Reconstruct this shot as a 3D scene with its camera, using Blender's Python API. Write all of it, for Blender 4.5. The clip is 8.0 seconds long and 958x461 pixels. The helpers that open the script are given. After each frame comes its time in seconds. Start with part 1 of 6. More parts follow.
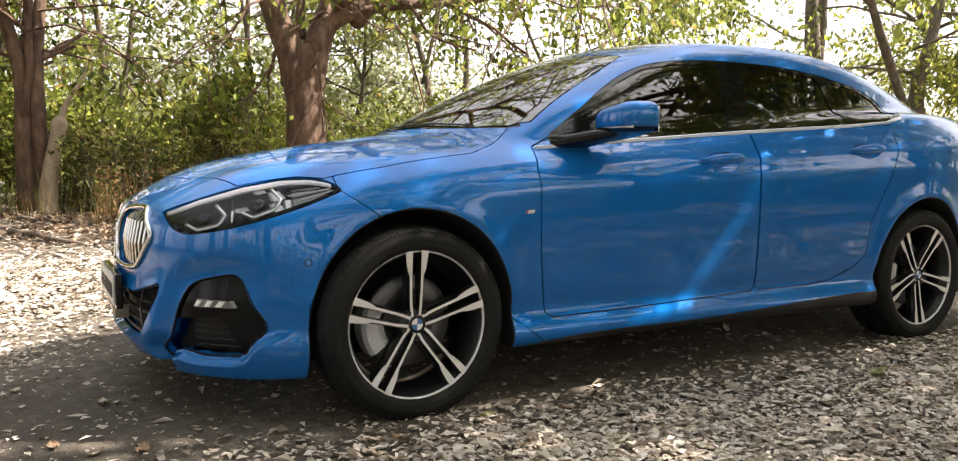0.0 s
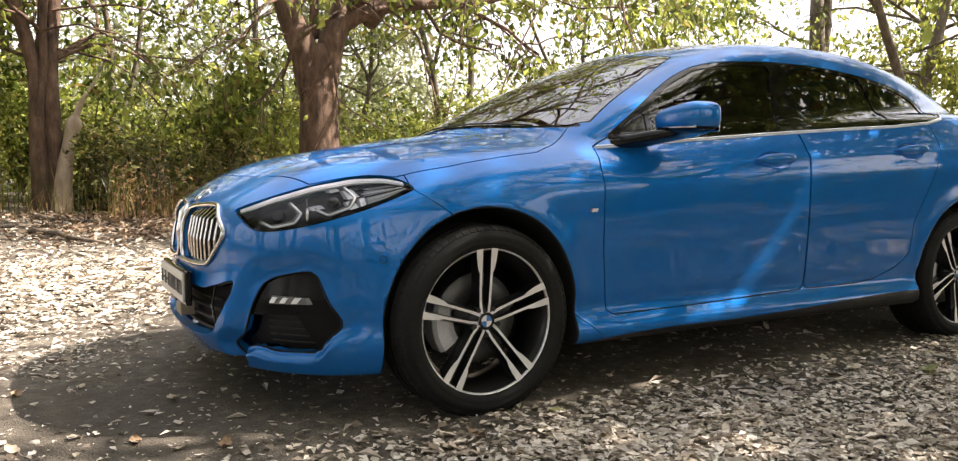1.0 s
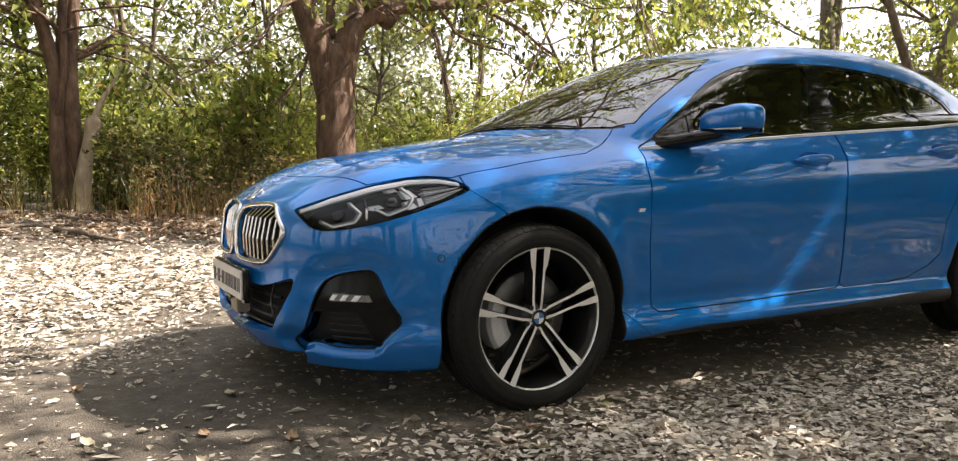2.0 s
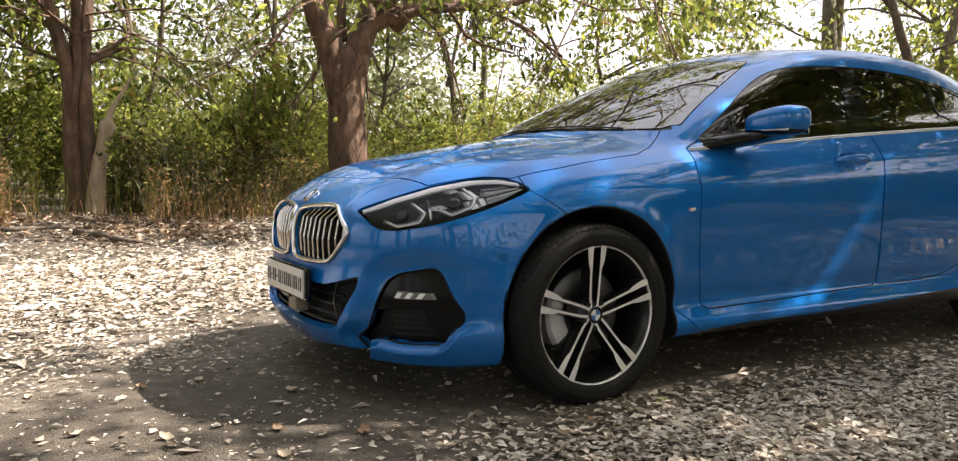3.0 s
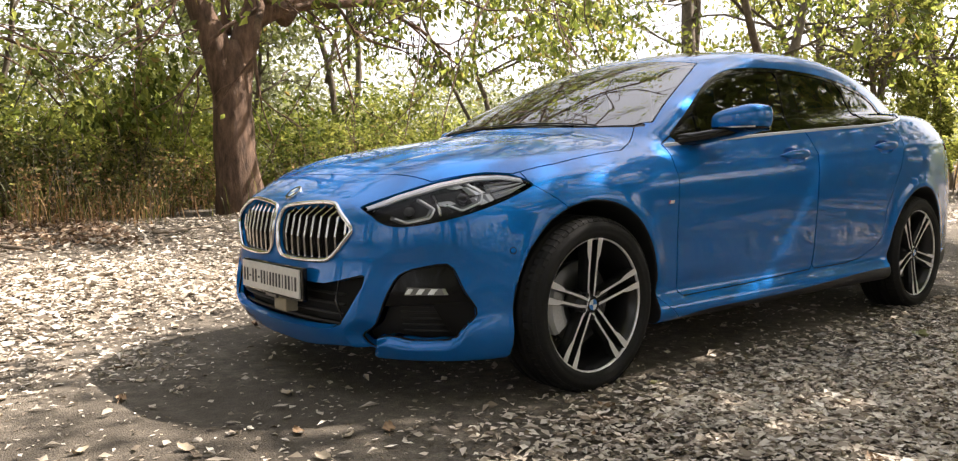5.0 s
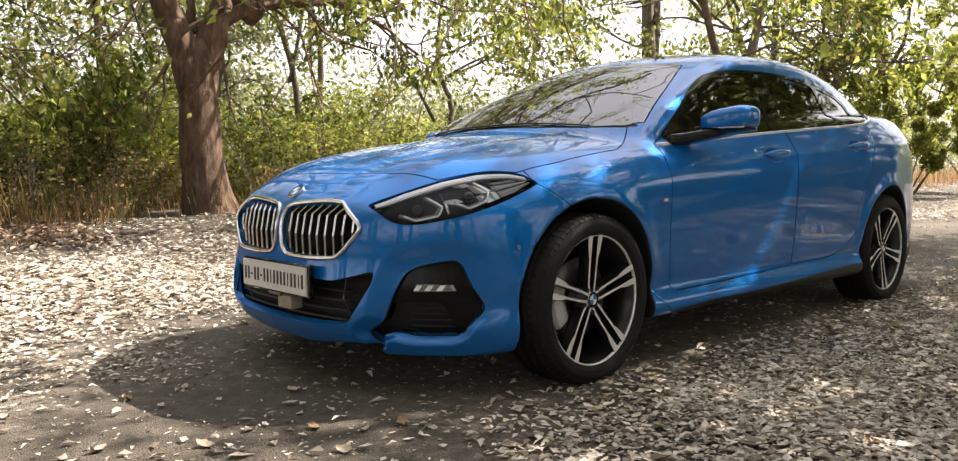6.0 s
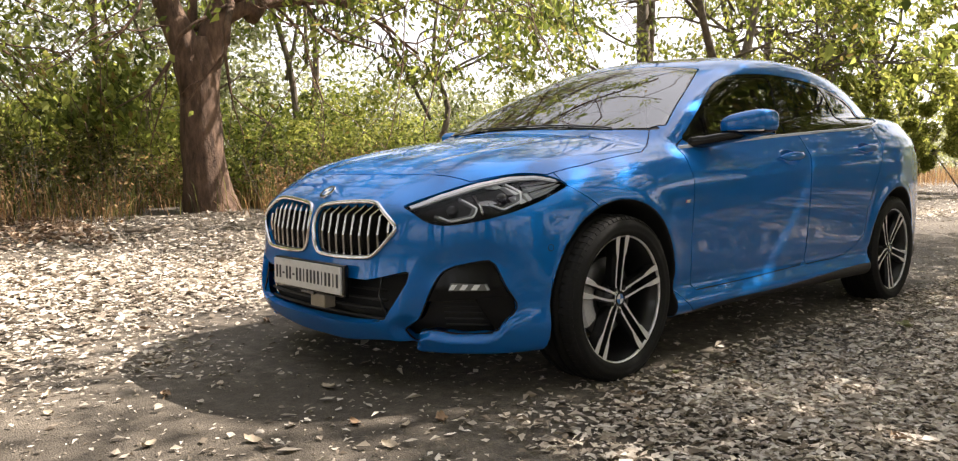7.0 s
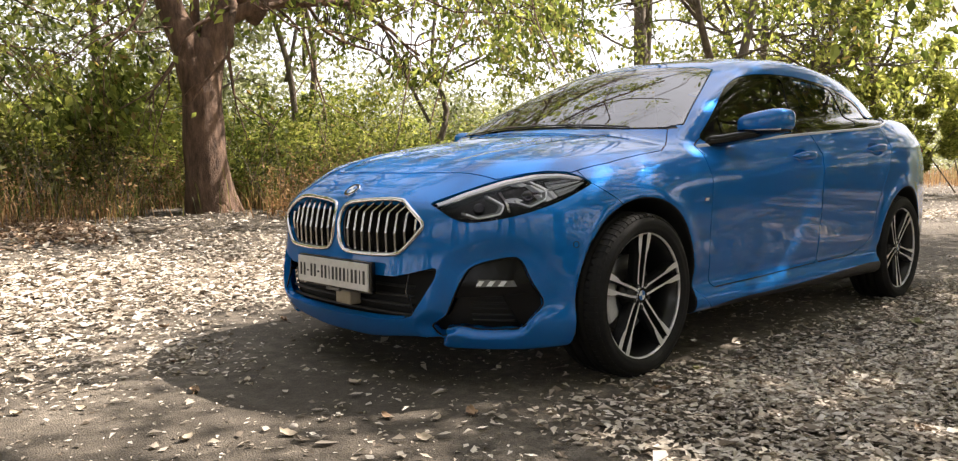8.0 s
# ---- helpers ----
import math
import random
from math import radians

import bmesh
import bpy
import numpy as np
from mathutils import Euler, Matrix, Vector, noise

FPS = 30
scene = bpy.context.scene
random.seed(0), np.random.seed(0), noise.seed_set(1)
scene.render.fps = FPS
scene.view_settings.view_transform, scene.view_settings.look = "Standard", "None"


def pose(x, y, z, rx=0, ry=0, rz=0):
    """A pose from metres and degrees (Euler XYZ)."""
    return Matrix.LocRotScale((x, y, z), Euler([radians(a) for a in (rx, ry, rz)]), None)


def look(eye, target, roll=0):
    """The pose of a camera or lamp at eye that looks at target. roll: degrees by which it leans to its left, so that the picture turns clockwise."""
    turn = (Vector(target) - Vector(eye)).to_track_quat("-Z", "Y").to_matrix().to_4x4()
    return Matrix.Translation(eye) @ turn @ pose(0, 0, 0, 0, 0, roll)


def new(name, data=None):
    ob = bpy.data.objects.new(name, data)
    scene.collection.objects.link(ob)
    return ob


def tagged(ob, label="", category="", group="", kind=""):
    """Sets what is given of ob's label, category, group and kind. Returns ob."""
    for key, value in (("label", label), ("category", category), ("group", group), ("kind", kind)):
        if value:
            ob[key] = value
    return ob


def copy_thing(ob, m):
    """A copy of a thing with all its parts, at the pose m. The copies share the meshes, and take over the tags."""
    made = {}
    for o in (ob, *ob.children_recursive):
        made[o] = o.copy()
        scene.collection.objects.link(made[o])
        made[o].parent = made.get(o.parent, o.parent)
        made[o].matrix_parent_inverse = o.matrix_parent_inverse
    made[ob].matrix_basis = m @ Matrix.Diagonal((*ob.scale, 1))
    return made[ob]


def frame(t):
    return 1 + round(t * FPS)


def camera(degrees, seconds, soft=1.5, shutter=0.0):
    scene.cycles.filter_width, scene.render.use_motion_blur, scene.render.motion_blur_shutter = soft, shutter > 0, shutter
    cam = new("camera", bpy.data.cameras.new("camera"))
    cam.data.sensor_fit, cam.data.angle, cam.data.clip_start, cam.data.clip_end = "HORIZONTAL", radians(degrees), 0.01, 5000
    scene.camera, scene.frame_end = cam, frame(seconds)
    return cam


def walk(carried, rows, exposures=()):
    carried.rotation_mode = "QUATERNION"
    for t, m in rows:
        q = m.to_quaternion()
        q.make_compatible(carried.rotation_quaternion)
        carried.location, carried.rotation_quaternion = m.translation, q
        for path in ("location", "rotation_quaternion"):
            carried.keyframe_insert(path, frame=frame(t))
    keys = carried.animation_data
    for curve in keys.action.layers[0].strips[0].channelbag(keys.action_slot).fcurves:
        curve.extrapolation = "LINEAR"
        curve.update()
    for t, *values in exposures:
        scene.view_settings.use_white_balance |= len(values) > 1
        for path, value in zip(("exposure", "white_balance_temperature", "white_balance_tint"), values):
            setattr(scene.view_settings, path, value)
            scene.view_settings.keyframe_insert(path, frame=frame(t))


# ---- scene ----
# The camera and its walk: x runs along the car from its front axle towards the rear, y away from the camera.
cam = camera(61.5, 8.0, soft=1.2)
PATH = [
    (0, (-1.083, -3.202, 0.803), (-0.109, -1.462, 0.653), 0.2),
    (0.5, (-1.192, -3.155, 0.796), (-0.209, -1.419, 0.646), 0.3),
    (1, (-1.306, -3.116, 0.797), (-0.324, -1.381, 0.648), 0.3),
    (1.5, (-1.387, -3.107, 0.803), (-0.413, -1.366, 0.651), 0.3),
    (3, (-1.702, -3.053, 0.8), (-0.72, -1.317, 0.652), 0.1),
    (3.5, (-1.803, -3.025, 0.807), (-0.777, -1.315, 0.66), -0.0),
    (4, (-1.904, -2.941, 0.796), (-0.802, -1.278, 0.647), -0.2),
    (4.5, (-2.006, -2.858, 0.784), (-0.823, -1.252, 0.636), -0.2),
    (5, (-2.124, -2.806, 0.792), (-0.858, -1.265, 0.639), -0.3),
    (6.5, (-2.363, -2.719, 0.787), (-1.006, -1.258, 0.633), -0.2),
    (7, (-2.444, -2.69, 0.804), (-1.08, -1.236, 0.645), -0.1),
    (7.5, (-2.502, -2.666, 0.804), (-1.132, -1.218, 0.645), -0.1),
    (8, (-2.553, -2.638, 0.788), (-1.177, -1.194, 0.635), -0.1),
]
KELVIN, TINT = 6850, 16
walk(cam, [(t, look(eye, target, roll)) for t, eye, target, roll in PATH], [(0, 1.86, KELVIN, TINT), (1.5, 1.73, KELVIN, TINT), (3.2, 1.52, KELVIN, TINT), (4.5, 1.55, KELVIN, TINT), (8, 1.42, KELVIN, TINT)])

# ---- daylight ----
SUN = Vector((0.64, -0.20, 0.72)).normalized()  # towards the sun
sun = new("sun", bpy.data.lights.new("sun", "SUN"))
sun.data.energy, sun.data.angle, sun.data.color = 5.0, radians(0.53), (1.0, 0.94, 0.84)
sun.matrix_world = look((0, 0, 30), tuple(Vector((0, 0, 30)) - SUN))
world = bpy.data.worlds.new("sky")
scene.world = world
world.use_nodes = True
nt = world.node_tree
sky = nt.nodes.new("ShaderNodeTexSky")
sky.sky_type, sky.sun_disc = "NISHITA", False
sky.sun_elevation = math.asin(SUN.z)
sky.sun_rotation = math.atan2(SUN.x, SUN.y)
sky.air_density, sky.dust_density, sky.ozone_density = 1.0, 2.0, 1.0
haze = nt.nodes.new("ShaderNodeHueSaturation")  # thin white haze
haze.inputs["Saturation"].default_value, haze.inputs["Value"].default_value = 0.25, 0.78
nt.links.new(sky.outputs[0], haze.inputs["Color"])
veil = nt.nodes.new("ShaderNodeMix")  # the haze brightens the whole sky evenly
veil.data_type, veil.blend_type = "RGBA", "ADD"
veil.inputs[0].default_value = 1.0
veil.inputs[7].default_value = (2.7, 2.85, 3.15, 1)
nt.links.new(haze.outputs[0], veil.inputs[6])
nt.links.new(veil.outputs[2], nt.nodes["Background"].inputs[0])
nt.nodes["Background"].inputs[1].default_value = 0.092


# ---- materials ----
def material(name):
    m = bpy.data.materials.new(name)
    m.use_nodes = True
    t = m.node_tree
    return m, t, t.nodes["Principled BSDF"], t.nodes["Material Output"]


def node(t, kind, **sockets):
    n = t.nodes.new(kind)
    for key, value in sockets.items():
        n.inputs[key.replace("_", " ")].default_value = value
    return n


def ramp(t, fac, stops):
    r = t.nodes.new("ShaderNodeValToRGB")
    while len(r.color_ramp.elements) < len(stops):
        r.color_ramp.elements.new(0.5)
    for e, (p, c) in zip(r.color_ramp.elements, stops):
        e.position, e.color = p, (*c, 1)
    t.links.new(fac, r.inputs[0])
    return r.outputs[0]


def plain(name, colour, rough=0.5, metal=0.0, coat=0.0, grain=0.0, scale=200.0, vary=0.0, bump=0.0, spec=0.5):
    """A simple surface with fine grain in colour and relief."""
    m, t, b, out = material(name)
    b.inputs["Base Color"].default_value = (*colour, 1)
    b.inputs["Roughness"].default_value, b.inputs["Metallic"].default_value = rough, metal
    b.inputs["Coat Weight"].default_value, b.inputs["Coat Roughness"].default_value = coat, 0.03
    b.inputs["Specular IOR Level"].default_value = spec
    if grain or vary or bump:
        co = t.nodes.new("ShaderNodeTexCoord")
        n = node(t, "ShaderNodeTexNoise", Scale=scale, Detail=4.0)
        t.links.new(co.outputs["Object"], n.inputs["Vector"])
        big = node(t, "ShaderNodeTexNoise", Scale=scale / 17, Detail=3.0)
        t.links.new(co.outputs["Object"], big.inputs["Vector"])
        add = t.nodes.new("ShaderNodeMath")
        add.operation = "ADD"
        t.links.new(n.outputs[0], add.inputs[0])
        t.links.new(big.outputs[0], add.inputs[1])
        lo = [c * (1 - grain - vary) for c in colour]
        hi = [min(1, c * (1 + grain + vary)) for c in colour]
        half = t.nodes.new("ShaderNodeMath")
        half.operation = "MULTIPLY"
        half.inputs[1].default_value = 0.5
        t.links.new(add.outputs[0], half.inputs[0])
        t.links.new(ramp(t, half.outputs[0], [(0.3, lo), (0.7, hi)]), b.inputs["Base Color"])
        if bump:
            bp = node(t, "ShaderNodeBump", Strength=bump, Distance=0.002)
            t.links.new(n.outputs[0], bp.inputs["Height"])
            t.links.new(bp.outputs[0], b.inputs["Normal"])
    return m


def paint_material():
    m, t, b, out = material("blue_paint")
    co = t.nodes.new("ShaderNodeTexCoord")
    flake = node(t, "ShaderNodeTexVoronoi", Scale=900.0)
    t.links.new(co.outputs["Object"], flake.inputs["Vector"])
    t.links.new(ramp(t, flake.outputs["Color"], [(0.0, (0.0001, 0.112, 0.39)), (1.0, (0.0002, 0.192, 0.62))]), b.inputs["Base Color"])
    dust = node(t, "ShaderNodeTexNoise", Scale=3.0, Detail=6.0)
    t.links.new(co.outputs["Object"], dust.inputs["Vector"])
    r = t.nodes.new("ShaderNodeMapRange")
    r.inputs["To Min"].default_value, r.inputs["To Max"].default_value = 0.0, 0.012
    t.links.new(dust.outputs[0], r.inputs["Value"])
    t.links.new(r.outputs[0], b.inputs["Coat Roughness"])
    b.inputs["Metallic"].default_value, b.inputs["Roughness"].default_value = 0.35, 0.4
    b.inputs["Specular IOR Level"].default_value = 0.0
    b.inputs["Coat Weight"].default_value, b.inputs["Coat IOR"].default_value = 1.0, 1.55
    return m


def glass_material(name, tint, ior=1.5, dust=0.0):
    """A single pane: tinted see-through with mirror gloss."""
    m, t, b, out = material(name)
    t.nodes.remove(b)
    clear = node(t, "ShaderNodeBsdfTransparent", Color=(*tint, 1))
    gloss = node(t, "ShaderNodeBsdfGlossy", Roughness=0.01, Color=(1, 1, 1, 1))
    fres = node(t, "ShaderNodeFresnel", IOR=ior)
    mix = t.nodes.new("ShaderNodeMixShader")
    t.links.new(fres.outputs[0], mix.inputs[0])
    t.links.new(clear.outputs[0], mix.inputs[1])
    t.links.new(gloss.outputs[0], mix.inputs[2])
    t.links.new(mix.outputs[0], out.inputs[0])
    return m


def leaf_material(name, dark, mid, light, glow=0.35, rough=0.5, dry=None):
    """Leaves: each one its own tone, some light coming through."""
    m, t, b, out = material(name)
    geo = t.nodes.new("ShaderNodeNewGeometry")
    col = ramp(t, geo.outputs["Random Per Island"], [(0.0, dark), (0.5, mid), (1.0, light)] if dry is None else [(0.0, dark), (0.45, mid), (0.91, light), (0.94, dry), (1.0, dry)])
    co = t.nodes.new("ShaderNodeTexCoord")
    n = node(t, "ShaderNodeTexNoise", Scale=0.8, Detail=3.0)
    t.links.new(co.outputs["Object"], n.inputs["Vector"])
    hsv = node(t, "ShaderNodeHueSaturation")
    r = t.nodes.new("ShaderNodeMapRange")
    r.inputs["From Min"].default_value, r.inputs["From Max"].default_value = 0.3, 0.7
    r.inputs["To Min"].default_value, r.inputs["To Max"].default_value = 0.75, 1.3
    t.links.new(n.outputs[0], r.inputs["Value"])
    t.links.new(r.outputs[0], hsv.inputs["Value"])
    t.links.new(col, hsv.inputs["Color"])
    t.links.new(hsv.outputs[0], b.inputs["Base Color"])
    b.inputs["Roughness"].default_value = rough
    tr = t.nodes.new("ShaderNodeBsdfTranslucent")
    t.links.new(hsv.outputs[0], tr.inputs[0])
    mix = t.nodes.new("ShaderNodeMixShader")
    mix.inputs[0].default_value = glow
    t.links.new(b.outputs[0], mix.inputs[1])
    t.links.new(tr.outputs[0], mix.inputs[2])
    t.links.new(mix.outputs[0], out.inputs[0])
    return m


def bark_material(name, dark, light):
    m, t, b, out = material(name)
    co = t.nodes.new("ShaderNodeTexCoord")
    mp = t.nodes.new("ShaderNodeMapping")
    mp.inputs["Scale"].default_value = (1, 1, 0.35)
    t.links.new(co.outputs["Object"], mp.inputs["Vector"])
    n = node(t, "ShaderNodeTexNoise", Scale=9.0, Detail=8.0, Roughness=0.65)
    v = node(t, "ShaderNodeTexNoise", Scale=45.0, Detail=6.0, Roughness=0.7)
    for k in (n, v):
        t.links.new(mp.outputs[0], k.inputs["Vector"])
    t.links.new(ramp(t, n.outputs[0], [(0.3, dark), (0.55, [(p + q) / 2 for p, q in zip(dark, light)]), (0.75, light)]), b.inputs["Base Color"])
    b.inputs["Roughness"].default_value = 0.9
    add = t.nodes.new("ShaderNodeMath")
    t.links.new(n.outputs[0], add.inputs[0])
    t.links.new(v.outputs[0], add.inputs[1])
    bp = node(t, "ShaderNodeBump", Strength=0.9, Distance=0.03)
    t.links.new(add.outputs[0], bp.inputs["Height"])
    t.links.new(bp.outputs[0], b.inputs["Normal"])
    return m


def ground_material():
    m, t, b, out = material("dusty_earth")
    co = t.nodes.new("ShaderNodeTexCoord")
    big = node(t, "ShaderNodeTexNoise", Scale=0.7, Detail=5.0)
    mid = node(t, "ShaderNodeTexNoise", Scale=14.0, Detail=8.0, Roughness=0.7)
    fine = node(t, "ShaderNodeTexVoronoi", Scale=170.0)
    for k in (big, mid, fine):
        t.links.new(co.outputs["Object"], k.inputs["Vector"])
    add = t.nodes.new("ShaderNodeMath")
    t.links.new(big.outputs[0], add.inputs[0])
    t.links.new(mid.outputs[0], add.inputs[1])
    half = t.nodes.new("ShaderNodeMath")
    half.operation = "MULTIPLY"
    half.inputs[1].default_value = 0.5
    t.links.new(add.outputs[0], half.inputs[0])
    base = ramp(t, half.outputs[0], [(0.3, (0.050, 0.042, 0.033)), (0.5, (0.112, 0.096, 0.077)), (0.68, (0.27, 0.238, 0.198))])
    peb = ramp(t, fine.outputs["Color"], [(0.0, (0.55, 0.55, 0.55)), (1.0, (1.25, 1.2, 1.12))])
    mul = t.nodes.new("ShaderNodeMix")
    mul.data_type, mul.blend_type = "RGBA", "MULTIPLY"
    mul.inputs[0].default_value = 0.7
    t.links.new(base, mul.inputs[6])
    t.links.new(peb, mul.inputs[7])
    t.links.new(mul.outputs[2], b.inputs["Base Color"])
    b.inputs["Roughness"].default_value = 0.95
    sm = t.nodes.new("ShaderNodeMath")
    t.links.new(mid.outputs[0], sm.inputs[0])
    t.links.new(fine.outputs["Distance"], sm.inputs[1])
    bp = node(t, "ShaderNodeBump", Strength=0.7, Distance=0.008)
    t.links.new(sm.outputs[0], bp.inputs["Height"])
    t.links.new(bp.outputs[0], b.inputs["Normal"])
    return m


PAINT = paint_material()
GLASS = glass_material("tinted_glass", (0.18, 0.21, 0.185), 1.72)
SCREEN = glass_material("windscreen_glass", (0.30, 0.35, 0.32), 2.9)
LENS = glass_material("lamp_cover", (0.97, 0.98, 0.99), 1.22)
CHROME = plain("chrome", (0.75, 0.75, 0.76), 0.08, 1.0)
SATIN = plain("satin_chrome", (0.66, 0.64, 0.60), 0.2, 1.0)
TRIM_BRIGHT = plain("polished_trim", (0.80, 0.86, 0.94), 0.25, 0.3, 0.5)
BROW = plain("brushed_reflector", (0.52, 0.52, 0.54), 0.28, 0.8, 0.2)
GLOSS_BLACK = plain("gloss_black", (0.005, 0.005, 0.006), 0.05, 0, 0.0, spec=0.45)
PIANO = plain("black_cover_plastic", (0.006, 0.006, 0.007), 0.16, 0, 0, spec=0.25)
SATIN_BLACK = plain("satin_black_trim", (0.004, 0.004, 0.0045), 0.4, 0, 0, 0.2, 300, 0.1, 0.1, 0.22)
MATT_BLACK = plain("matt_black_plastic", (0.010, 0.010, 0.0105), 0.55, 0, 0, 0.3, 400, 0.1, 0.3)
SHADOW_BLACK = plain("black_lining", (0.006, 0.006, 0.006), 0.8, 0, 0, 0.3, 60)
RUBBER = plain("tyre_rubber", (0.0095, 0.0092, 0.009), 0.7, 0, 0, 0.25, 90, 0.3, 0.25, 0.3)
ALLOY = plain("machined_alloy", (0.86, 0.86, 0.87), 0.36, 0.55, 0.3, 0.05, 500)
ALLOY_DARK = plain("grey_painted_alloy", (0.012, 0.012, 0.013), 0.34, 0.2, 0.25)
STEEL = plain("brake_steel", (0.13, 0.127, 0.125), 0.40, 0.7, 0, 0.15, 80)
CALIPER = plain("caliper_metal", (0.62, 0.62, 0.63), 0.45, 0.2, 0, 0.15, 120)
LAMP_GREY = plain("lamp_light_guide", (0.90, 0.91, 0.92), 0.25, 0.0, 0.6)
FOG_LENS = plain("fog_lamp_lens", (0.20, 0.205, 0.21), 0.2, 0.3, 0.8)
WHITE = plain("white_enamel", (0.80, 0.80, 0.80), 0.3)
BADGE_BLUE = plain("badge_blue", (0.03, 0.16, 0.45), 0.3, 0, 0.5)
RED = plain("red_enamel", (0.55, 0.02, 0.02), 0.3)
RED_LENS = plain("red_lamp_lens", (0.35, 0.01, 0.012), 0.1, 0, 0.8)
PLATE = plain("white_plate_film", (0.62, 0.61, 0.59), 0.4, 0, 0, 0.08, 60, 0.08)
LETTER = plain("plate_lettering", (0.015, 0.015, 0.02), 0.5)
CARDBOARD = plain("beige_plastic", (0.32, 0.27, 0.20), 0.6, 0, 0, 0.1, 80)
LEATHER = plain("black_leather", (0.035, 0.033, 0.032), 0.5, 0, 0, 0.2, 150, 0.1, 0.2)
BEIGE = plain("tan_upholstery", (0.40, 0.33, 0.24), 0.6, 0, 0, 0.12, 90, 0.1, 0.2)
GREY_TRIM = plain("grey_trim", (0.16, 0.16, 0.16), 0.6, 0, 0, 0.1, 100)
EARTH = ground_material()
BARK = bark_material("brown_bark", (0.035, 0.020, 0.013), (0.30, 0.185, 0.125))
BARK_GREY = bark_material("grey_bark", (0.07, 0.055, 0.042), (0.26, 0.21, 0.16))
BARK_PALE = bark_material("pale_dead_wood", (0.34, 0.25, 0.18), (0.70, 0.58, 0.45))
LEAF = leaf_material("green_leaves", (0.060, 0.082, 0.016), (0.175, 0.220, 0.042), (0.39, 0.42, 0.10), 0.66, 0.5, (0.26, 0.19, 0.06))
LEAF_YELLOW = leaf_material("yellow_green_leaves", (0.11, 0.140, 0.026), (0.27, 0.300, 0.060), (0.50, 0.49, 0.13), 0.68)
# undergrowth green, with some of the shade under the trees put into it
LEAF_DARK = leaf_material("shade_toned_undergrowth", (0.045, 0.060, 0.016), (0.135, 0.152, 0.036), (0.30, 0.28, 0.085), 0.6, 0.5, (0.38, 0.25, 0.11))
# distance haze is put into these paler, greyer greens
LEAF_FAR = leaf_material("haze_tinted_leaves", (0.15, 0.170, 0.080), (0.27, 0.29, 0.14), (0.42, 0.43, 0.24), 0.6)
STRAW = leaf_material("dry_straw", (0.14, 0.070, 0.030), (0.33, 0.190, 0.085), (0.56, 0.39, 0.21), 0.5, 0.8)
LITTER = leaf_material("dry_fallen_leaves", (0.14, 0.105, 0.072), (0.50, 0.435, 0.355), (0.82, 0.76, 0.67), 0.12, 0.75)


# ---- mesh helpers ----
def link_mesh(name, verts, faces, mat, parent=None, label="", smooth=True, normals=None):
    me = bpy.data.meshes.new(name)
    me.from_pydata(verts if isinstance(verts, list) else np.asarray(verts).tolist(), [], faces if isinstance(faces, list) else np.asarray(faces).tolist())
    me.materials.append(mat)
    if smooth:
        me.polygons.foreach_set("use_smooth", np.ones(len(me.polygons), bool))
    if normals is not None:
        me.normals_split_custom_set_from_vertices(np.asarray(normals).tolist())
    me.update()
    ob = new(name, me)
    if parent:
        ob.parent = parent
    return tagged(ob, label)


def fast_mesh(name, verts, tris, mats, parent=None, label="", smooth=False, slots=None):
    """A mesh of many triangles from arrays."""
    verts, tris = np.asarray(verts, np.float32), np.asarray(tris, np.int32)
    me = bpy.data.meshes.new(name)
    me.vertices.add(len(verts))
    me.vertices.foreach_set("co", verts.ravel())
    me.loops.add(tris.size)
    me.loops.foreach_set("vertex_index", tris.ravel())
    me.polygons.add(len(tris))
    me.polygons.foreach_set("loop_start", np.arange(0, tris.size, tris.shape[1], dtype=np.int32))
    me.polygons.foreach_set("use_smooth", np.full(len(tris), smooth))
    for mat in mats if isinstance(mats, (list, tuple)) else [mats]:
        me.materials.append(mat)
    if slots is not None:
        me.polygons.foreach_set("material_index", np.asarray(slots, np.int32))
    me.update(calc_edges=True)
    ob = new(name, me)
    if parent:
        ob.parent = parent
    return tagged(ob, label)


def part(name, bm, mat, parent, label="", smooth=False):
    me = bpy.data.meshes.new(name)
    bm.to_mesh(me)
    bm.free()
    me.materials.append(mat)
    if smooth:
        me.polygons.foreach_set("use_smooth", np.ones(len(me.polygons), bool))
    ob = new(name, me)
    if parent:
        ob.parent = parent
    return tagged(ob, label)


def empty(name, at, label, category, group="", kind=""):
    ob = new(name)
    ob.location = at
    ob.empty_display_size = 0.2
    return tagged(ob, label, category, group, kind)


def box_bm(size, at=(0, 0, 0), bevel=0.0, turn=None, seg=2):
    bm = bmesh.new()
    bmesh.ops.create_cube(bm, size=1)
    m = Matrix.Translation(at) @ (turn.to_4x4() if turn else Matrix()) @ Matrix.Diagonal((*size, 1))
    bm.transform(m)
    if bevel:
        bmesh.ops.bevel(bm, geom=bm.edges[:], offset=bevel, segments=seg, affect="EDGES", profile=0.6)
    return bm


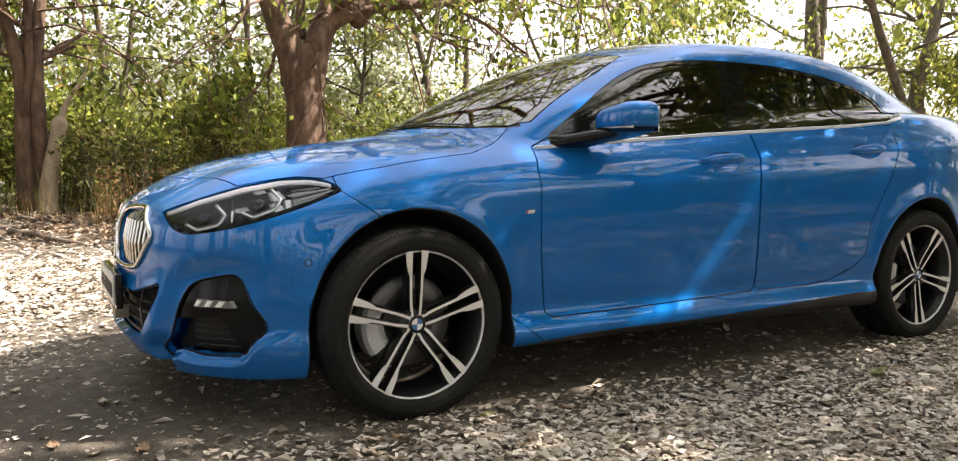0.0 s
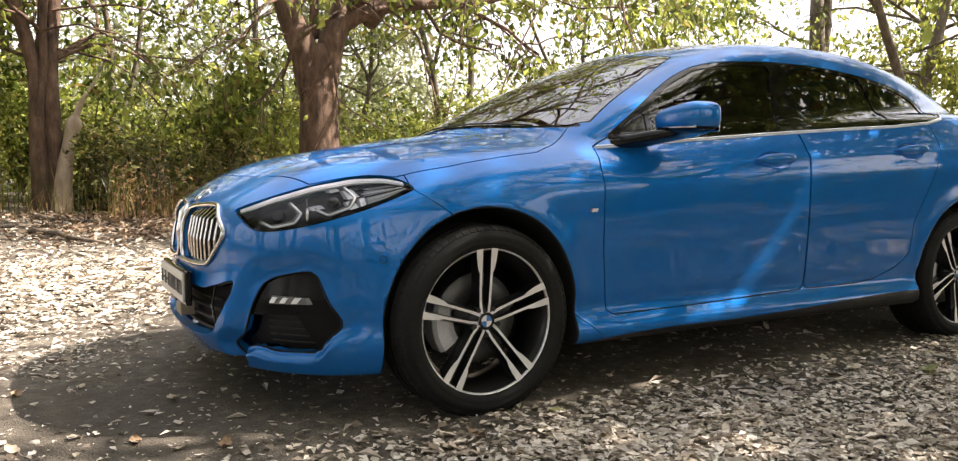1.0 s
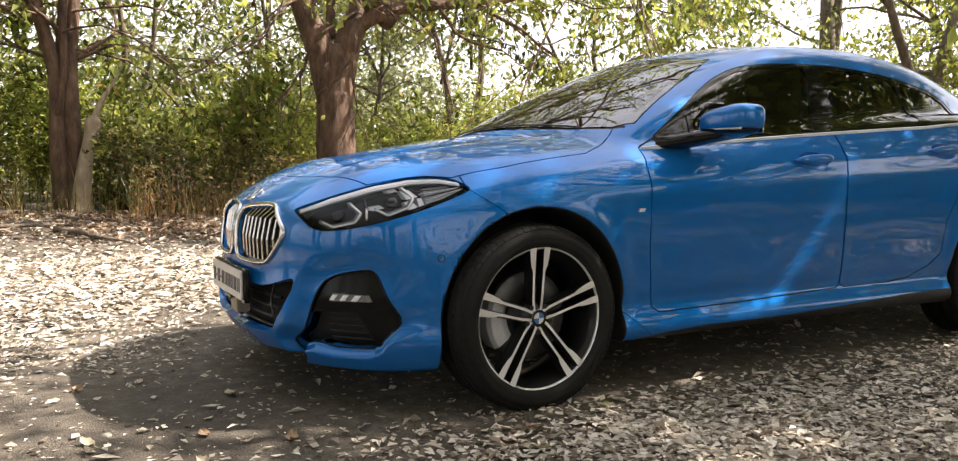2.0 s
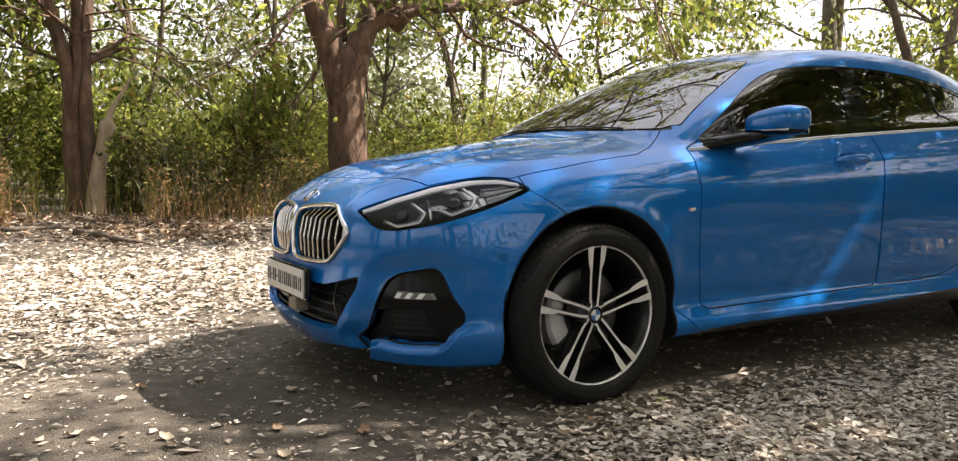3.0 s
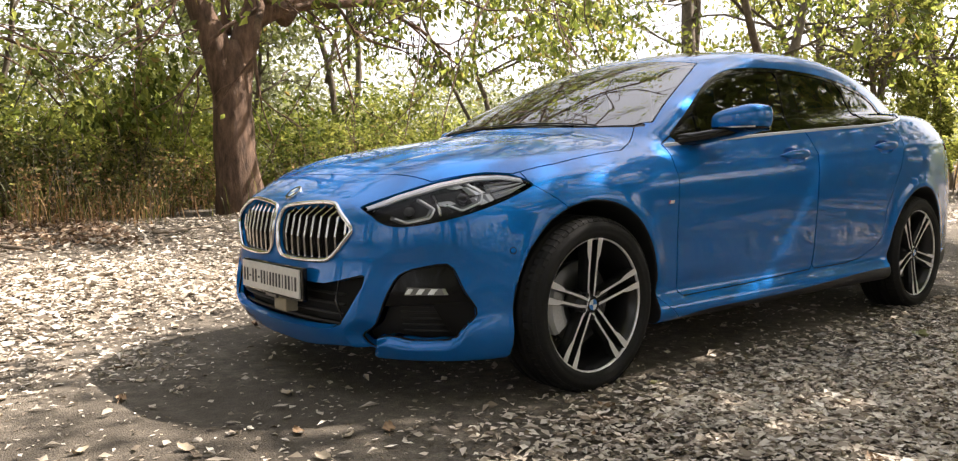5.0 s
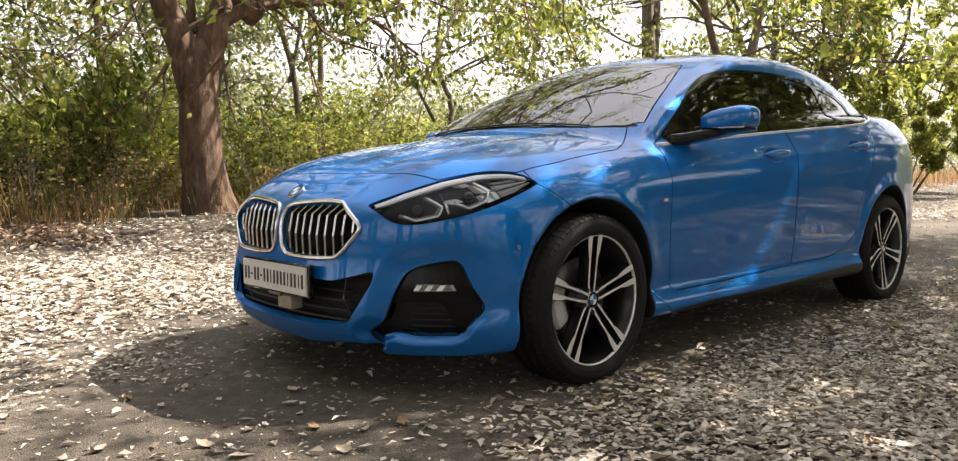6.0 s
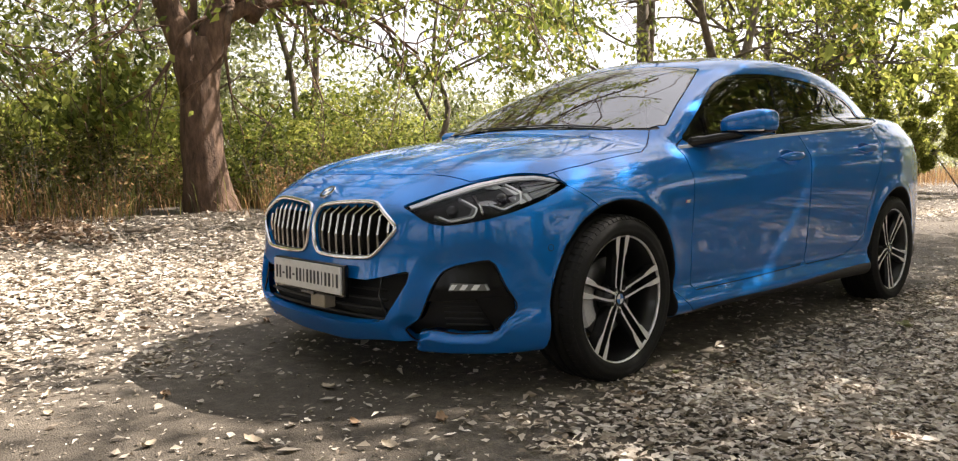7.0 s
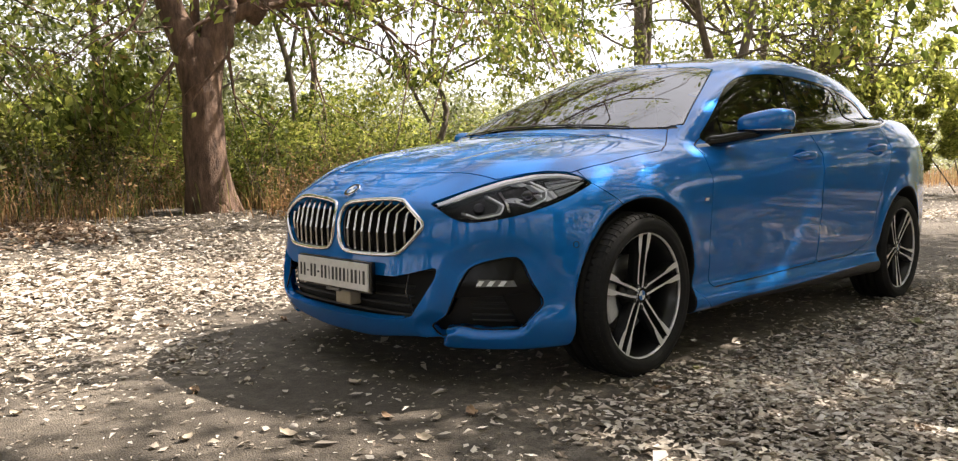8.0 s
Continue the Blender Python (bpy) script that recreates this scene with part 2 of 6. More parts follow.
def spline(*knots):
    """A natural cubic through (x, y) knots, as a function of an array."""
    x, y = np.array(knots, float).T
    n = len(x)
    h = np.diff(x)
    A, r = np.eye(n), np.zeros(n)
    for i in range(1, n - 1):
        A[i, i - 1], A[i, i], A[i, i + 1] = h[i - 1], 2 * (h[i - 1] + h[i]), h[i]
        r[i] = 6 * ((y[i + 1] - y[i]) / h[i] - (y[i] - y[i - 1]) / h[i - 1])
    m = np.linalg.solve(A, r)
    xs = np.linspace(x[0], x[-1], 1600)
    i = np.clip(np.searchsorted(x, xs) - 1, 0, n - 2)
    d, e = xs - x[i], x[i + 1] - xs
    ys = (m[i] * e**3 + m[i + 1] * d**3) / (6 * h[i]) + (y[i] / h[i] - m[i] * h[i] / 6) * e + (y[i + 1] / h[i] - m[i + 1] * h[i] / 6) * d
    return lambda v: np.interp(v, xs, ys)


def smax(a, b, k):
    h = np.maximum(k - np.abs(a - b), 0) / k
    return np.maximum(a, b) + h * h * k * 0.25


def smin(a, b, k):
    return -smax(-a, -b, k)


def step(v, lo, hi):
    s = np.clip((v - lo) / (hi - lo), 0, 1)
    return s * s * (3 - 2 * s)


def rounded(points, rounds=3, closed=True, cut=0.25):
    """A polygon with its corners cut round (Chaikin)."""
    p = np.array(points, float)
    for _ in range(rounds):
        q = np.roll(p, -1, 0)
        p = np.stack([p * (1 - cut) + q * cut, p * cut + q * (1 - cut)], 1).reshape(-1, 2)
    return p


def inside(poly, u, v):
    """Signed distance to a closed polygon, negative within it."""
    p = np.asarray(poly, float)
    q = np.roll(p, -1, 0)
    best = np.full(u.shape, 1e9)
    odd = np.zeros(u.shape, bool)
    for (ax, ay), (bx, by) in zip(p, q):
        ex, ey = bx - ax, by - ay
        wx, wy = u - ax, v - ay
        s = np.clip((wx * ex + wy * ey) / (ex * ex + ey * ey + 1e-12), 0, 1)
        best = np.minimum(best, (wx - s * ex) ** 2 + (wy - s * ey) ** 2)
        if ay != by:
            odd ^= ((ay > v) != (by > v)) & (u < ex * (v - ay) / ey + ax)
    return np.where(odd, -1, 1) * np.sqrt(best)


def tube(points, radii, sides=10, cap=True):
    """Vertices and faces of a tapered tube through points."""
    pts = [Vector(p) for p in points]
    verts, faces, ref = [], [], Vector((0.3, 1, 0.1)).normalized()
    for i, p in enumerate(pts):
        d = (pts[min(i + 1, len(pts) - 1)] - pts[max(i - 1, 0)]).normalized()
        u = d.cross(ref)
        u = u.normalized() if u.length > 1e-4 else d.orthogonal().normalized()
        w = d.cross(u)
        for k in range(sides):
            a = 2 * math.pi * k / sides
            verts.append(tuple(p + radii[i] * (math.cos(a) * u + math.sin(a) * w)))
    for i in range(len(pts) - 1):
        for k in range(sides):
            a, b = i * sides + k, i * sides + (k + 1) % sides
            faces.append((a, b, b + sides, a + sides))
    if cap:
        faces.append(tuple(range(sides))[::-1])
        faces.append(tuple(range((len(pts) - 1) * sides, len(pts) * sides)))
    return verts, faces


def ribbon(points, radius, sides=6, closed=False):
    """A thin round bar along points, open or closed."""
    if not closed:
        return tube(points, [radius] * len(points), sides)
    v, f = tube(list(points) + [points[0], points[1]], [radius] * (len(points) + 2), sides, False)
    n = len(points) * sides
    return v[:n], [tuple(i % n for i in q) for q in f[: len(points) * sides]]


# ---- the car's outer form: smooth blends of side, hood, nose, tail and cabin ----
HUB_Z, TYRE_R, ARCH_R, BASE = 0.305, 0.318, 0.353, 2.67


def arch(x, z, hub):
    """Distance from a hub, squashed so that the wheel opening stands a little taller than wide, with upright flanks."""
    dx = x - hub
    dx = np.where((dx < 0) & (hub == 0), dx * 1.035, dx)
    return np.hypot(dx, np.maximum(z - HUB_Z, 0) * 0.953)


plan_w = spline((-1.0, 0.66), (-0.6, 0.79), (-0.3, 0.857), (0, 0.886), (0.4, 0.889), (1.0, 0.883), (1.6, 0.885), (2.2, 0.894), (2.67, 0.903), (3.0, 0.89), (3.3, 0.845), (3.55, 0.77), (3.9, 0.64))
side_w = spline((0.0, -0.16), (0.10, -0.09), (0.17, -0.035), (0.215, -0.008), (0.255, -0.010), (0.30, -0.034), (0.36, -0.032), (0.46, -0.022), (0.56, -0.0125), (0.64, -0.0065), (0.70, -0.0035), (0.745, -0.006), (0.79, -0.0245), (0.84, -0.060), (0.88, -0.102), (0.95, -0.175), (1.05, -0.26), (1.5, -0.8))
belt_z = spline((-1.0, 0.55), (-0.7, 0.62), (-0.25, 0.757), (0.1, 0.832), (0.5, 0.888), (1.0, 0.928), (1.58, 0.978), (2.03, 1.010), (2.42, 1.038), (2.8, 1.035), (3.1, 1.01), (3.35, 0.965), (3.6, 0.92), (4.0, 0.86))
nose_a = spline((0, -0.803), (0.12, -0.801), (0.25, -0.793), (0.36, -0.777), (0.46, -0.748), (0.56, -0.698), (0.64, -0.640), (0.71, -0.566), (0.77, -0.470), (0.82, -0.340), (0.87, -0.15), (0.92, 0.15), (1.1, 1.2))
nose_z = spline((0.0, 0.17), (0.12, 0.070), (0.18, 0.022), (0.24, -0.016), (0.285, -0.025), (0.33, -0.022), (0.40, -0.012), (0.48, 0.0), (0.56, 0.003), (0.62, 0.012), (0.67, 0.032), (0.72, 0.085), (0.80, 0.215), (0.95, 0.60), (1.5, 2.0))
hood_x = spline((-1.0, 0.50), (-0.85, 0.62), (-0.76, 0.705), (-0.68, 0.752), (-0.56, 0.800), (-0.40, 0.845), (-0.15, 0.894), (0.1, 0.932), (0.4, 0.967), (0.8, 1.0), (1.6, 1.06), (2.6, 1.12), (3.1, 1.115), (3.45, 1.08), (3.62, 1.045), (4.0, 0.92))
roof_x = spline((-0.6, 0.42), (0.0, 0.79), (0.28, 0.945), (0.6, 1.11), (0.9, 1.25), (1.1, 1.325), (1.3, 1.375), (1.55, 1.405), (1.85, 1.418), (2.2, 1.405), (2.5, 1.367), (2.8, 1.305), (3.1, 1.217), (3.4, 1.115), (3.65, 1.03), (4.2, 0.80))
cabin_w = spline((-0.5, -0.06), (0.3, -0.02), (0.6, -0.008), (1.2, 0), (1.8, 0), (2.3, -0.025), (2.7, -0.08), (3.1, -0.17), (3.5, -0.28), (4.2, -0.5))
tail_a = spline((0, 3.67), (0.3, 3.655), (0.5, 3.61), (0.65, 3.53), (0.76, 3.40), (0.83, 3.22), (0.9, 2.9), (1.1, 1.9))
tail_z = spline((0.0, -0.25), (0.15, -0.12), (0.3, -0.02), (0.5, 0.0), (0.7, -0.02), (0.9, -0.05), (1.04, -0.04), (1.1, -0.06), (1.5, -0.4))

FOG = rounded([(0.590, 0.437), (0.625, 0.462), (0.706, 0.484), (0.724, 0.470), (0.774, 0.318), (0.724, 0.228), (0.637, 0.222), (0.560, 0.236), (0.510, 0.222), (0.500, 0.190), (0.475, 0.190), (0.462, 0.232), (0.525, 0.272), (0.545, 0.315)], 2, cut=0.14)


def body(p):
    """Below zero inside the car's closed outer form."""
    x, y, z = p[..., 0], p[..., 1], p[..., 2]
    a = np.sqrt(y * y + 1e-6)
    belt = belt_z(x)
    zz = np.where(z < 0.5, z, 0.5 + (z - 0.5) * 0.38 / (belt - 0.5))
    w = plan_w(x) + side_w(zz)
    # lips round the wheel openings
    for hub in (0, BASE):
        r = arch(x, z, hub)
        w = w + 0.013 * np.exp(-(((r - ARCH_R - 0.012) / 0.045) ** 2)) * step(z, 0.2, 0.42)
    # crease that runs back through the handles, and the fender's shoulder
    crease = 0.775 + 0.052 * x
    w = w + 0.007 * np.exp(-(((z - crease) / 0.022) ** 2)) * step(x, 0.9, 1.6) * step(3.3 - x, 0, 0.4)
    corner = step(-x, 0.08, 0.30) * (1 - step(z, 0.48, 0.66))
    w = w + 0.026 * corner
    side = (a - w) * 0.97
    slope = np.clip((nose_a(a + 0.01) - nose_a(a - 0.01)) / 0.02, 0, 2.5)
    front = nose_a(a) + nose_z(z) - x - 0.035 * step(a, 0.72, 0.84) * (1 - step(z, 0.48, 0.66))
    # pocket round the fog lamp
    near = (x < -0.2) & (a > 0.3) & (z < 0.62) & (z > 0.1)
    if near.any():
        pk = np.full(a.shape, 1.0)
        pk[near] = inside(FOG, a[near], z[near])
        up = step(z, 0.24, 0.40)
        front = front + (0.042 - 0.020 * up) * (1 - step(pk, 0.0, 0.032 + 0.045 * up))
    front = front / np.sqrt(1 + slope**2)
    hood = (z - hood_x(x) + 0.082 * (a / 0.74) ** 2.2 * (1 - step(x, 0.5, 1.2) * 0.6)) * 0.97
    # raised ribs on the hood
    rib = 0.30 + 0.13 * step(x, -0.7, 0.4)
    hood = hood - 0.007 * step(a, rib - 0.03, rib + 0.05) * step(x, -0.72, -0.45) * (1 - step(x, 0.3, 0.6))
    back = x - tail_a(a) - tail_z(z)
    bslope = np.clip((tail_a(a + 0.01) - tail_a(a - 0.01)) / 0.02, -2.5, 0)
    back = back / np.sqrt(1 + bslope**2)
    f = smax(side, hood, 0.036)
    f = smax(f, front, 0.085)
    f = smax(f, back, 0.08)
    lift = 0.034 * step(a, 0.10, 0.44) * (1 - step(a, 0.476, 0.506)) * (1 - step(x, -0.5, -0.4))
    f = smax(f, 0.150 + lift + 0.035 * step(x, -0.2, 0.2) - z, 0.03 - 0.014 * (1 - step(x, -0.5, -0.3)))
    shift = 0.36 * a * a * (1 - step(x, 0.9, 1.6)) - 0.22 * a * a * step(x, 2.2, 3.0)
    roof = (z - roof_x(x - shift) + 0.055 * (a / 0.6) ** 2.4 * step(x, 0.6, 1.3)) * 0.9
    wall = (a - (0.770 + cabin_w(x) - (z - 0.89 - 0.04 * np.clip(x - 0.5, 0, 2)) * 0.40 - 0.10 * np.clip(z - 1.0, 0, 1) ** 2)) * 0.92
    cabin = smax(smax(wall, roof, 0.07), belt - 0.07 - z, 0.02)
    f = smin(f, cabin, 0.03)
    for hub in (0, BASE):
        r = arch(x, z, hub)
        well = smax(r - ARCH_R, 0.56 - a, 0.05)
        f = smax(f, -well, 0.008)
    return f


def net(f, lo, hi, h):
    """A mesh of the surface f = 0 (surface nets), laid exactly onto it, with its normals."""
    n = [int(round((b - a) / h)) + 1 for a, b in zip(lo, hi)]
    axes = [np.linspace(a, b, k) for a, b, k in zip(lo, hi, n)]
    val = np.empty(n, np.float32)
    for i, x in enumerate(axes[0]):
        g = np.stack(np.meshgrid([x], axes[1], axes[2], indexing="ij"), -1)
        val[i] = f(g.reshape(-1, 3)).reshape(n[1], n[2])
    neg = val < 0
    cells = np.zeros([k - 1 for k in n], np.int8)
    for dx in (0, 1):
        for dy in (0, 1):
            for dz in (0, 1):
                cells += neg[dx : n[0] - 1 + dx, dy : n[1] - 1 + dy, dz : n[2] - 1 + dz]
    mixed = (cells > 0) & (cells < 8)
    index = np.full(mixed.shape, -1, np.int64)
    where = np.argwhere(mixed)
    index[mixed] = np.arange(len(where))
    total, count = np.zeros((len(where), 3)), np.zeros(len(where))
    c = [(0, 0, 0), (1, 0, 0), (0, 1, 0), (1, 1, 0), (0, 0, 1), (1, 0, 1), (0, 1, 1), (1, 1, 1)]
    for i in range(8):
        for j in range(i + 1, 8):
            d = np.subtract(c[j], c[i])
            if np.abs(d).sum() != 1:
                continue
            vi = val[tuple((where + c[i]).T)]
            vj = val[tuple((where + c[j]).T)]
            cross = (vi < 0) != (vj < 0)
            s = np.where(cross, vi / np.where(cross, vi - vj, 1), 0)
            total += np.where(cross[:, None], np.array(c[i]) + s[:, None] * d, 0)
            count += cross
    verts = np.array(lo) + h * (where + total / count[:, None])
    quads = []
    for ax in range(3):
        sl0 = [slice(None)] * 3
        sl1 = [slice(None)] * 3
        sl0[ax], sl1[ax] = slice(0, -1), slice(1, None)
        a0, a1 = neg[tuple(sl0)], neg[tuple(sl1)]
        e = np.argwhere(a0 != a1)
        u, v = (ax + 1) % 3, (ax + 2) % 3
        ok = (e[:, u] > 0) & (e[:, v] > 0) & (e[:, u] < n[u] - 1) & (e[:, v] < n[v] - 1)
        e = e[ok]
        flip = a0[tuple(e.T)]
        corner = []
        for du, dv in ((-1, -1), (0, -1), (0, 0), (-1, 0)):
            q = e.copy()
            q[:, u] += du
            q[:, v] += dv
            corner.append(index[tuple(q.T)])
        q = np.stack(corner, 1)
        q[~flip] = q[~flip][:, ::-1]
        quads.append(q)
    quads = np.concatenate(quads)
    for _ in range(4):
        nrm = gradient(f, verts)
        verts = verts - nrm * np.clip(f(verts)[:, None] / np.maximum(np.linalg.norm(nrm, axis=1)[:, None] ** 2, 0.2), -h, h)
    nrm = gradient(f, verts)
    nrm /= np.linalg.norm(nrm, axis=1)[:, None] + 1e-9
    tris = np.concatenate([quads[:, [0, 1, 2]], quads[:, [0, 2, 3]]])
    return verts, nrm, tris


def gradient(f, p, e=0.003):
    g = np.empty_like(p)
    for k in range(3):
        d = np.zeros(3)
        d[k] = e
        g[:, k] = (f(p + d) - f(p - d)) / (2 * e)
    return g


def split(mesh, val):
    """Cuts a mesh along val = 0 and returns the side below and the side above."""
    v, n, t = mesh
    if len(t) == 0:
        return mesh, mesh
    val = np.where(np.abs(val) < 1e-6, 1e-6, val)
    below = val < 0
    k = below[t].sum(1)
    lo, hi, cut = t[k == 3], t[k == 0], t[(k == 1) | (k == 2)]
    if len(cut) == 0:
        return pack(v, n, lo), pack(v, n, hi)
    kc = below[cut].sum(1)
    lone = np.where(kc[:, None] == 1, below[cut], ~below[cut])
    first = lone.argmax(1)
    rows = np.arange(len(cut))
    a, b, c = cut[rows, first], cut[rows, (first + 1) % 3], cut[rows, (first + 2) % 3]
    pairs = np.concatenate([np.stack([a, b], 1), np.stack([a, c], 1)])
    key = np.sort(pairs, 1)
    uniq, inv = np.unique(key, axis=0, return_inverse=True)
    inv = inv.ravel()
    i, j = uniq[:, 0], uniq[:, 1]
    s = (val[i] / (val[i] - val[j]))[:, None]
    v2 = np.concatenate([v, v[i] + s * (v[j] - v[i])])
    n2 = n[i] + s * (n[j] - n[i])
    n2 = np.concatenate([n, n2 / (np.linalg.norm(n2, axis=1)[:, None] + 1e-9)])
    ab, ac = len(v) + inv[: len(cut)], len(v) + inv[len(cut) :]
    one = np.stack([a, ab, ac], 1)
    two = np.concatenate([np.stack([ab, b, c], 1), np.stack([ab, c, ac], 1)])
    single = kc == 1
    dbl = np.concatenate([single, single])
    lo = np.concatenate([lo, one[single], two[~dbl]])
    hi = np.concatenate([hi, one[~single], two[dbl]])
    return pack(v2, n2, lo), pack(v2, n2, hi)


def pack(v, n, t):
    used, inv = np.unique(t.ravel(), return_inverse=True)
    return v[used], n[used], inv.reshape(-1, 3) if len(t) else np.zeros((0, 3), int)


def flange(mesh, depth):
    """Turns the free edges of a panel inwards, to give it thickness."""
    v, n, t = mesh
    e = np.concatenate([t[:, [0, 1]], t[:, [1, 2]], t[:, [2, 0]]])
    key = np.sort(e, 1)
    uniq, inv, cnt = np.unique(key, axis=0, return_inverse=True, return_counts=True)
    e = e[cnt[inv.ravel()] == 1]
    used, inv = np.unique(e.ravel(), return_inverse=True)
    inv = inv.reshape(-1, 2)
    top = len(v) + np.arange(len(used))
    bottom = top + len(used)
    quads = np.concatenate([np.stack([top[inv[:, 1]], top[inv[:, 0]], bottom[inv[:, 0]]], 1), np.stack([top[inv[:, 1]], bottom[inv[:, 0]], bottom[inv[:, 1]]], 1)])
    rim = v[used]
    side = np.zeros_like(rim)
    d = v[e[:, 1]] - v[e[:, 0]]
    face = np.cross(d, n[e[:, 0]])
    for k in range(2):
        np.add.at(side, inv[:, k], face)
    side /= np.linalg.norm(side, axis=1)[:, None] + 1e-9
    return np.concatenate([v, rim, rim - n[used] * depth]), np.concatenate([n, side, side]), np.concatenate([t, quads])


def sunk(mesh, depth):
    v, n, t = mesh
    return v - n * depth, n, t


def panel(name, mesh, mat, parent, label="", depth=0.012, smooth=True):
    v, n, t = flange(mesh, depth) if depth else mesh
    ob = fast_mesh(name, v, t, mat, parent, label, True)
    ob.data.normals_split_custom_set_from_vertices(n.tolist())
    return ob


# ---- the car ----
car = empty("car", (0, 0, 0), "metallic blue four-door coupe with alloy wheels, parked on leaf litter", "car")
skin = net(body, (-0.93, -0.99, 0.12), (3.755, 0.99, 1.455), 0.0125)
GAP = 0.0023


def cut(mesh, fn):
    """Splits by fn(x, a, z, y), where a is the distance from the car's middle."""
    v = mesh[0]
    return split(mesh, fn(v[:, 0], np.abs(v[:, 1]), v[:, 2], v[:, 1]))


def take(mesh, poly, axes, where, gap=GAP):
    """Takes the piece within a polygon out of the skin: the piece, the sunken seam round it, the rest."""
    def dist(x, a, z, y, off):
        u, w = {"xz": (x, z), "yz": (a, z), "xa": (x, a)}[axes]
        d = np.full(x.shape, 0.5)
        near = where(x, a, z)
        d[near] = inside(poly, u[near], w[near])
        return d + off
    piece, rest = cut(mesh, lambda x, a, z, y: dist(x, a, z, y, gap))
    seam, rest = cut(rest, lambda x, a, z, y: dist(x, a, z, y, -gap))
    return piece, seam, rest


def sides(mesh):
    """The half towards -y and the half towards +y."""
    return cut(mesh, lambda x, a, z, y: y)


seams = []


def pull(poly, axes, where, gap=GAP):
    global skin
    piece, seam, skin = take(skin, poly, axes, where, gap)
    seams.append(seam)
    return piece


sill_z = spline((-1.0, 0.144), (-0.3, 0.146), (0.2, 0.165), (0.40, 0.192), (0.65, 0.214), (1.1, 0.218), (2.0, 0.250), (2.3, 0.255), (2.9, 0.25), (3.2, 0.29), (3.9, 0.33))
dark_low, skin = cut(skin, lambda x, a, z, y: z - sill_z(x))
liner, skin = cut(skin, lambda x, a, z, y: np.where(a > 0.45, np.minimum(arch(x, z, 0), arch(x, z, BASE)) - ARCH_R - 0.006, 0.5))

# glass
DLO = rounded([(x + 0.012, z) for x, z in [(0.492, 0.884), (1.0, 0.925), (1.56, 0.967), (2.186, 1.010), (2.45, 1.034), (2.60, 1.066), (2.66, 1.105), (2.60, 1.158), (2.46, 1.208), (2.194, 1.252), (1.905, 1.277), (1.558, 1.281), (1.263, 1.262), (1.098, 1.232), (0.925, 1.156), (0.70, 1.015)]], 2)
dlo = pull(DLO, "xz", lambda x, a, z: (a > 0.4) & (z > 0.8) & (x < 2.9), 0.0008)
half_screen = [(0.331, -0.5), (0.331, 0.0), (0.345, 0.25), (0.397, 0.47), (0.468, 0.645), (0.535, 0.692), (0.80, 0.605), (1.125, 0.482), (1.10, 0.30), (1.07, 0.0), (1.07, -0.5)]
wscreen = pull(half_screen, "xa", lambda x, a, z: (z > 0.88) & (x < 1.3) & (x > 0.2), 0.003)
rear_screen = pull([(2.42, -0.5), (2.42, 0.3), (2.47, 0.50), (3.02, 0.43), (3.20, 0.46), (3.24, 0.0), (3.24, -0.5)], "xa", lambda x, a, z: (z > 1.05) & (x > 2.3), 0.003)
sunroof = pull([(1.20, -0.5), (1.20, 0.25), (1.23, 0.40), (1.95, 0.42), (1.95, -0.5)], "xa", lambda x, a, z: z > 1.3, 0.003)
# lamps, grilles and openings at the front
HEAD = rounded([(-0.708, 0.668), (-0.712, 0.655), (-0.688, 0.604), (-0.625, 0.604), (-0.41, 0.664), (-0.235, 0.732), (-0.222, 0.741), (-0.262, 0.772), (-0.335, 0.780), (-0.49, 0.749), (-0.62, 0.704)], 2)
head = pull(HEAD, "xz", lambda x, a, z: (a > 0.38) & (x < -0.1) & (z > 0.5), 0.002)
KIDNEY = rounded([(0.019, 0.644), (0.062, 0.666), (0.32, 0.682), (0.370, 0.660), (0.462, 0.598), (0.452, 0.572), (0.375, 0.492), (0.33, 0.476), (0.070, 0.472), (0.028, 0.497), (0.015, 0.57)], 2)
kidney_hole = pull(KIDNEY, "yz", lambda x, a, z: (x < -0.5) & (z > 0.4), 0.0)
fog_hole = pull(FOG, "yz", lambda x, a, z: (x < -0.2) & (z < 0.6), 0.0)
INTAKE = [(-0.3, 0.235), (0.0, 0.235), (0.25, 0.240), (0.38, 0.250), (0.432, 0.268), (0.47, 0.33), (0.505, 0.40), (0.512, 0.437), (0.50, 0.442), (0.40, 0.415), (0.34, 0.402), (0.0, 0.402), (-0.3, 0.402)]
intake_hole = pull(INTAKE, "yz", lambda x, a, z: (x < -0.5) & (z < 0.6), 0.0)
# moving panels
HOOD = [(-0.606, -0.4), (-0.606, 0.0), (-0.600, 0.20), (-0.566, 0.39), (-0.50, 0.575), (-0.335, 0.668), (-0.262, 0.726), (-0.087, 0.757), (0.071, 0.765), (0.25, 0.772), (0.335, 0.735), (0.41, 0.690), (0.460, 0.660), (0.390, 0.47), (0.337, 0.25), (0.323, 0.0), (0.323, -0.4)]
hood = pull(HOOD, "xa", lambda x, a, z: (z > 0.62) & (x < 0.6))
COWL = [(0.323, -0.4), (0.323, 0.0), (0.337, 0.25), (0.390, 0.47), (0.460, 0.660), (0.50, 0.70), (0.50, 0.645), (0.401, 0.46), (0.336, 0.2), (0.334, -0.4)]
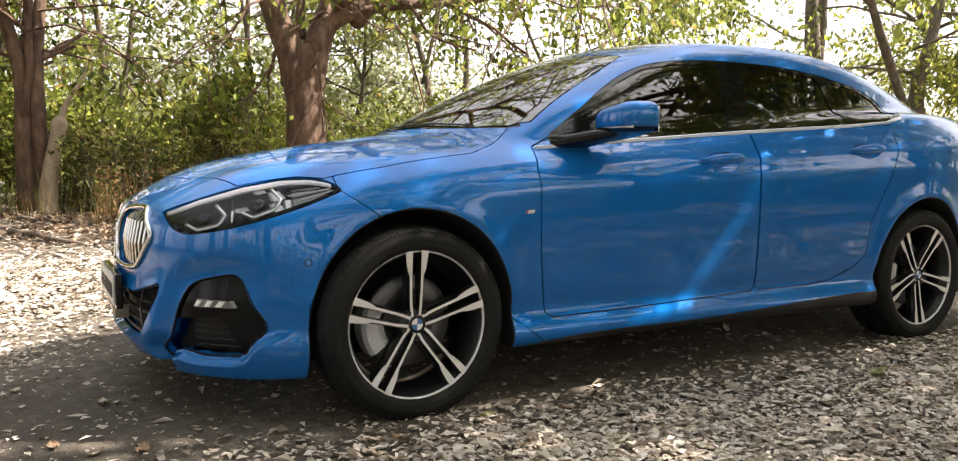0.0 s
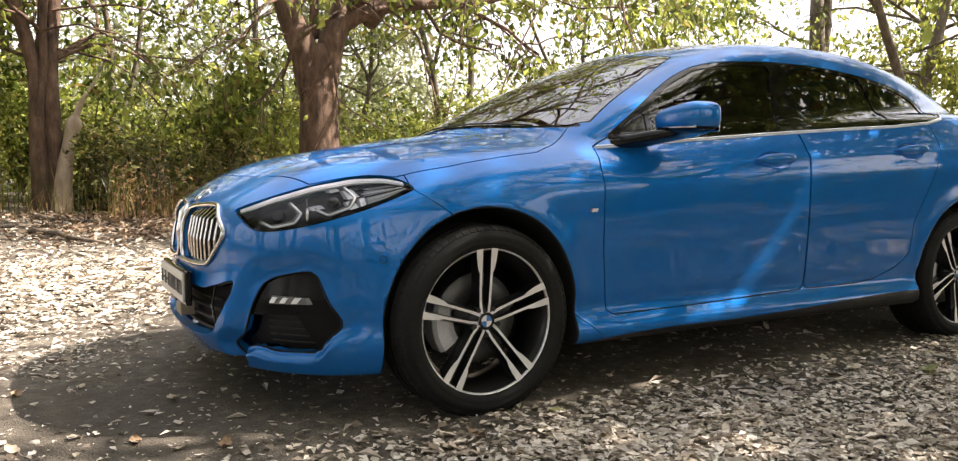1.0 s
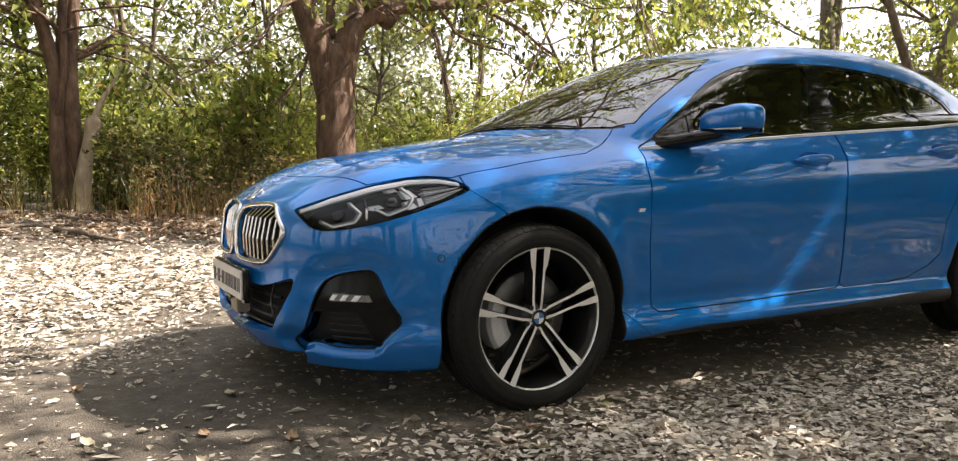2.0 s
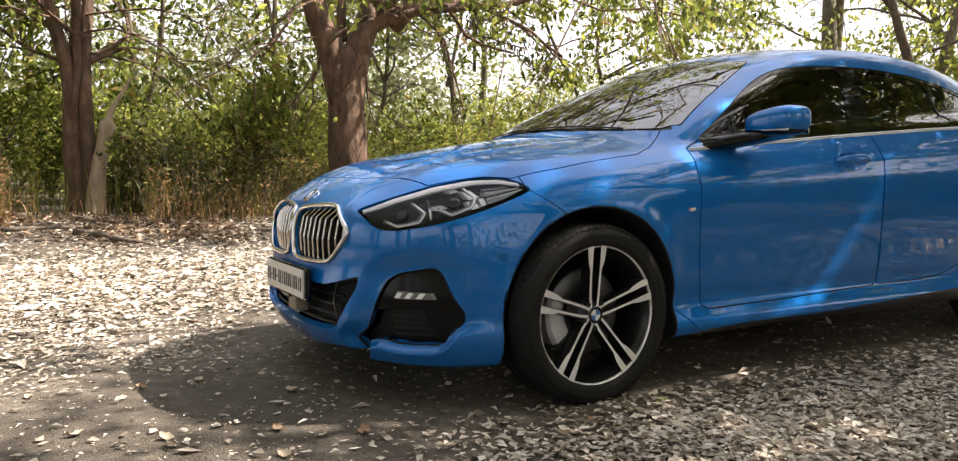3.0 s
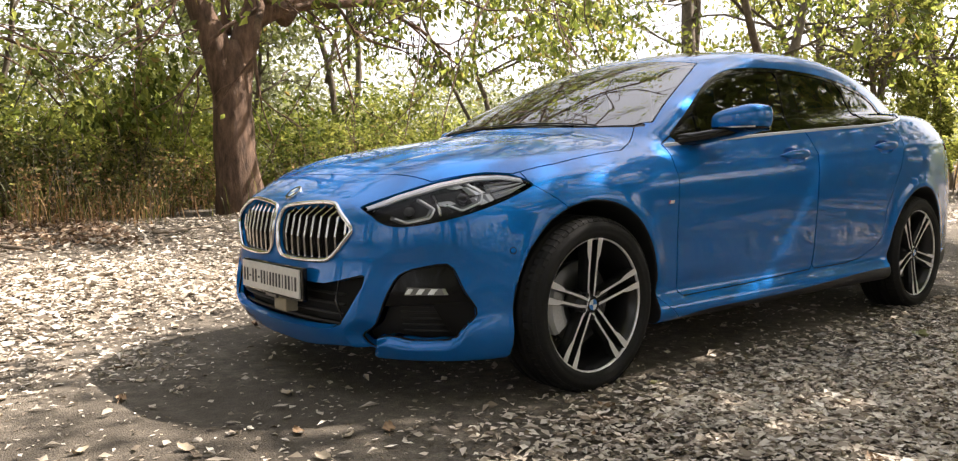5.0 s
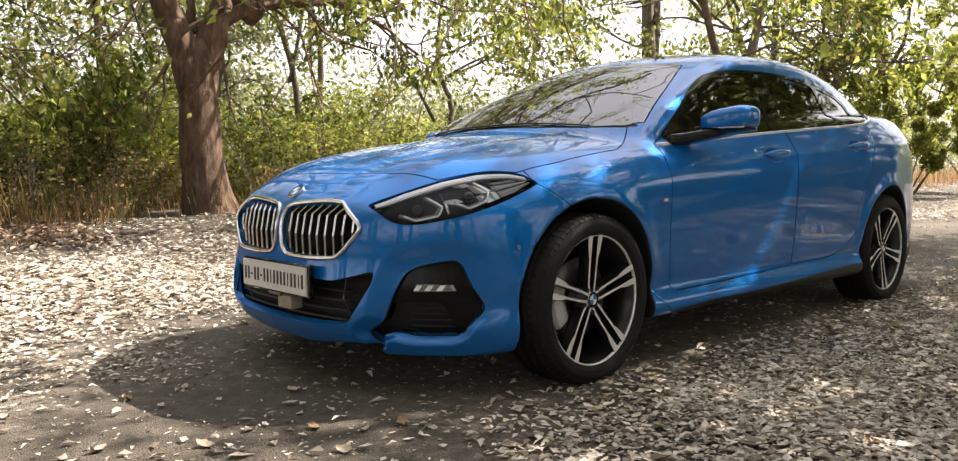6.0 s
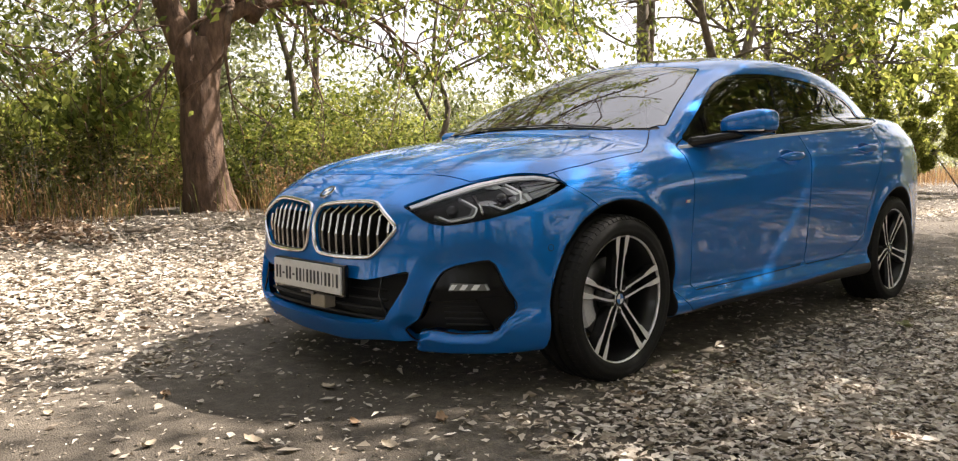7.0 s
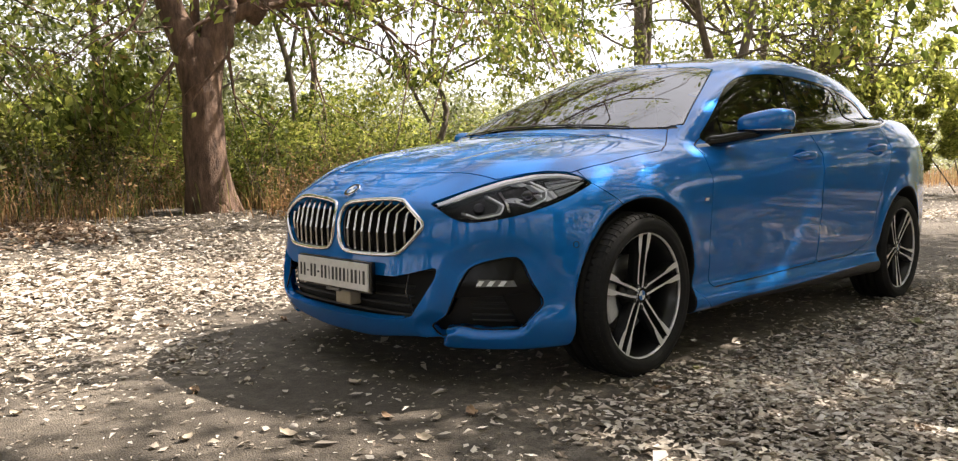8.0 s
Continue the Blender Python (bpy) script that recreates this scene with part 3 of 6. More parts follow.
cowl = pull(COWL, "xa", lambda x, a, z: (z > 0.85) & (x < 0.6), 0.0)
low = lambda x, a, z: (a > 0.6) & (z < 1.2) & (x > 0.2)
CUPS = [[(x0 + 0.01 + 0.088 * math.cos(2 * math.pi * k / 32), z0 - 0.002 + 0.036 * math.sin(2 * math.pi * k / 32)) for k in range(32)] for x0, z0 in ((1.334, 0.846), (2.212, 0.897))]
cups = [pull(c, "xz", low, 0.0) for c in CUPS]
FDOOR = [(0.487, 0.885), (0.463, 0.80), (0.462, 0.70), (0.468, 0.547), (0.485, 0.40), (0.502, 0.300), (0.53, 0.283), (0.972, 0.288), (1.535, 0.304), (1.553, 0.322), (1.545, 0.60), (1.538, 0.78), (1.552, 0.98), (1.30, 0.98), (1.0, 0.98), (0.62, 0.94)]
fdoor = pull(FDOOR, "xz", low)
RDOOR = [(1.557, 0.98), (1.543, 0.78), (1.550, 0.60), (1.558, 0.322), (1.575, 0.305), (1.886, 0.307), (2.03, 0.322), (2.16, 0.365), (2.248, 0.425), (2.255, 0.50), (2.262, 0.575), (2.375, 0.771), (2.447, 0.93), (2.452, 1.08), (1.9, 1.05)]
rdoor = pull(RDOOR, "xz", low)
# bumpers, fenders and the shell
bump_x = lambda z: np.where(z > 0.741, -0.236, -0.236 + (0.741 - z) * 1.34)
bumper, skin = cut(skin, lambda x, a, z, y: np.where(z < 0.9, x - bump_x(z) + GAP, 0.5))
seam, skin = cut(skin, lambda x, a, z, y: np.where(z < 0.9, x - bump_x(z) - GAP, 0.5))
seams.append(seam)
fender, skin = cut(skin, lambda x, a, z, y: np.where(a > 0.55, np.maximum(x - 0.47 - 0.25 * np.maximum(0, z - 0.89), (z - 0.99)), 0.5))
tail, skin = cut(skin, lambda x, a, z, y: np.maximum(3.03 - x + 0.10 * np.sin((z - 0.3) * 6), z - 0.86))

panel("shell", skin, PAINT, car, "blue roof and rear quarters with glossy paint", 0.02)
panel("front_bumper", bumper, PAINT, car, "blue front bumper with sculpted pockets", 0.03)
panel("rear_bumper", tail, PAINT, car, "blue rear bumper", 0.02)
panel("hood", hood, PAINT, car, "blue hood with sun flecks", 0.012)
fender_parts = [panel("fender", m, PAINT, car, "blue front fender", 0.012) for m in sides(fender)]
front_doors = [panel("front_door", m, PAINT, car, "blue front door, closed", 0.012) for m in sides(fdoor)]
rear_doors = [panel("rear_door", m, PAINT, car, "blue rear door, closed", 0.012) for m in sides(rdoor)]
seam_v, seam_n, seam_t, off = [], [], [], 0
for v, n, t in seams:
    if len(t):
        seam_v.append(v - n * 0.010), seam_n.append(n), seam_t.append(t + off)
        off += len(v)
fast_mesh("panel_seams", np.concatenate(seam_v), np.concatenate(seam_t), SHADOW_BLACK, car, "black rubber in the seams", True)
panel("sill_cladding", dark_low, MATT_BLACK, car, "black plastic lower cladding", 0)
for m in sides(liner):
    for w in cut(m, lambda x, a, z, y: x - 1.3):
        panel("wheel_arch_liner", w, SHADOW_BLACK, car, "black wheel arch liner", 0)
panel("cowl", sunk(cowl, 0.003), MATT_BLACK, car, "black plastic cowl", 0)
panel("windscreen", wscreen, SCREEN, car, "windscreen reflecting branches and sky", 0)
panel("rear_window", rear_screen, GLASS, car, "tinted rear window", 0)
panel("sunroof", sunroof, GLOSS_BLACK, car, "dark glass roof panel", 0.01)
panel("headliner", sunk(skin, 0.03), GREY_TRIM, car, "grey headliner", 0).data.materials[0] = GREY_TRIM

# side glass: panes within a black frame, with a black centre post
PANES = [
    ("front_window", [(0.775, 0.917), (1.440, 0.972), (1.455, 0.976), (1.548, 1.262), (1.263, 1.245), (1.105, 1.217), (0.94, 1.145), (0.79, 1.045)]),
    ("rear_side_window", [(1.612, 0.986), (2.20, 1.025), (2.155, 1.238), (1.905, 1.260), (1.652, 1.265)]),
    ("quarter_window", [(2.232, 1.030), (2.45, 1.050), (2.58, 1.078), (2.622, 1.106), (2.575, 1.150), (2.45, 1.193), (2.185, 1.235)]),
    ("sail_panel", [(0.535, 0.897), (0.755, 0.916), (0.765, 1.03), (0.70, 0.995)]),
]
rest = dlo
for name, poly in PANES:
    piece, seam, rest = take(rest, rounded([(x + 0.012, z) for x, z in poly], 2, cut=0.12), "xz", lambda x, a, z: a > 0, 0.0)
    for m in sides(piece):
        panel(name, sunk(m, 0.006), GLOSS_BLACK if name == "sail_panel" else GLASS, car, "tinted window glass with reflections" if name != "sail_panel" else "black mirror triangle", 0)
for m in sides(rest):
    panel("window_frame", sunk(m, 0.002), GLOSS_BLACK, car, "black window surround", 0.01)


def on_side(x, z, out=0.0):
    """The place on the body's near side at x, z."""
    lo, hi = 0.3, 1.0
    for _ in range(40):
        mid = (lo + hi) / 2
        lo, hi = (mid, hi) if body(np.array([[x, -mid, z]]))[0] < 0 else (lo, mid)
    return (x, -lo - out, z)


def on_nose(a, z, out=0.0):
    """The place on the front at a from the middle and height z."""
    lo, hi = -1.0, -0.37
    for _ in range(40):
        mid = (lo + hi) / 2
        lo, hi = (lo, mid) if body(np.array([[mid, -a, z]]))[0] < 0 else (mid, hi)
    return (lo - out, -a, z)


def on_top(x, a, out=0.0):
    lo, hi = 0.5, 1.5
    for _ in range(40):
        mid = (lo + hi) / 2
        lo, hi = (mid, hi) if body(np.array([[x, -a, mid]]))[0] < 0 else (lo, mid)
    return (x, -a, lo + out)


def mirrored(points):
    return [(x, -y, z) for x, y, z in points]


def resample(points, n, closed=True):
    p = np.array(points, float)
    if closed:
        p = np.concatenate([p, p[:1]])
    d = np.concatenate([[0], np.cumsum(np.linalg.norm(np.diff(p, axis=0), axis=1))])
    s = np.linspace(0, d[-1], n + 1)[: n if closed else n + 1]
    return np.stack([np.interp(s, d, p[:, k]) for k in range(p.shape[1])], 1)


def bar(name, points, radius, mat, parent, label="", closed=False, flip=False, sides_n=6):
    if flip:
        points = mirrored(points)
    v, f = ribbon([tuple(p) for p in points], radius, sides_n, closed)
    return link_mesh(name, v, f, mat, parent, label)


# bright strip under the side windows, thin black edge round their top
strip = [on_side(x, z, 0.001) for x, z in ((0.495, 0.879), (0.75, 0.900), (1.0, 0.919), (1.3, 0.943), (1.56, 0.962), (1.9, 0.986), (2.186, 1.004), (2.45, 1.028), (2.585, 1.056), (2.645, 1.088))]
for flip in (False, True):
    for z in (0.0, 0.006):
        bar("bright_strip", [(x, y, zz + z) for x, y, zz in strip], 0.0045, TRIM_BRIGHT, car, "bright metal strip under the windows", flip=flip)

# kidney grilles: chrome frame, upright slats, dark backing
for flip in (False, True):
    grille = empty("kidney_grille", (0, 0, 0), "", "")
    grille.parent = car
    ring = [on_nose(a, z, 0.004) for a, z in resample(KIDNEY, 64)]
    bar("chrome_frame", ring, 0.0085, CHROME, grille, "polished chrome frame", True, flip, 8)
    bar("inner_frame", [on_nose(a, z, -0.022) for a, z in resample(KIDNEY, 64)], 0.009, GLOSS_BLACK, grille, "", True, flip)
    m = [s for s in sides(kidney_hole)][1 if flip else 0]
    panel("grille_backing", (m[0] + np.array([0.075, 0, 0]), m[1], m[2]), SHADOW_BLACK, grille, "dark radiator behind the slats", 0)
    for k in range(9):
        a = 0.046 + k * 0.0455
        zs = [z for z in np.linspace(0.46, 0.70, 241) if inside(KIDNEY, np.array([a]), np.array([z]))[0] < -0.004]
        if len(zs) < 5:
            continue
        lo, hi = zs[0], zs[-1]
        # each slat leans at its head and stands upright below
        w = 0.0062
        knee = min(hi - 0.02, 0.628)
        line = [(a, lo, 0.016), (a, (lo + knee) / 2, 0.010), (a, knee, 0.010), (a + (hi - knee) * 0.75, hi, 0.020)]
        v, f = [], []
        for q, (aa, z, deep) in enumerate(line):
            x0 = on_nose(min(aa, 0.46), min(max(z, 0.47), 0.68))[0]
            for dx, dy in ((deep, 0.0), (deep + 0.004, w), (deep + 0.05, w * 0.7), (deep + 0.05, -w * 0.7), (deep + 0.004, -w)):
                v.append((x0 + dx, (1 if flip else -1) * (aa + dy), z))
        for q in range(3):
            for c in range(5):
                f.append((q * 5 + c, q * 5 + (c + 1) % 5, q * 5 + 5 + (c + 1) % 5, q * 5 + 5 + c))
        f += [(0, 1, 2, 3, 4), (19, 18, 17, 16, 15)]
        link_mesh("slat", v, f, SATIN, grille, "", False)

# fog lamp pockets
for flip in (False, True):
    vent = empty("fog_lamp_pocket", (0, 0, 0), "", "")
    vent.parent = car
    s = 1 if flip else -1
    m = sides(fog_hole)[1 if flip else 0]
    top, rest = cut(m, lambda x, a, z, y: 0.345 - z + 0.10 * (a - 0.65))
    back = lambda q, dx: (q[0] + np.array([dx, -s * dx * 0.55, 0]), q[1], q[2])
    panel("gloss_cover", flange(sunk(top, 0.010), 0.03), PIANO, vent, "gloss black cover", 0)
    outer, inner = cut(rest, lambda x, a, z, y: 0.705 - a + (0.30 - z) * 0.35)
    panel("outer_cheek", flange(sunk(outer, 0.010), 0.03), SATIN_BLACK, vent, "satin black cheek", 0)
    panel("mesh_backing", back(inner, 0.055), MATT_BLACK, vent, "black mesh of the vent", 0)
    rim = [on_nose(a, z, -0.004) for a, z in resample(FOG, 48)]
    bar("vent_edge", rim, 0.004, SATIN_BLACK, vent, "", True, flip)
    for k in range(5):
        z = 0.255 + 0.021 * k
        bar("mesh_bar", [(on_nose(a, z)[0] + 0.035, -a, z) for a in np.linspace(0.585, 0.70, 6)], 0.0035, MATT_BLACK, vent, "", False, flip)
    lamp = [(0.625, 0.404), (0.706, 0.400), (0.714, 0.379), (0.620, 0.377)]
    v = [on_nose(a, z, -0.002) for a, z in lamp] + [on_nose(a, z, -0.03) for a, z in lamp]
    v = [(x, y * (-1 if flip else 1), z) for x, y, z in v]
    fog = link_mesh("fog_lamp", v, [(0, 1, 2, 3), (4, 7, 6, 5), (0, 4, 5, 1), (1, 5, 6, 2), (2, 6, 7, 3), (3, 7, 4, 0)], FOG_LENS, vent, "clear fog lamp", False)
    for k in range(3):
        a0 = 0.630 + 0.028 * k
        q = [on_nose(a0, 0.399, 0.001), on_nose(a0 + 0.012, 0.399, 0.001), on_nose(a0 + 0.004, 0.381, 0.001), on_nose(a0 - 0.008, 0.381, 0.001)]
        q = [(x, y * (-1 if flip else 1), z) for x, y, z in q]
        link_mesh("lamp_louvre", q + [(x + 0.004, y, z) for x, y, z in q], [(0, 1, 2, 3), (4, 7, 6, 5), (0, 4, 5, 1), (1, 5, 6, 2), (2, 6, 7, 3), (3, 7, 4, 0)], LAMP_GREY, fog, "", False)

# lower intake with its bars, the registration plate and the tow-eye block below it
panel("intake_backing", (intake_hole[0] + np.array([0.07, 0, 0]), intake_hole[1], intake_hole[2]), SHADOW_BLACK, car, "dark lower air intake", 0)
for k in range(4):
    z = 0.262 + 0.034 * k
    line = [(on_nose(abs(y), z)[0] + 0.045, y, z) for y in np.linspace(-0.40, 0.40, 17)]
    bar("intake_bar", line, 0.006, MATT_BLACK, car, "black intake bar")
for flip in (False, True):
    edge = [(0.44, 0.272), (0.478, 0.33), (0.508, 0.40), (0.512, 0.436), (0.45, 0.428), (0.40, 0.415), (0.395, 0.35), (0.43, 0.285)]
    bar("intake_edge", [on_nose(a, z, -0.012) for a, z in edge], 0.004, GLOSS_BLACK, car, "gloss black edge", True, flip)

plate = empty("registration_plate", (0, 0, 0), "", "")
plate.parent = car
PX = -0.842
part("plate_holder", box_bm((0.022, 0.494, 0.120), (PX + 0.016, -0.022, 0.390), 0.006), GLOSS_BLACK, plate, "black plate holder")
part("plate", box_bm((0.008, 0.476, 0.102), (PX, -0.022, 0.392), 0.003), PLATE, plate, "white plate with dark bars")
for k in range(18):
    y = 0.192 - 0.0252 * k
    if k in (2, 5):
        part("plate_dash", box_bm((0.003, 0.013, 0.007), (PX - 0.0045, y, 0.388)), LETTER, plate)
        continue
    slash = k in (8, 13, 16)
    part("plate_bar", box_bm((0.003, 0.005 if slash else 0.012, 0.050), (PX - 0.0045, y, 0.391), 0.0015), LETTER, plate)
part("bracket", box_bm((0.02, 0.09, 0.012), (PX + 0.012, -0.02, 0.328), 0.003), STEEL, plate, "metal bracket")
part("sensor_block", box_bm((0.05, 0.098, 0.05), (PX + 0.035, -0.08, 0.302), 0.006), CARDBOARD, car, "beige sensor block under the plate")

# headlamps: dark housing, bright eyebrow, two six-sided light guides, clear cover
HEAD_UP = [(-0.698, 0.659), (-0.61, 0.697), (-0.49, 0.737), (-0.38, 0.760), (-0.30, 0.763), (-0.25, 0.752)]
for flip in (False, True):
    lamp = empty("headlight", (0, 0, 0), "", "")
    lamp.parent = car
    m = sides(head)[1 if flip else 0]
    s = 1 if flip else -1
    panel("lamp_glass", sunk(m, 0.003), LENS, lamp, "clear lamp cover", 0)
    panel("lamp_housing", sunk(m, 0.055), SHADOW_BLACK, lamp, "dark lamp housing", 0)
    v, n, t = flange(sunk(m, 0.004), 0.052)
    panel("lamp_rim", pack(v, n, t[(t >= len(m[0])).all(1)]), GLOSS_BLACK, lamp, "", 0)

    def in_lamp(x, z, deep):
        lo, hi = 0.3, 1.0
        for _ in range(30):
            mid = (lo + hi) / 2
            lo, hi = (mid, hi) if body(np.array([[x, -mid, z]]))[0] < -deep else (lo, mid)
        return (x, -lo, z)
    # eyebrow: a bright bevelled strip along the upper edge
    upper = resample(HEAD_UP, 24, False)
    v, f = [], []
    for i, (x, z) in enumerate(upper):
        k = i / (len(upper) - 1)
        h = 0.007 + 0.005 * math.sin(math.pi * k)
        for dz, deep in ((0.006, 0.005), (0.0, 0.006), (-h, 0.009), (-h, 0.04)):
            v.append(in_lamp(x, z + dz, deep))
    for i in range(len(upper) - 1):
        for c in range(3):
            f.append((4 * i + c, 4 * i + c + 1, 4 * i + c + 5, 4 * i + c + 4))
    if flip:
        v = mirrored(v)
    link_mesh("eyebrow", v, f, BROW, lamp, "bright reflector strip", True)
    for drop in (0.000, 0.0055):
        bar("brow_ridge", [in_lamp(x, z - drop, 0.0055 + drop * 0.25) for x, z in upper[2:-1]], 0.0011, LAMP_GREY, lamp, "thin bright ridge", False, flip, 4)
    # rear wedge of the lamp
    tail_pts = [(-0.372, 0.690), (-0.318, 0.707), (-0.243, 0.738), (-0.285, 0.746), (-0.352, 0.736)]
    v = [in_lamp(x, z, d) for (x, z), d in zip(tail_pts, (0.008, 0.008, 0.012, 0.028, 0.030))] + [in_lamp(x, z, 0.045) for x, z in tail_pts]
    v = mirrored(v) if flip else v
    link_mesh("side_reflector", v, [(0, 1, 2, 3, 4), (9, 8, 7, 6, 5)] + [(i, i + 5, (i + 1) % 5 + 5, (i + 1) % 5) for i in range(5)], BROW, lamp, "bright side reflector", False)
    for k in range(4):
        u = 0.2 + 0.2 * k
        bar("reflector_rib", [in_lamp(-0.372 + 0.129 * w - 0.02 * (1 - w) * u, 0.690 + 0.048 * w + u * (0.046 - 0.036 * w), 0.006 + 0.018 * u) for w in (0.05, 0.35, 0.65, 0.92)], 0.0022, GLOSS_BLACK if k % 2 else LAMP_GREY, lamp, "", False, flip, 4)
    for q in (((-0.425, 0.672), (-0.398, 0.680), (-0.404, 0.700), (-0.428, 0.692)), ((-0.420, 0.703), (-0.385, 0.712), (-0.392, 0.733), (-0.420, 0.727)), ((-0.394, 0.682), (-0.376, 0.688), (-0.372, 0.708), (-0.388, 0.704)), ((-0.455, 0.722), (-0.428, 0.729), (-0.432, 0.740), (-0.455, 0.735)), ((-0.525, 0.668), (-0.490, 0.676), (-0.492, 0.684), (-0.525, 0.677))):
        v = [in_lamp(x, z, (0.008, 0.012, 0.024, 0.020)[i]) for i, (x, z) in enumerate(q)] + [in_lamp(x, z, 0.045) for x, z in q]
        v = mirrored(v) if flip else v
        link_mesh("facet", v, [(0, 1, 2), (0, 2, 3), (7, 6, 5, 4)] + [(i, i + 4, (i + 1) % 4 + 4, (i + 1) % 4) for i in range(4)], ALLOY, lamp, "silver facet", False)
    for c, (cx, cz, w, h, lean) in enumerate(((-0.605, 0.648, 0.050, 0.034, 0.012), (-0.455, 0.690, 0.058, 0.036, 0.020))):
        hexa = [(cx - w, cz - h * 0.55), (cx - w * 0.55, cz - h), (cx + w * 0.55, cz - h * 0.86 + lean), (cx + w, cz + lean), (cx + w * 0.75, cz + h * 0.8 + lean)]
        bar("light_guide", [in_lamp(x, z, 0.012) for x, z in resample(hexa, 20, False)], 0.0040, LAMP_GREY, lamp, "pale light guide", False, flip)
        bar("guide_bezel", [in_lamp(x, z, 0.024) for x, z in resample(hexa, 20, False)], 0.007, GREY_TRIM, lamp, "", False, flip)
        bm = bmesh.new()
        px, py, pz = in_lamp(cx, cz - 0.002, 0.036)
        bmesh.ops.create_uvsphere(bm, u_segments=20, v_segments=12, radius=0.022, matrix=Matrix.Translation((px, -py if flip else py, pz)))
        part("projector", bm, GLOSS_BLACK, lamp, "dark projector lens", True)
    bar("divider", [in_lamp(x, z, 0.028) for x, z in ((-0.54, 0.635), (-0.535, 0.66), (-0.52, 0.70))], 0.006, SATIN, lamp, "", False, flip)

# round badges: quartered disc in a dark ring
def badge(name, centre, normal, r, parent, thick=0.005):
    q = Vector(normal).to_track_quat("Z", "Y").to_matrix().to_4x4()
    v, t, slots = [(0, 0, thick)], [], []
    n = 32
    for k, (rad, h) in enumerate(((0.66 * r, thick), (0.70 * r, thick * 1.15), (r * 0.96, thick * 1.1), (r, thick * 0.6), (r, -thick))):
        v += [(rad * math.cos(2 * math.pi * i / n), rad * math.sin(2 * math.pi * i / n), h) for i in range(n)]
    for i in range(n):
        j = (i + 1) % n
        t.append((0, 1 + i, 1 + j)), slots.append(0 if (i * 4 // n) % 2 else 1)
        for k in range(4):
            a, b, c, d = 1 + k * n + i, 1 + k * n + n + i, 1 + k * n + n + j, 1 + k * n + j
            t += [(a, b, c), (a, c, d)]
            slots += [2 if k < 2 else 3] * 2
    m = Matrix.Translation(centre) @ q
    v = [tuple(m @ Vector(p)) for p in v]
    return fast_mesh(name, v, t, [WHITE, BADGE_BLUE, GLOSS_BLACK, CHROME], parent, "round badge quartered in blue and white", False, slots)


crest = on_nose(0.0, 0.702, 0.0)
lean = gradient(body, np.array([crest]), 0.03)[0]
lean /= np.linalg.norm(lean)
badge("badge", tuple(np.array(crest) + 0.004 * lean), tuple(lean), 0.036, car, 0.004)
# fender emblem: three slanted colour bars and a grey one
for flip in (False, True):
    for k, mat in enumerate((BADGE_BLUE, RED, WHITE, WHITE)):
        a, b = 0.394 + 0.005 * k, 0.394 + (0.005 * (k + 1) if k < 3 else 0.036)
        q = [on_side(a, 0.655, 0.002), on_side(b, 0.655, 0.002), on_side(b + 0.005, 0.667, 0.002), on_side(a + 0.005, 0.667, 0.002)]
        q = mirrored(q) if flip else q
        s = 1 if flip else -1
        link_mesh("emblem_bar", q + [(x, y - s * 0.003, z) for x, y, z in q], [(0, 1, 2, 3), (4, 7, 6, 5), (0, 4, 5, 1), (1, 5, 6, 2), (2, 6, 7, 3), (3, 7, 4, 0)], mat, fender_parts[1 if flip else 0], "", False)
# parking sensors
for place in (on_side(-0.345, 0.520),):
    for flip in (False, True):
        p = mirrored([place])[0] if flip else place
        g = gradient(body, np.array([p]))[0]
        bm = bmesh.new()
        bmesh.ops.create_cone(bm, cap_ends=True, segments=20, radius1=0.0105, radius2=0.0095, depth=0.003, matrix=Matrix.Translation(p) @ Vector(g).to_track_quat("Z", "Y").to_matrix().to_4x4())
        part("parking_sensor", bm, PAINT, car, "small round parking sensor")
        bm = bmesh.new()
        bmesh.ops.create_cone(bm, cap_ends=True, segments=20, radius1=0.0125, radius2=0.0125, depth=0.001, matrix=Matrix.Translation(p) @ Vector(g).to_track_quat("Z", "Y").to_matrix().to_4x4())
        part("sensor_ring", bm, SHADOW_BLACK, car)

def bowl_normals(v, t, out):
    """Smooth normals of a bent sheet, turned the way that out points."""
    n = np.zeros_like(v)
    face = np.cross(v[t[:, 1]] - v[t[:, 0]], v[t[:, 2]] - v[t[:, 0]])
    for k in range(3):
        np.add.at(n, t[:, k], face)
    n *= np.sign((n * out).sum(1))[:, None]
    return (n / (np.linalg.norm(n, axis=1)[:, None] + 1e-12)).tolist()


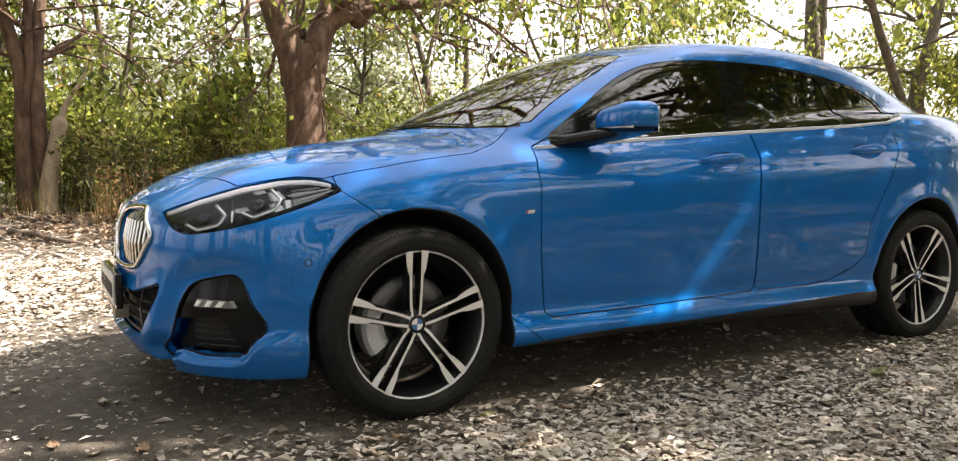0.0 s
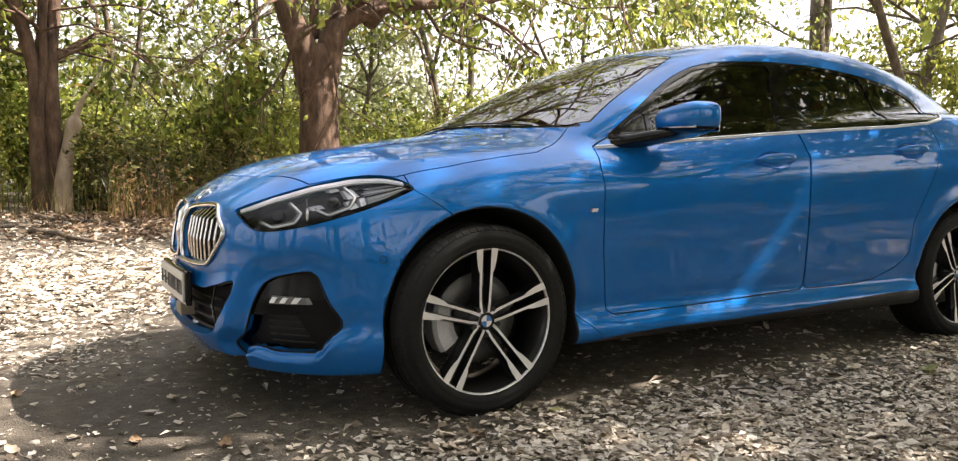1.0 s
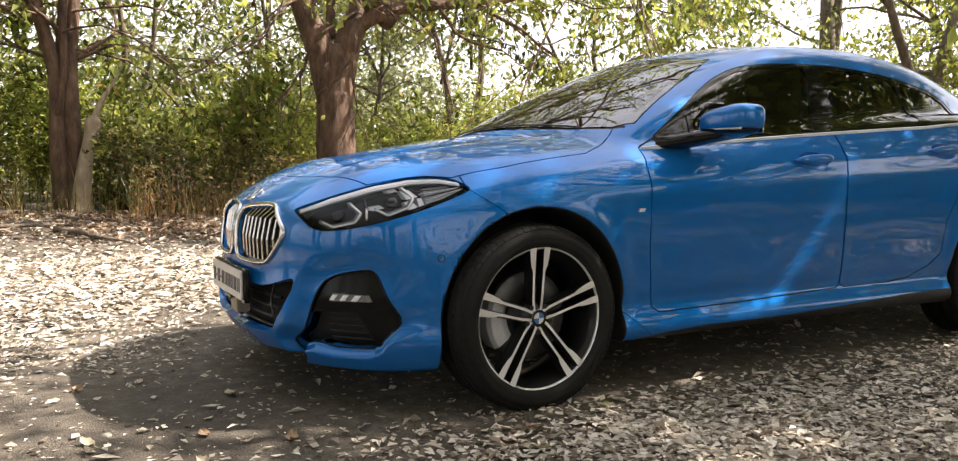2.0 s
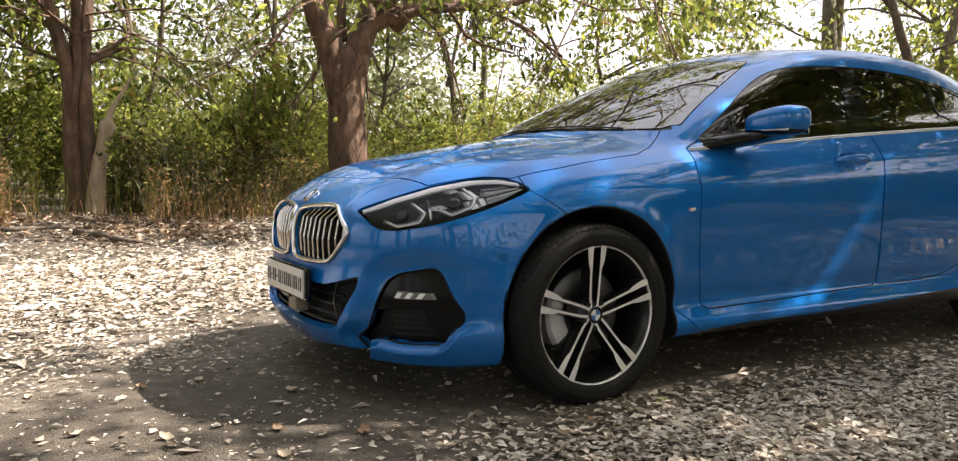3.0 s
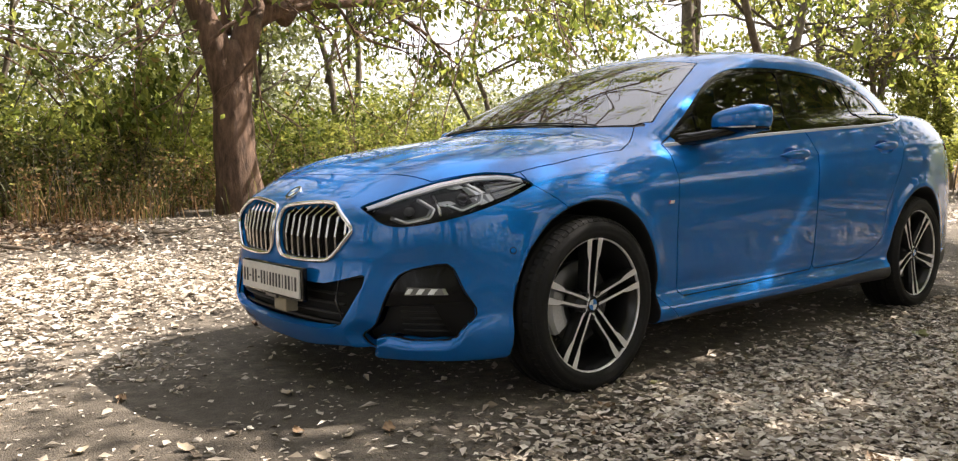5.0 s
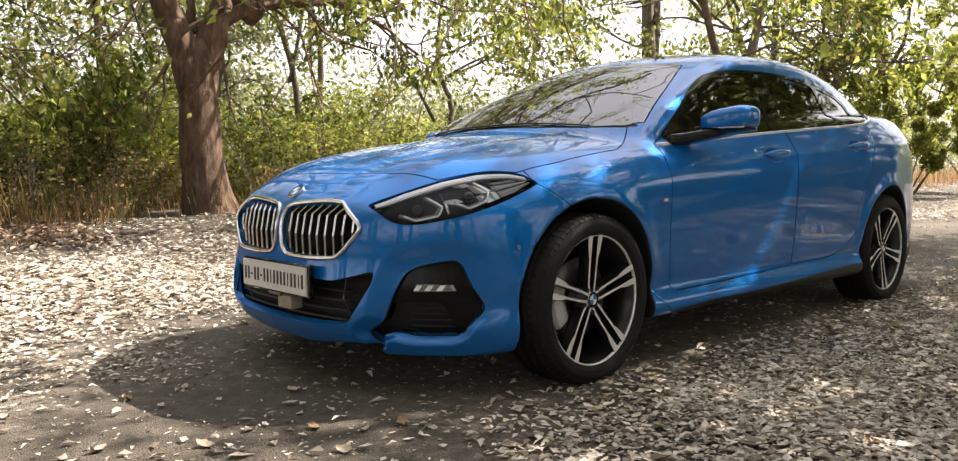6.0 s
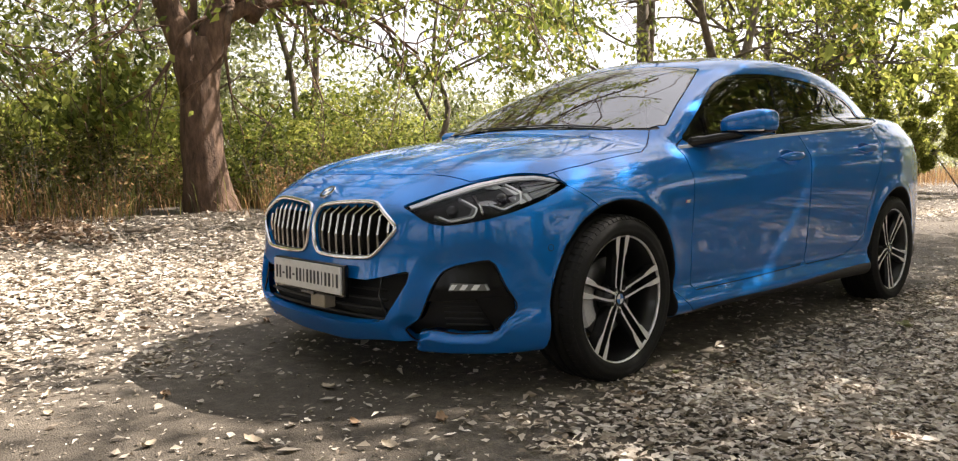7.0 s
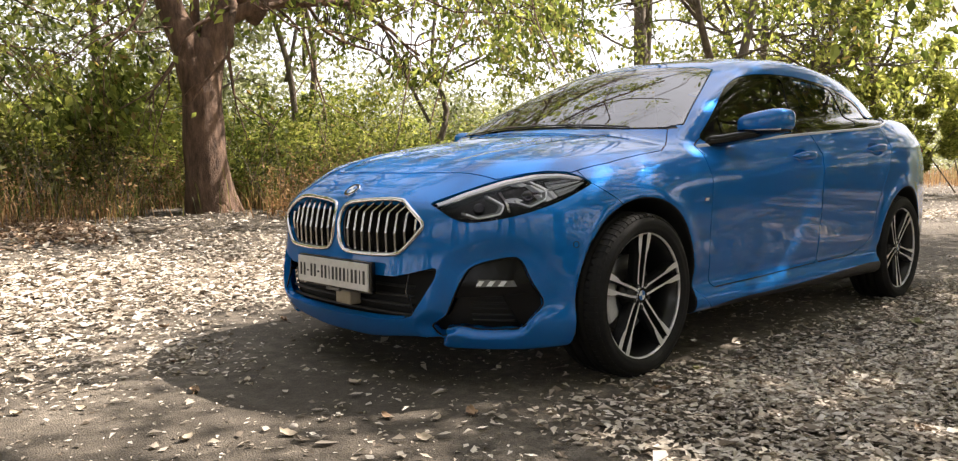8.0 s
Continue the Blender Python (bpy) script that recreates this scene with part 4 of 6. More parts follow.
# door handles: a bowed grip over a scooped cup
for doors, x0, z0 in ((front_doors, 1.334, 0.846), (rear_doors, 2.212, 0.897)):
    for i, door in enumerate(doors):
        flip = i == 1
        L = 0.105
        v, f = [], []
        for k in range(15):
            u = -1 + 2 * k / 14
            x = x0 + u * L
            z = z0 + 0.004 + 0.052 * (u * L)
            out = 0.006 + 0.026 * math.sqrt(max(0, 1 - u * u)) ** 0.6
            h = 0.019 * math.sqrt(max(0.0, 1 - abs(u) ** 3)) + 0.002
            bx, by, bz = on_side(x, z)
            for c in range(12):
                ang = 2 * math.pi * c / 12
                v.append((x, by - out - 0.010 * math.cos(ang), z + h * math.sin(ang)))
        for k in range(14):
            for c in range(12):
                f.append((k * 12 + c, k * 12 + (c + 1) % 12, k * 12 + 12 + (c + 1) % 12, k * 12 + 12 + c))
        f += [tuple(range(12))[::-1], tuple(range(14 * 12, 15 * 12))]
        handle = link_mesh("door_handle", mirrored(v) if flip else v, f, PAINT, door, "blue bow handle")
        cup = sides(cups[0 if doors is front_doors else 1])[i]
        deep = 1 - ((cup[0][:, 0] - x0 - 0.01) / 0.088) ** 2 - ((cup[0][:, 2] - z0 + 0.002) / 0.036) ** 2
        hollow = cup[0] - cup[1] * (0.024 * np.clip(deep, 0, 1) ** 0.6)[:, None]
        panel("handle_cup", (hollow, cup[1], cup[2]), PAINT, door, "recessed handle cup", 0).data.normals_split_custom_set_from_vertices(bowl_normals(hollow, cup[2], cup[1]))

# door mirrors
for flip in (False, True):
    mirror = empty("door_mirror", (0, 0, 0), "", "")
    mirror.parent = car
    mirror.location = (0.03, 0, -0.035) if flip else (0, 0, 0)
    s = -1 if flip else 1

    def lump(name, centre, size, mat, label, cutz, keep):
        bm = bmesh.new()
        bmesh.ops.create_uvsphere(bm, u_segments=48, v_segments=28, radius=1)
        for q in bm.verts:
            x, y, z = q.co
            r = (abs(x) ** 3.2 + abs(y) ** 3.2 + abs(z) ** 3.2) ** (1 / 3.2)
            x, y, z = x / r, y / r, z / r
            # the front is round and the glass side flat
            x = x if x < 0 else x * 0.55
            taper = 1 - 0.22 * (y + 1) / 2
            zz = z * (taper if z > 0 else 1)
            q.co = (centre[0] + size[0] * x, s * (centre[1] + size[1] * y), centre[2] + size[2] * zz - 0.010 * y)
        geom = bm.verts[:] + bm.edges[:] + bm.faces[:]
        bmesh.ops.bisect_plane(bm, geom=geom, plane_co=(0, 0, cutz), plane_no=(0, 0.0, 1), clear_inner=keep > 0, clear_outer=keep < 0)
        return part(name, bm, mat, mirror, label, True)

    C, S = (0.800, -0.945, 0.985), (0.108, 0.116, 0.060)
    lump("mirror_cap", C, S, PAINT, "blue mirror cap", 0.955, 1)
    lump("mirror_lower", C, (S[0] * 0.985, S[1] * 0.985, S[2] * 0.985), GLOSS_BLACK, "black lower housing", 0.953, -1)
    bar("turn_signal", [(C[0] - 0.098 + 0.03 * abs(u) ** 2, s * (C[1] - 0.01 + 0.085 * u), 0.954) for u in np.linspace(-1, 0.9, 9)], 0.005, LAMP_GREY, mirror, "thin clear turn signal")
    v, f = [], []
    arm = [((0.640, -0.785, 0.905), 0.080, 0.025), ((0.675, -0.83, 0.912), 0.075, 0.025), ((0.72, -0.875, 0.925), 0.070, 0.023), ((0.78, -0.935, 0.938), 0.070, 0.020), ((0.80, -0.985, 0.942), 0.055, 0.012)]
    for (cx, cy, cz), L, h in arm:
        for c in range(16):
            ang = 2 * math.pi * c / 16
            ca, sa = math.cos(ang), math.sin(ang)
            v.append((cx + L * math.copysign(abs(ca) ** 0.8, ca), s * cy, cz + h * math.copysign(abs(sa) ** 0.8, sa)))
    for k in range(len(arm) - 1):
        for c in range(16):
            f.append((k * 16 + c, k * 16 + (c + 1) % 16, k * 16 + 16 + (c + 1) % 16, k * 16 + 16 + c))
    f += [tuple(range(16)), tuple(range(64, 80))[::-1]]
    link_mesh("mirror_arm", v, f, GLOSS_BLACK, mirror, "black mirror foot")
    part("mirror_glass", box_bm((0.006, 0.17, 0.09), (C[0] + 0.055, s * C[1], C[2]), 0.002), CHROME, mirror, "mirror glass")

# wipers lying at the foot of the windscreen
for y0, y1 in ((-0.50, 0.10), (0.02, 0.56)):
    line = []
    for k in range(14):
        y = y0 + (y1 - y0) * k / 13
        x = 0.352 + 0.22 * y * y + 0.008 * math.sin(math.pi * k / 13)
        line.append((x, y, on_top(x, abs(y))[2] + 0.006))
    bar("wiper", line, 0.0036, MATT_BLACK, car, "black wiper blade")

# tail lamps, wrapped round the corners
for flip in (False, True):
    lamp_pts = [(3.12, 0.93), (3.36, 0.955), (3.50, 0.95), (3.50, 0.875), (3.36, 0.86), (3.16, 0.89)]
    v = []
    for x, z in lamp_pts:
        p = on_side(x, z, 0.004)
        v.append(p)
    v += [(x, y + 0.03, z) for x, y, z in v]
    v = mirrored(v) if flip else v
    n = len(lamp_pts)
    link_mesh("tail_lamp", v, [tuple(range(n)), tuple(range(2 * n - 1, n - 1, -1))] + [(i, i + n, (i + 1) % n + n, (i + 1) % n) for i in range(n)], RED_LENS, car, "red tail lamp", False)


# ---- wheels: tyre, barrel, five double spokes with machined faces, brake behind ----
def lathe(profile, n, closed=False):
    """Vertices and faces of a profile (radius, y) turned about the y axis."""
    v, f = [], []
    m = len(profile)
    for i in range(n):
        a = 2 * math.pi * i / n
        v += [(r * math.cos(a), y, r * math.sin(a)) for r, y in profile]
    for i in range(n):
        for k in range(m if closed else m - 1):
            j, l = (i + 1) % n, (k + 1) % m
            f.append((i * m + k, i * m + l, j * m + l, j * m + k))
    return v, f


def make_wheel(turn):
    """A wheel about its hub, outer face towards -y."""
    wheel = empty("wheel", (0, 0, 0), "", "")
    wheel.parent = car
    R = TYRE_R
    tread = [(R - 0.020, -0.104), (R - 0.008, -0.096), (R - 0.003, -0.080), (R - 0.001, -0.055), (R - 0.009, -0.053), (R - 0.009, -0.043), (R, -0.041), (R, -0.008), (R - 0.009, -0.006), (R - 0.009, 0.006), (R, 0.008), (R, 0.041), (R - 0.009, 0.043), (R - 0.009, 0.053), (R - 0.001, 0.055), (R - 0.003, 0.080), (R - 0.008, 0.096), (R - 0.020, 0.104)]
    out = [(0.236, -0.094), (0.246, -0.104), (0.254, -0.1105), (0.262, -0.1130), (0.264, -0.1122), (0.272, -0.1150), (0.284, -0.1142), (0.286, -0.1128), (R - 0.026, -0.109)]
    inner = [(r, -y) for r, y in out[::-1]]
    v, f = lathe(out + tread + inner, 96)
    tyre = link_mesh("tyre", v, f, RUBBER, wheel, "black low-profile tyre, dusty")
    # raised blocks on the tyre's shoulder
    v, f = [], []
    for i in range(72):
        a0 = 2 * math.pi * i / 72
        a1 = a0 + 2 * math.pi / 72 * 0.72
        for s in (-1, 1):
            b = len(v)
            for a in (a0, a1):
                for r, y in ((R + 0.001, 0.058), (R - 0.002, 0.080), (R - 0.0065, 0.0965), (R - 0.0165, 0.1045), (R - 0.03, 0.095), (R - 0.02, 0.058)):
                    v.append((r * math.cos(a), s * y, r * math.sin(a)))
            f += [(b + k, b + (k + 1) % 6, b + 6 + (k + 1) % 6, b + 6 + k) for k in range(6)] + [tuple(range(b, b + 6)), tuple(range(b + 11, b + 5, -1))]
    tagged(link_mesh("tread", v, f, RUBBER, tyre, "", False), kind="stuff")
    v, f = lathe([(0.238, -0.088), (0.230, -0.075), (0.218, -0.055), (0.208, 0.0), (0.215, 0.07), (0.236, 0.09)], 80)
    link_mesh("rim_barrel", v, f, ALLOY_DARK, wheel, "dark grey rim barrel")
    v, f = lathe([(0.2405, -0.0985), (0.2455, -0.1005), (0.2470, -0.0985), (0.2440, -0.092), (0.236, -0.088), (0.2345, -0.094)], 96, True)
    link_mesh("rim_lip", v, f, ALLOY, wheel, "bright machined rim lip")
    v, f = lathe([(0.0, -0.070), (0.034, -0.071), (0.046, -0.064), (0.056, -0.050), (0.066, -0.03), (0.0, -0.03)], 40)
    link_mesh("hub", v, f, ALLOY_DARK, wheel, "dark grey hub")
    cap = badge("centre_cap", (0, -0.080, 0), (0, -1, 0), 0.030, wheel, 0.004)
    for k in range(5):
        a = 2 * math.pi * (k + 0.5) / 5 + turn
        bm = bmesh.new()
        bmesh.ops.create_cone(bm, cap_ends=True, segments=6, radius1=0.010, radius2=0.009, depth=0.02, matrix=pose(0.047 * math.cos(a), -0.073, 0.047 * math.sin(a), 90))
        part("wheel_bolt", bm, ALLOY_DARK, wheel)
    # stations along a spoke: radius, dish, body's inner and outer edge, face's inner and outer edge
    st = [(0.024, -0.076, 0.006, 0.025, 0.0080, 0.0180), (0.060, -0.078, 0.0105, 0.027, 0.0125, 0.0215), (0.110, -0.083, 0.0125, 0.029, 0.0145, 0.0228), (0.158, -0.089, 0.0135, 0.031, 0.0155, 0.0245), (0.176, -0.0915, 0.0135, 0.035, 0.0155, 0.0315), (0.200, -0.094, 0.0135, 0.039, 0.0155, 0.0360), (0.225, -0.0975, 0.0135, 0.041, 0.0155, 0.0390), (0.2425, -0.0995, 0.0135, 0.043, 0.0155, 0.0410)]
    for k in range(5):
        a = 2 * math.pi * k / 5 + turn
        ca, sa = math.cos(a), math.sin(a)
        put = lambda r, u, y: (r * ca - u * sa, y, r * sa + u * ca)
        for s in (-1, 1):
            v, f = [], []
            for r, y, b0, b1, c0, c1 in st:
                v += [put(r, s * b0, y + 0.040), put(r, s * b0, y + 0.010), put(r, s * c0, y + 0.0012), put(r, s * c1, y + 0.0012), put(r, s * b1, y + 0.018), put(r, s * b1, y + 0.045)]
            n = len(st)
            for i in range(n - 1):
                for c in range(6):
                    f.append((i * 6 + c, i * 6 + (c + 1) % 6, i * 6 + 6 + (c + 1) % 6, i * 6 + 6 + c))
            f += [tuple(range(6)), tuple(range(6 * n - 1, 6 * n - 7, -1))]
            spoke = link_mesh("spoke", v, f, ALLOY_DARK, wheel, "grey spoke with a bright machined face", False)
            v, f = [], []
            for r, y, b0, b1, c0, c1 in st:
                v += [put(r, s * c0, y), put(r, s * c1, y), put(r, s * c1, y + 0.002), put(r, s * c0, y + 0.002)]
            for i in range(n - 1):
                for c in range(4):
                    f.append((i * 4 + c, i * 4 + (c + 1) % 4, i * 4 + 4 + (c + 1) % 4, i * 4 + 4 + c))
            f += [(0, 1, 2, 3), (4 * n - 1, 4 * n - 2, 4 * n - 3, 4 * n - 4)]
            link_mesh("spoke_face", v, f, ALLOY, spoke, "bright machined face", False)
        # web between the two arms
        v, f = [], []
        for r, y, b0, b1, c0, c1 in st[:3]:
            v += [put(r, -b0 - 0.002, y + 0.026), put(r, b0 + 0.002, y + 0.026), put(r, b0 + 0.002, y + 0.04), put(r, -b0 - 0.002, y + 0.04)]
        for i in range(2):
            for c in range(4):
                f.append((i * 4 + c, i * 4 + (c + 1) % 4, i * 4 + 4 + (c + 1) % 4, i * 4 + 4 + c))
        link_mesh("spoke_web", v, f, ALLOY_DARK, wheel, "", False)
    v, f = lathe([(0.055, -0.012), (0.150, -0.012), (0.152, -0.008), (0.152, 0.012), (0.055, 0.012)], 64, True)
    link_mesh("brake_disc", v, f, STEEL, wheel, "steel brake disc")
    v, f = [], []
    for i in range(13):
        a = math.radians(155 + 62 * i / 12)
        for r, y in ((0.095, -0.030), (0.118, -0.040), (0.158, -0.038), (0.170, -0.025), (0.170, 0.04), (0.095, 0.04)):
            v.append((r * math.cos(a), y, r * math.sin(a)))
    for i in range(12):
        for c in range(6):
            f.append((i * 6 + c, i * 6 + (c + 1) % 6, i * 6 + 6 + (c + 1) % 6, i * 6 + 6 + c))
    f += [tuple(range(6)), tuple(range(77, 71, -1))]
    link_mesh("brake_caliper", v, f, CALIPER, wheel, "grey brake caliper", False)
    return wheel


WHEEL_Y = 0.778
front_wheel = make_wheel(radians(91.5))
rear_wheel = make_wheel(radians(-88.5))
far_front = copy_thing(front_wheel, pose(0, WHEEL_Y, HUB_Z, 0, 0, 180))
far_rear = copy_thing(rear_wheel, pose(BASE, WHEEL_Y, HUB_Z, 0, 0, 180))
front_wheel.matrix_basis = pose(0, -WHEEL_Y, HUB_Z, 0, 0, 0)
rear_wheel.matrix_basis = pose(BASE, -WHEEL_Y, HUB_Z, 0, 0, 0)


# ---- cabin ----
def cushion(name, size, at, tilt, mat, parent, label=""):
    return part(name, box_bm(size, at, min(size) * 0.3, Euler((0, radians(tilt), 0)).to_matrix(), 3), mat, parent, label, True)


part("cabin_floor", box_bm((2.3, 1.36, 0.03), (1.55, 0, 0.30), 0.01), LEATHER, car, "dark cabin floor")
part("dashboard", box_bm((0.52, 1.36, 0.24), (0.72, 0, 0.80), 0.07, None, 4), MATT_BLACK, car, "black dashboard", True)
part("bulkhead", box_bm((0.04, 1.30, 0.62), (0.50, 0, 0.58), 0.01), SHADOW_BLACK, car)
part("rear_shelf", box_bm((0.55, 1.20, 0.03), (2.85, 0, 0.98), 0.01), LEATHER, car, "dark rear shelf")
for s in (-1, 1):
    part("door_lining", box_bm((2.0, 0.03, 0.58), (1.55, s * 0.735, 0.60), 0.012, Euler((radians(-2 * s), radians(-3), 0)).to_matrix()), LEATHER, car, "black door lining")
    seat = empty("front_seat", (0, 0, 0), "", "")
    seat.parent = car
    cushion("seat_cushion", (0.52, 0.50, 0.16), (1.25, s * 0.37, 0.50), 6, LEATHER, seat)
    cushion("seat_back", (0.15, 0.50, 0.62), (1.56, s * 0.37, 0.82), -17, BEIGE, seat)
    cushion("headrest", (0.10, 0.27, 0.19), (1.66, s * 0.37, 1.17), -12, BEIGE, seat)
    cushion("rear_headrest", (0.10, 0.26, 0.16), (2.50, s * 0.36, 1.06), -14, LEATHER, car, "black rear headrest")
cushion("rear_bench", (0.50, 1.24, 0.16), (2.12, 0, 0.50), 6, LEATHER, car, "black rear bench")
cushion("rear_backrest", (0.15, 1.24, 0.58), (2.42, 0, 0.78), -22, LEATHER, car, "black rear backrest")
ringv = []
for i in range(36):
    a = 2 * math.pi * i / 36
    ringv.append((0.185 * math.cos(a), 0.185 * math.sin(a), 0))
m = pose(1.02, 0.37, 0.84, 0, -68, 0)
bar("steering_wheel", [tuple(m @ Vector(p)) for p in ringv], 0.016, LEATHER, car, "black steering wheel", True)
part("rear_view_mirror", box_bm((0.03, 0.22, 0.07), (0.98, 0, 1.20), 0.012), GLOSS_BLACK, car, "black rear-view mirror", True)


# ---- ground: one sheet of dusty earth out to the horizon, a low bank of leaves along the verge ----
rng = np.random.default_rng(7)


def fbm(x, y, scale, seed=0.0):
    out = np.zeros(np.broadcast(x, y).shape)
    for k, (px, py, q) in enumerate(((1.0, 0.35, 1.0), (-0.6, 1.1, 1.7), (1.9, -1.3, 2.9), (2.7, 2.2, 4.3), (-4.1, 3.3, 6.1))):
        out = out + np.sin((x * px + y * py) * scale * 1.3 + seed + k * 2.1 + 1.7 * np.sin((y * px - x * py) * scale * 0.7 + k)) / (k + 1.5)
    return out * 0.5


def ground_z(x, y):
    bank = (0.20 + 0.12 * step(-x, -0.4, 1.2)) * step(y, 4.8, 7.2) + 0.10 * step(y, 7, 14)
    bank = bank * (0.8 + 0.3 * fbm(x, y, 0.5, 3.0))
    rough = 0.012 * fbm(x, y, 2.1) + 0.006 * fbm(x, y, 7.0, 1.0)
    calm = step(np.hypot(np.maximum(np.abs(x - 1.35) - 1.9, 0), y), 0.9, 1.6)
    return bank + rough * calm * step(80 - np.hypot(x, y), 0, 60)


u = np.linspace(-1, 1, 301)
axis = 12.0 * u + 900.0 * u**7 * np.abs(u) ** 2
gx, gy = np.meshgrid(axis + 2.0, axis + 2.0, indexing="ij")
gv = np.stack([gx, gy, ground_z(gx, gy)], -1).reshape(-1, 3)
i = np.arange(300)[:, None] * 301 + np.arange(300)[None, :]
i = i.ravel()
ground = fast_mesh("ground", gv, np.stack([i, i + 301, i + 302, i + 1], 1), EARTH, None, "", True)
tagged(ground, "dusty earth track strewn with dry leaves", "ground", kind="structure")


def leaf_cloud(name, centres, size, mat, parent=None, label="", flat=0.0, width=0.42, fold=0.25, vary=0.35, aim=None, kind=""):
    """Many small leaves, each a folded blade of its own; flat lays them down."""
    n = len(centres)
    d = rng.normal(size=(n, 3))
    if aim is not None:
        d = d * 0.6 + aim
    d[:, 2] *= 1 - flat
    d /= np.linalg.norm(d, axis=1)[:, None] + 1e-9
    up = rng.normal(size=(n, 3)) * (1 - 0.75 * flat)
    up[:, 2] += 1.2 * flat + 0.5
    side = np.cross(d, up)
    side /= np.linalg.norm(side, axis=1)[:, None] + 1e-9
    nrm = np.cross(side, d)
    L = (size * (1 + vary * rng.uniform(-1, 1, n)))[:, None]
    w = L * width * (1 + 0.3 * rng.uniform(-1, 1, (n, 1)))
    curl = L * fold * rng.uniform(-0.3, 1.0, (n, 1))
    c = np.asarray(centres)
    base, tip = c - d * L * 0.5, c + d * L * 0.5 - nrm * curl * 0.5
    mid = c + nrm * 0.0
    left, right = mid - side * w * 0.5 + nrm * curl * 0.7 - d * L * 0.08, mid + side * w * 0.5 + nrm * curl * 0.7 - d * L * 0.08
    v = np.stack([base, right, tip, left], 1).reshape(-1, 3)
    k = np.arange(n)[:, None] * 4
    t = np.concatenate([k + np.array([0, 1, 2]), k + np.array([0, 2, 3])], 1).reshape(-1, 3)
    ob = fast_mesh(name, v, t, mat, parent, label, False)
    return tagged(ob, label, "", "", kind)


# fallen leaves: thick beyond the car, thinner on the track in front of it
def litter(n, x0, x1, y0, y1, dense):
    p = np.stack([rng.uniform(x0, x1, n), rng.uniform(y0, y1, n)], 1)
    p = p[rng.uniform(size=n) < dense(p[:, 0], p[:, 1])]
    return p


def cover(x, y):
    far = np.maximum(step(y, 0.9, 2.2), 0.95 * step(y, 0.0, 0.8) * step(-x, 0.7, 1.3))
    near = 1.0 * step(-y, 0.7, 1.5) * step(x, -1.4, 0.6)
    track = 0.055 + 0.05 * fbm(x, y, 1.5)
    under = (np.abs(y) < 0.85) & (x > -0.6) & (x < 3.5)
    patch = np.clip(0.78 + 0.5 * fbm(x, y, 1.1, 5.0), 0.25, 1)
    return np.where(under, 0.04, np.clip(np.maximum(np.maximum(far, near) * patch, track), 0, 1))


p = np.concatenate([litter(120000, -7, 14, -3.4, 7.4, cover), litter(130000, -3.5, 5.5, -3.2, 4.5, cover), litter(105000, -0.8, 5.5, -3.0, -0.8, cover), litter(16000, 8, 40, -2, 9, cover)])
z = ground_z(p[:, 0], p[:, 1]) + 0.004 + np.abs(rng.normal(0, 0.012, len(p))) * (0.4 + step(p[:, 1], 1.5, 5))
size = np.where(rng.uniform(size=len(p)) < np.where(p[:, 1] < 0.8, 0.035, 0.10), 0.056, 0.029) * (1 + 0.55 * step(p[:, 1], 0.8, 2.5)) * (1 + 0.015 * np.clip(p[:, 0] - 8, 0, 40))
leaf_cloud("leaf_litter", np.stack([p[:, 0], p[:, 1], z + 0.004], 1), size, LITTER, None, "pale dry fallen leaves scattered over the earth", 0.90, 0.55, 0.26, 0.55, kind="stuff")
HEAP = leaf_material("brown_fallen_leaves", (0.10, 0.058, 0.034), (0.27, 0.18, 0.115), (0.52, 0.40, 0.29), 0.12, 0.8)
p = litter(16000, -5, 0.4, 5.2, 8.0, lambda x, y: np.clip(0.55 + 0.7 * fbm(x, y, 0.9, 6.0), 0, 1) * step(y, 5.2, 6.4))
z = ground_z(p[:, 0], p[:, 1]) + 0.012 + np.abs(rng.normal(0, 0.03, len(p)))
leaf_cloud("leaf_heap", np.stack([p[:, 0], p[:, 1], z], 1), np.full(len(p), 0.062), HEAP, None, "heaped brown dry leaves along the verge", 0.7, 0.55, 0.3, 0.5, kind="stuff")
p = litter(60000, -4, 5, -3.2, 2.5, lambda x, y: 0.2 + 0.6 * cover(x, y))
z = ground_z(p[:, 0], p[:, 1]) + 0.003
leaf_cloud("leaf_crumbs", np.stack([p[:, 0], p[:, 1], z], 1), np.full(len(p), 0.016), LITTER, None, "small crumbs of dry leaves and twigs", 0.93, 0.5, 0.3, 0.6, kind="stuff")


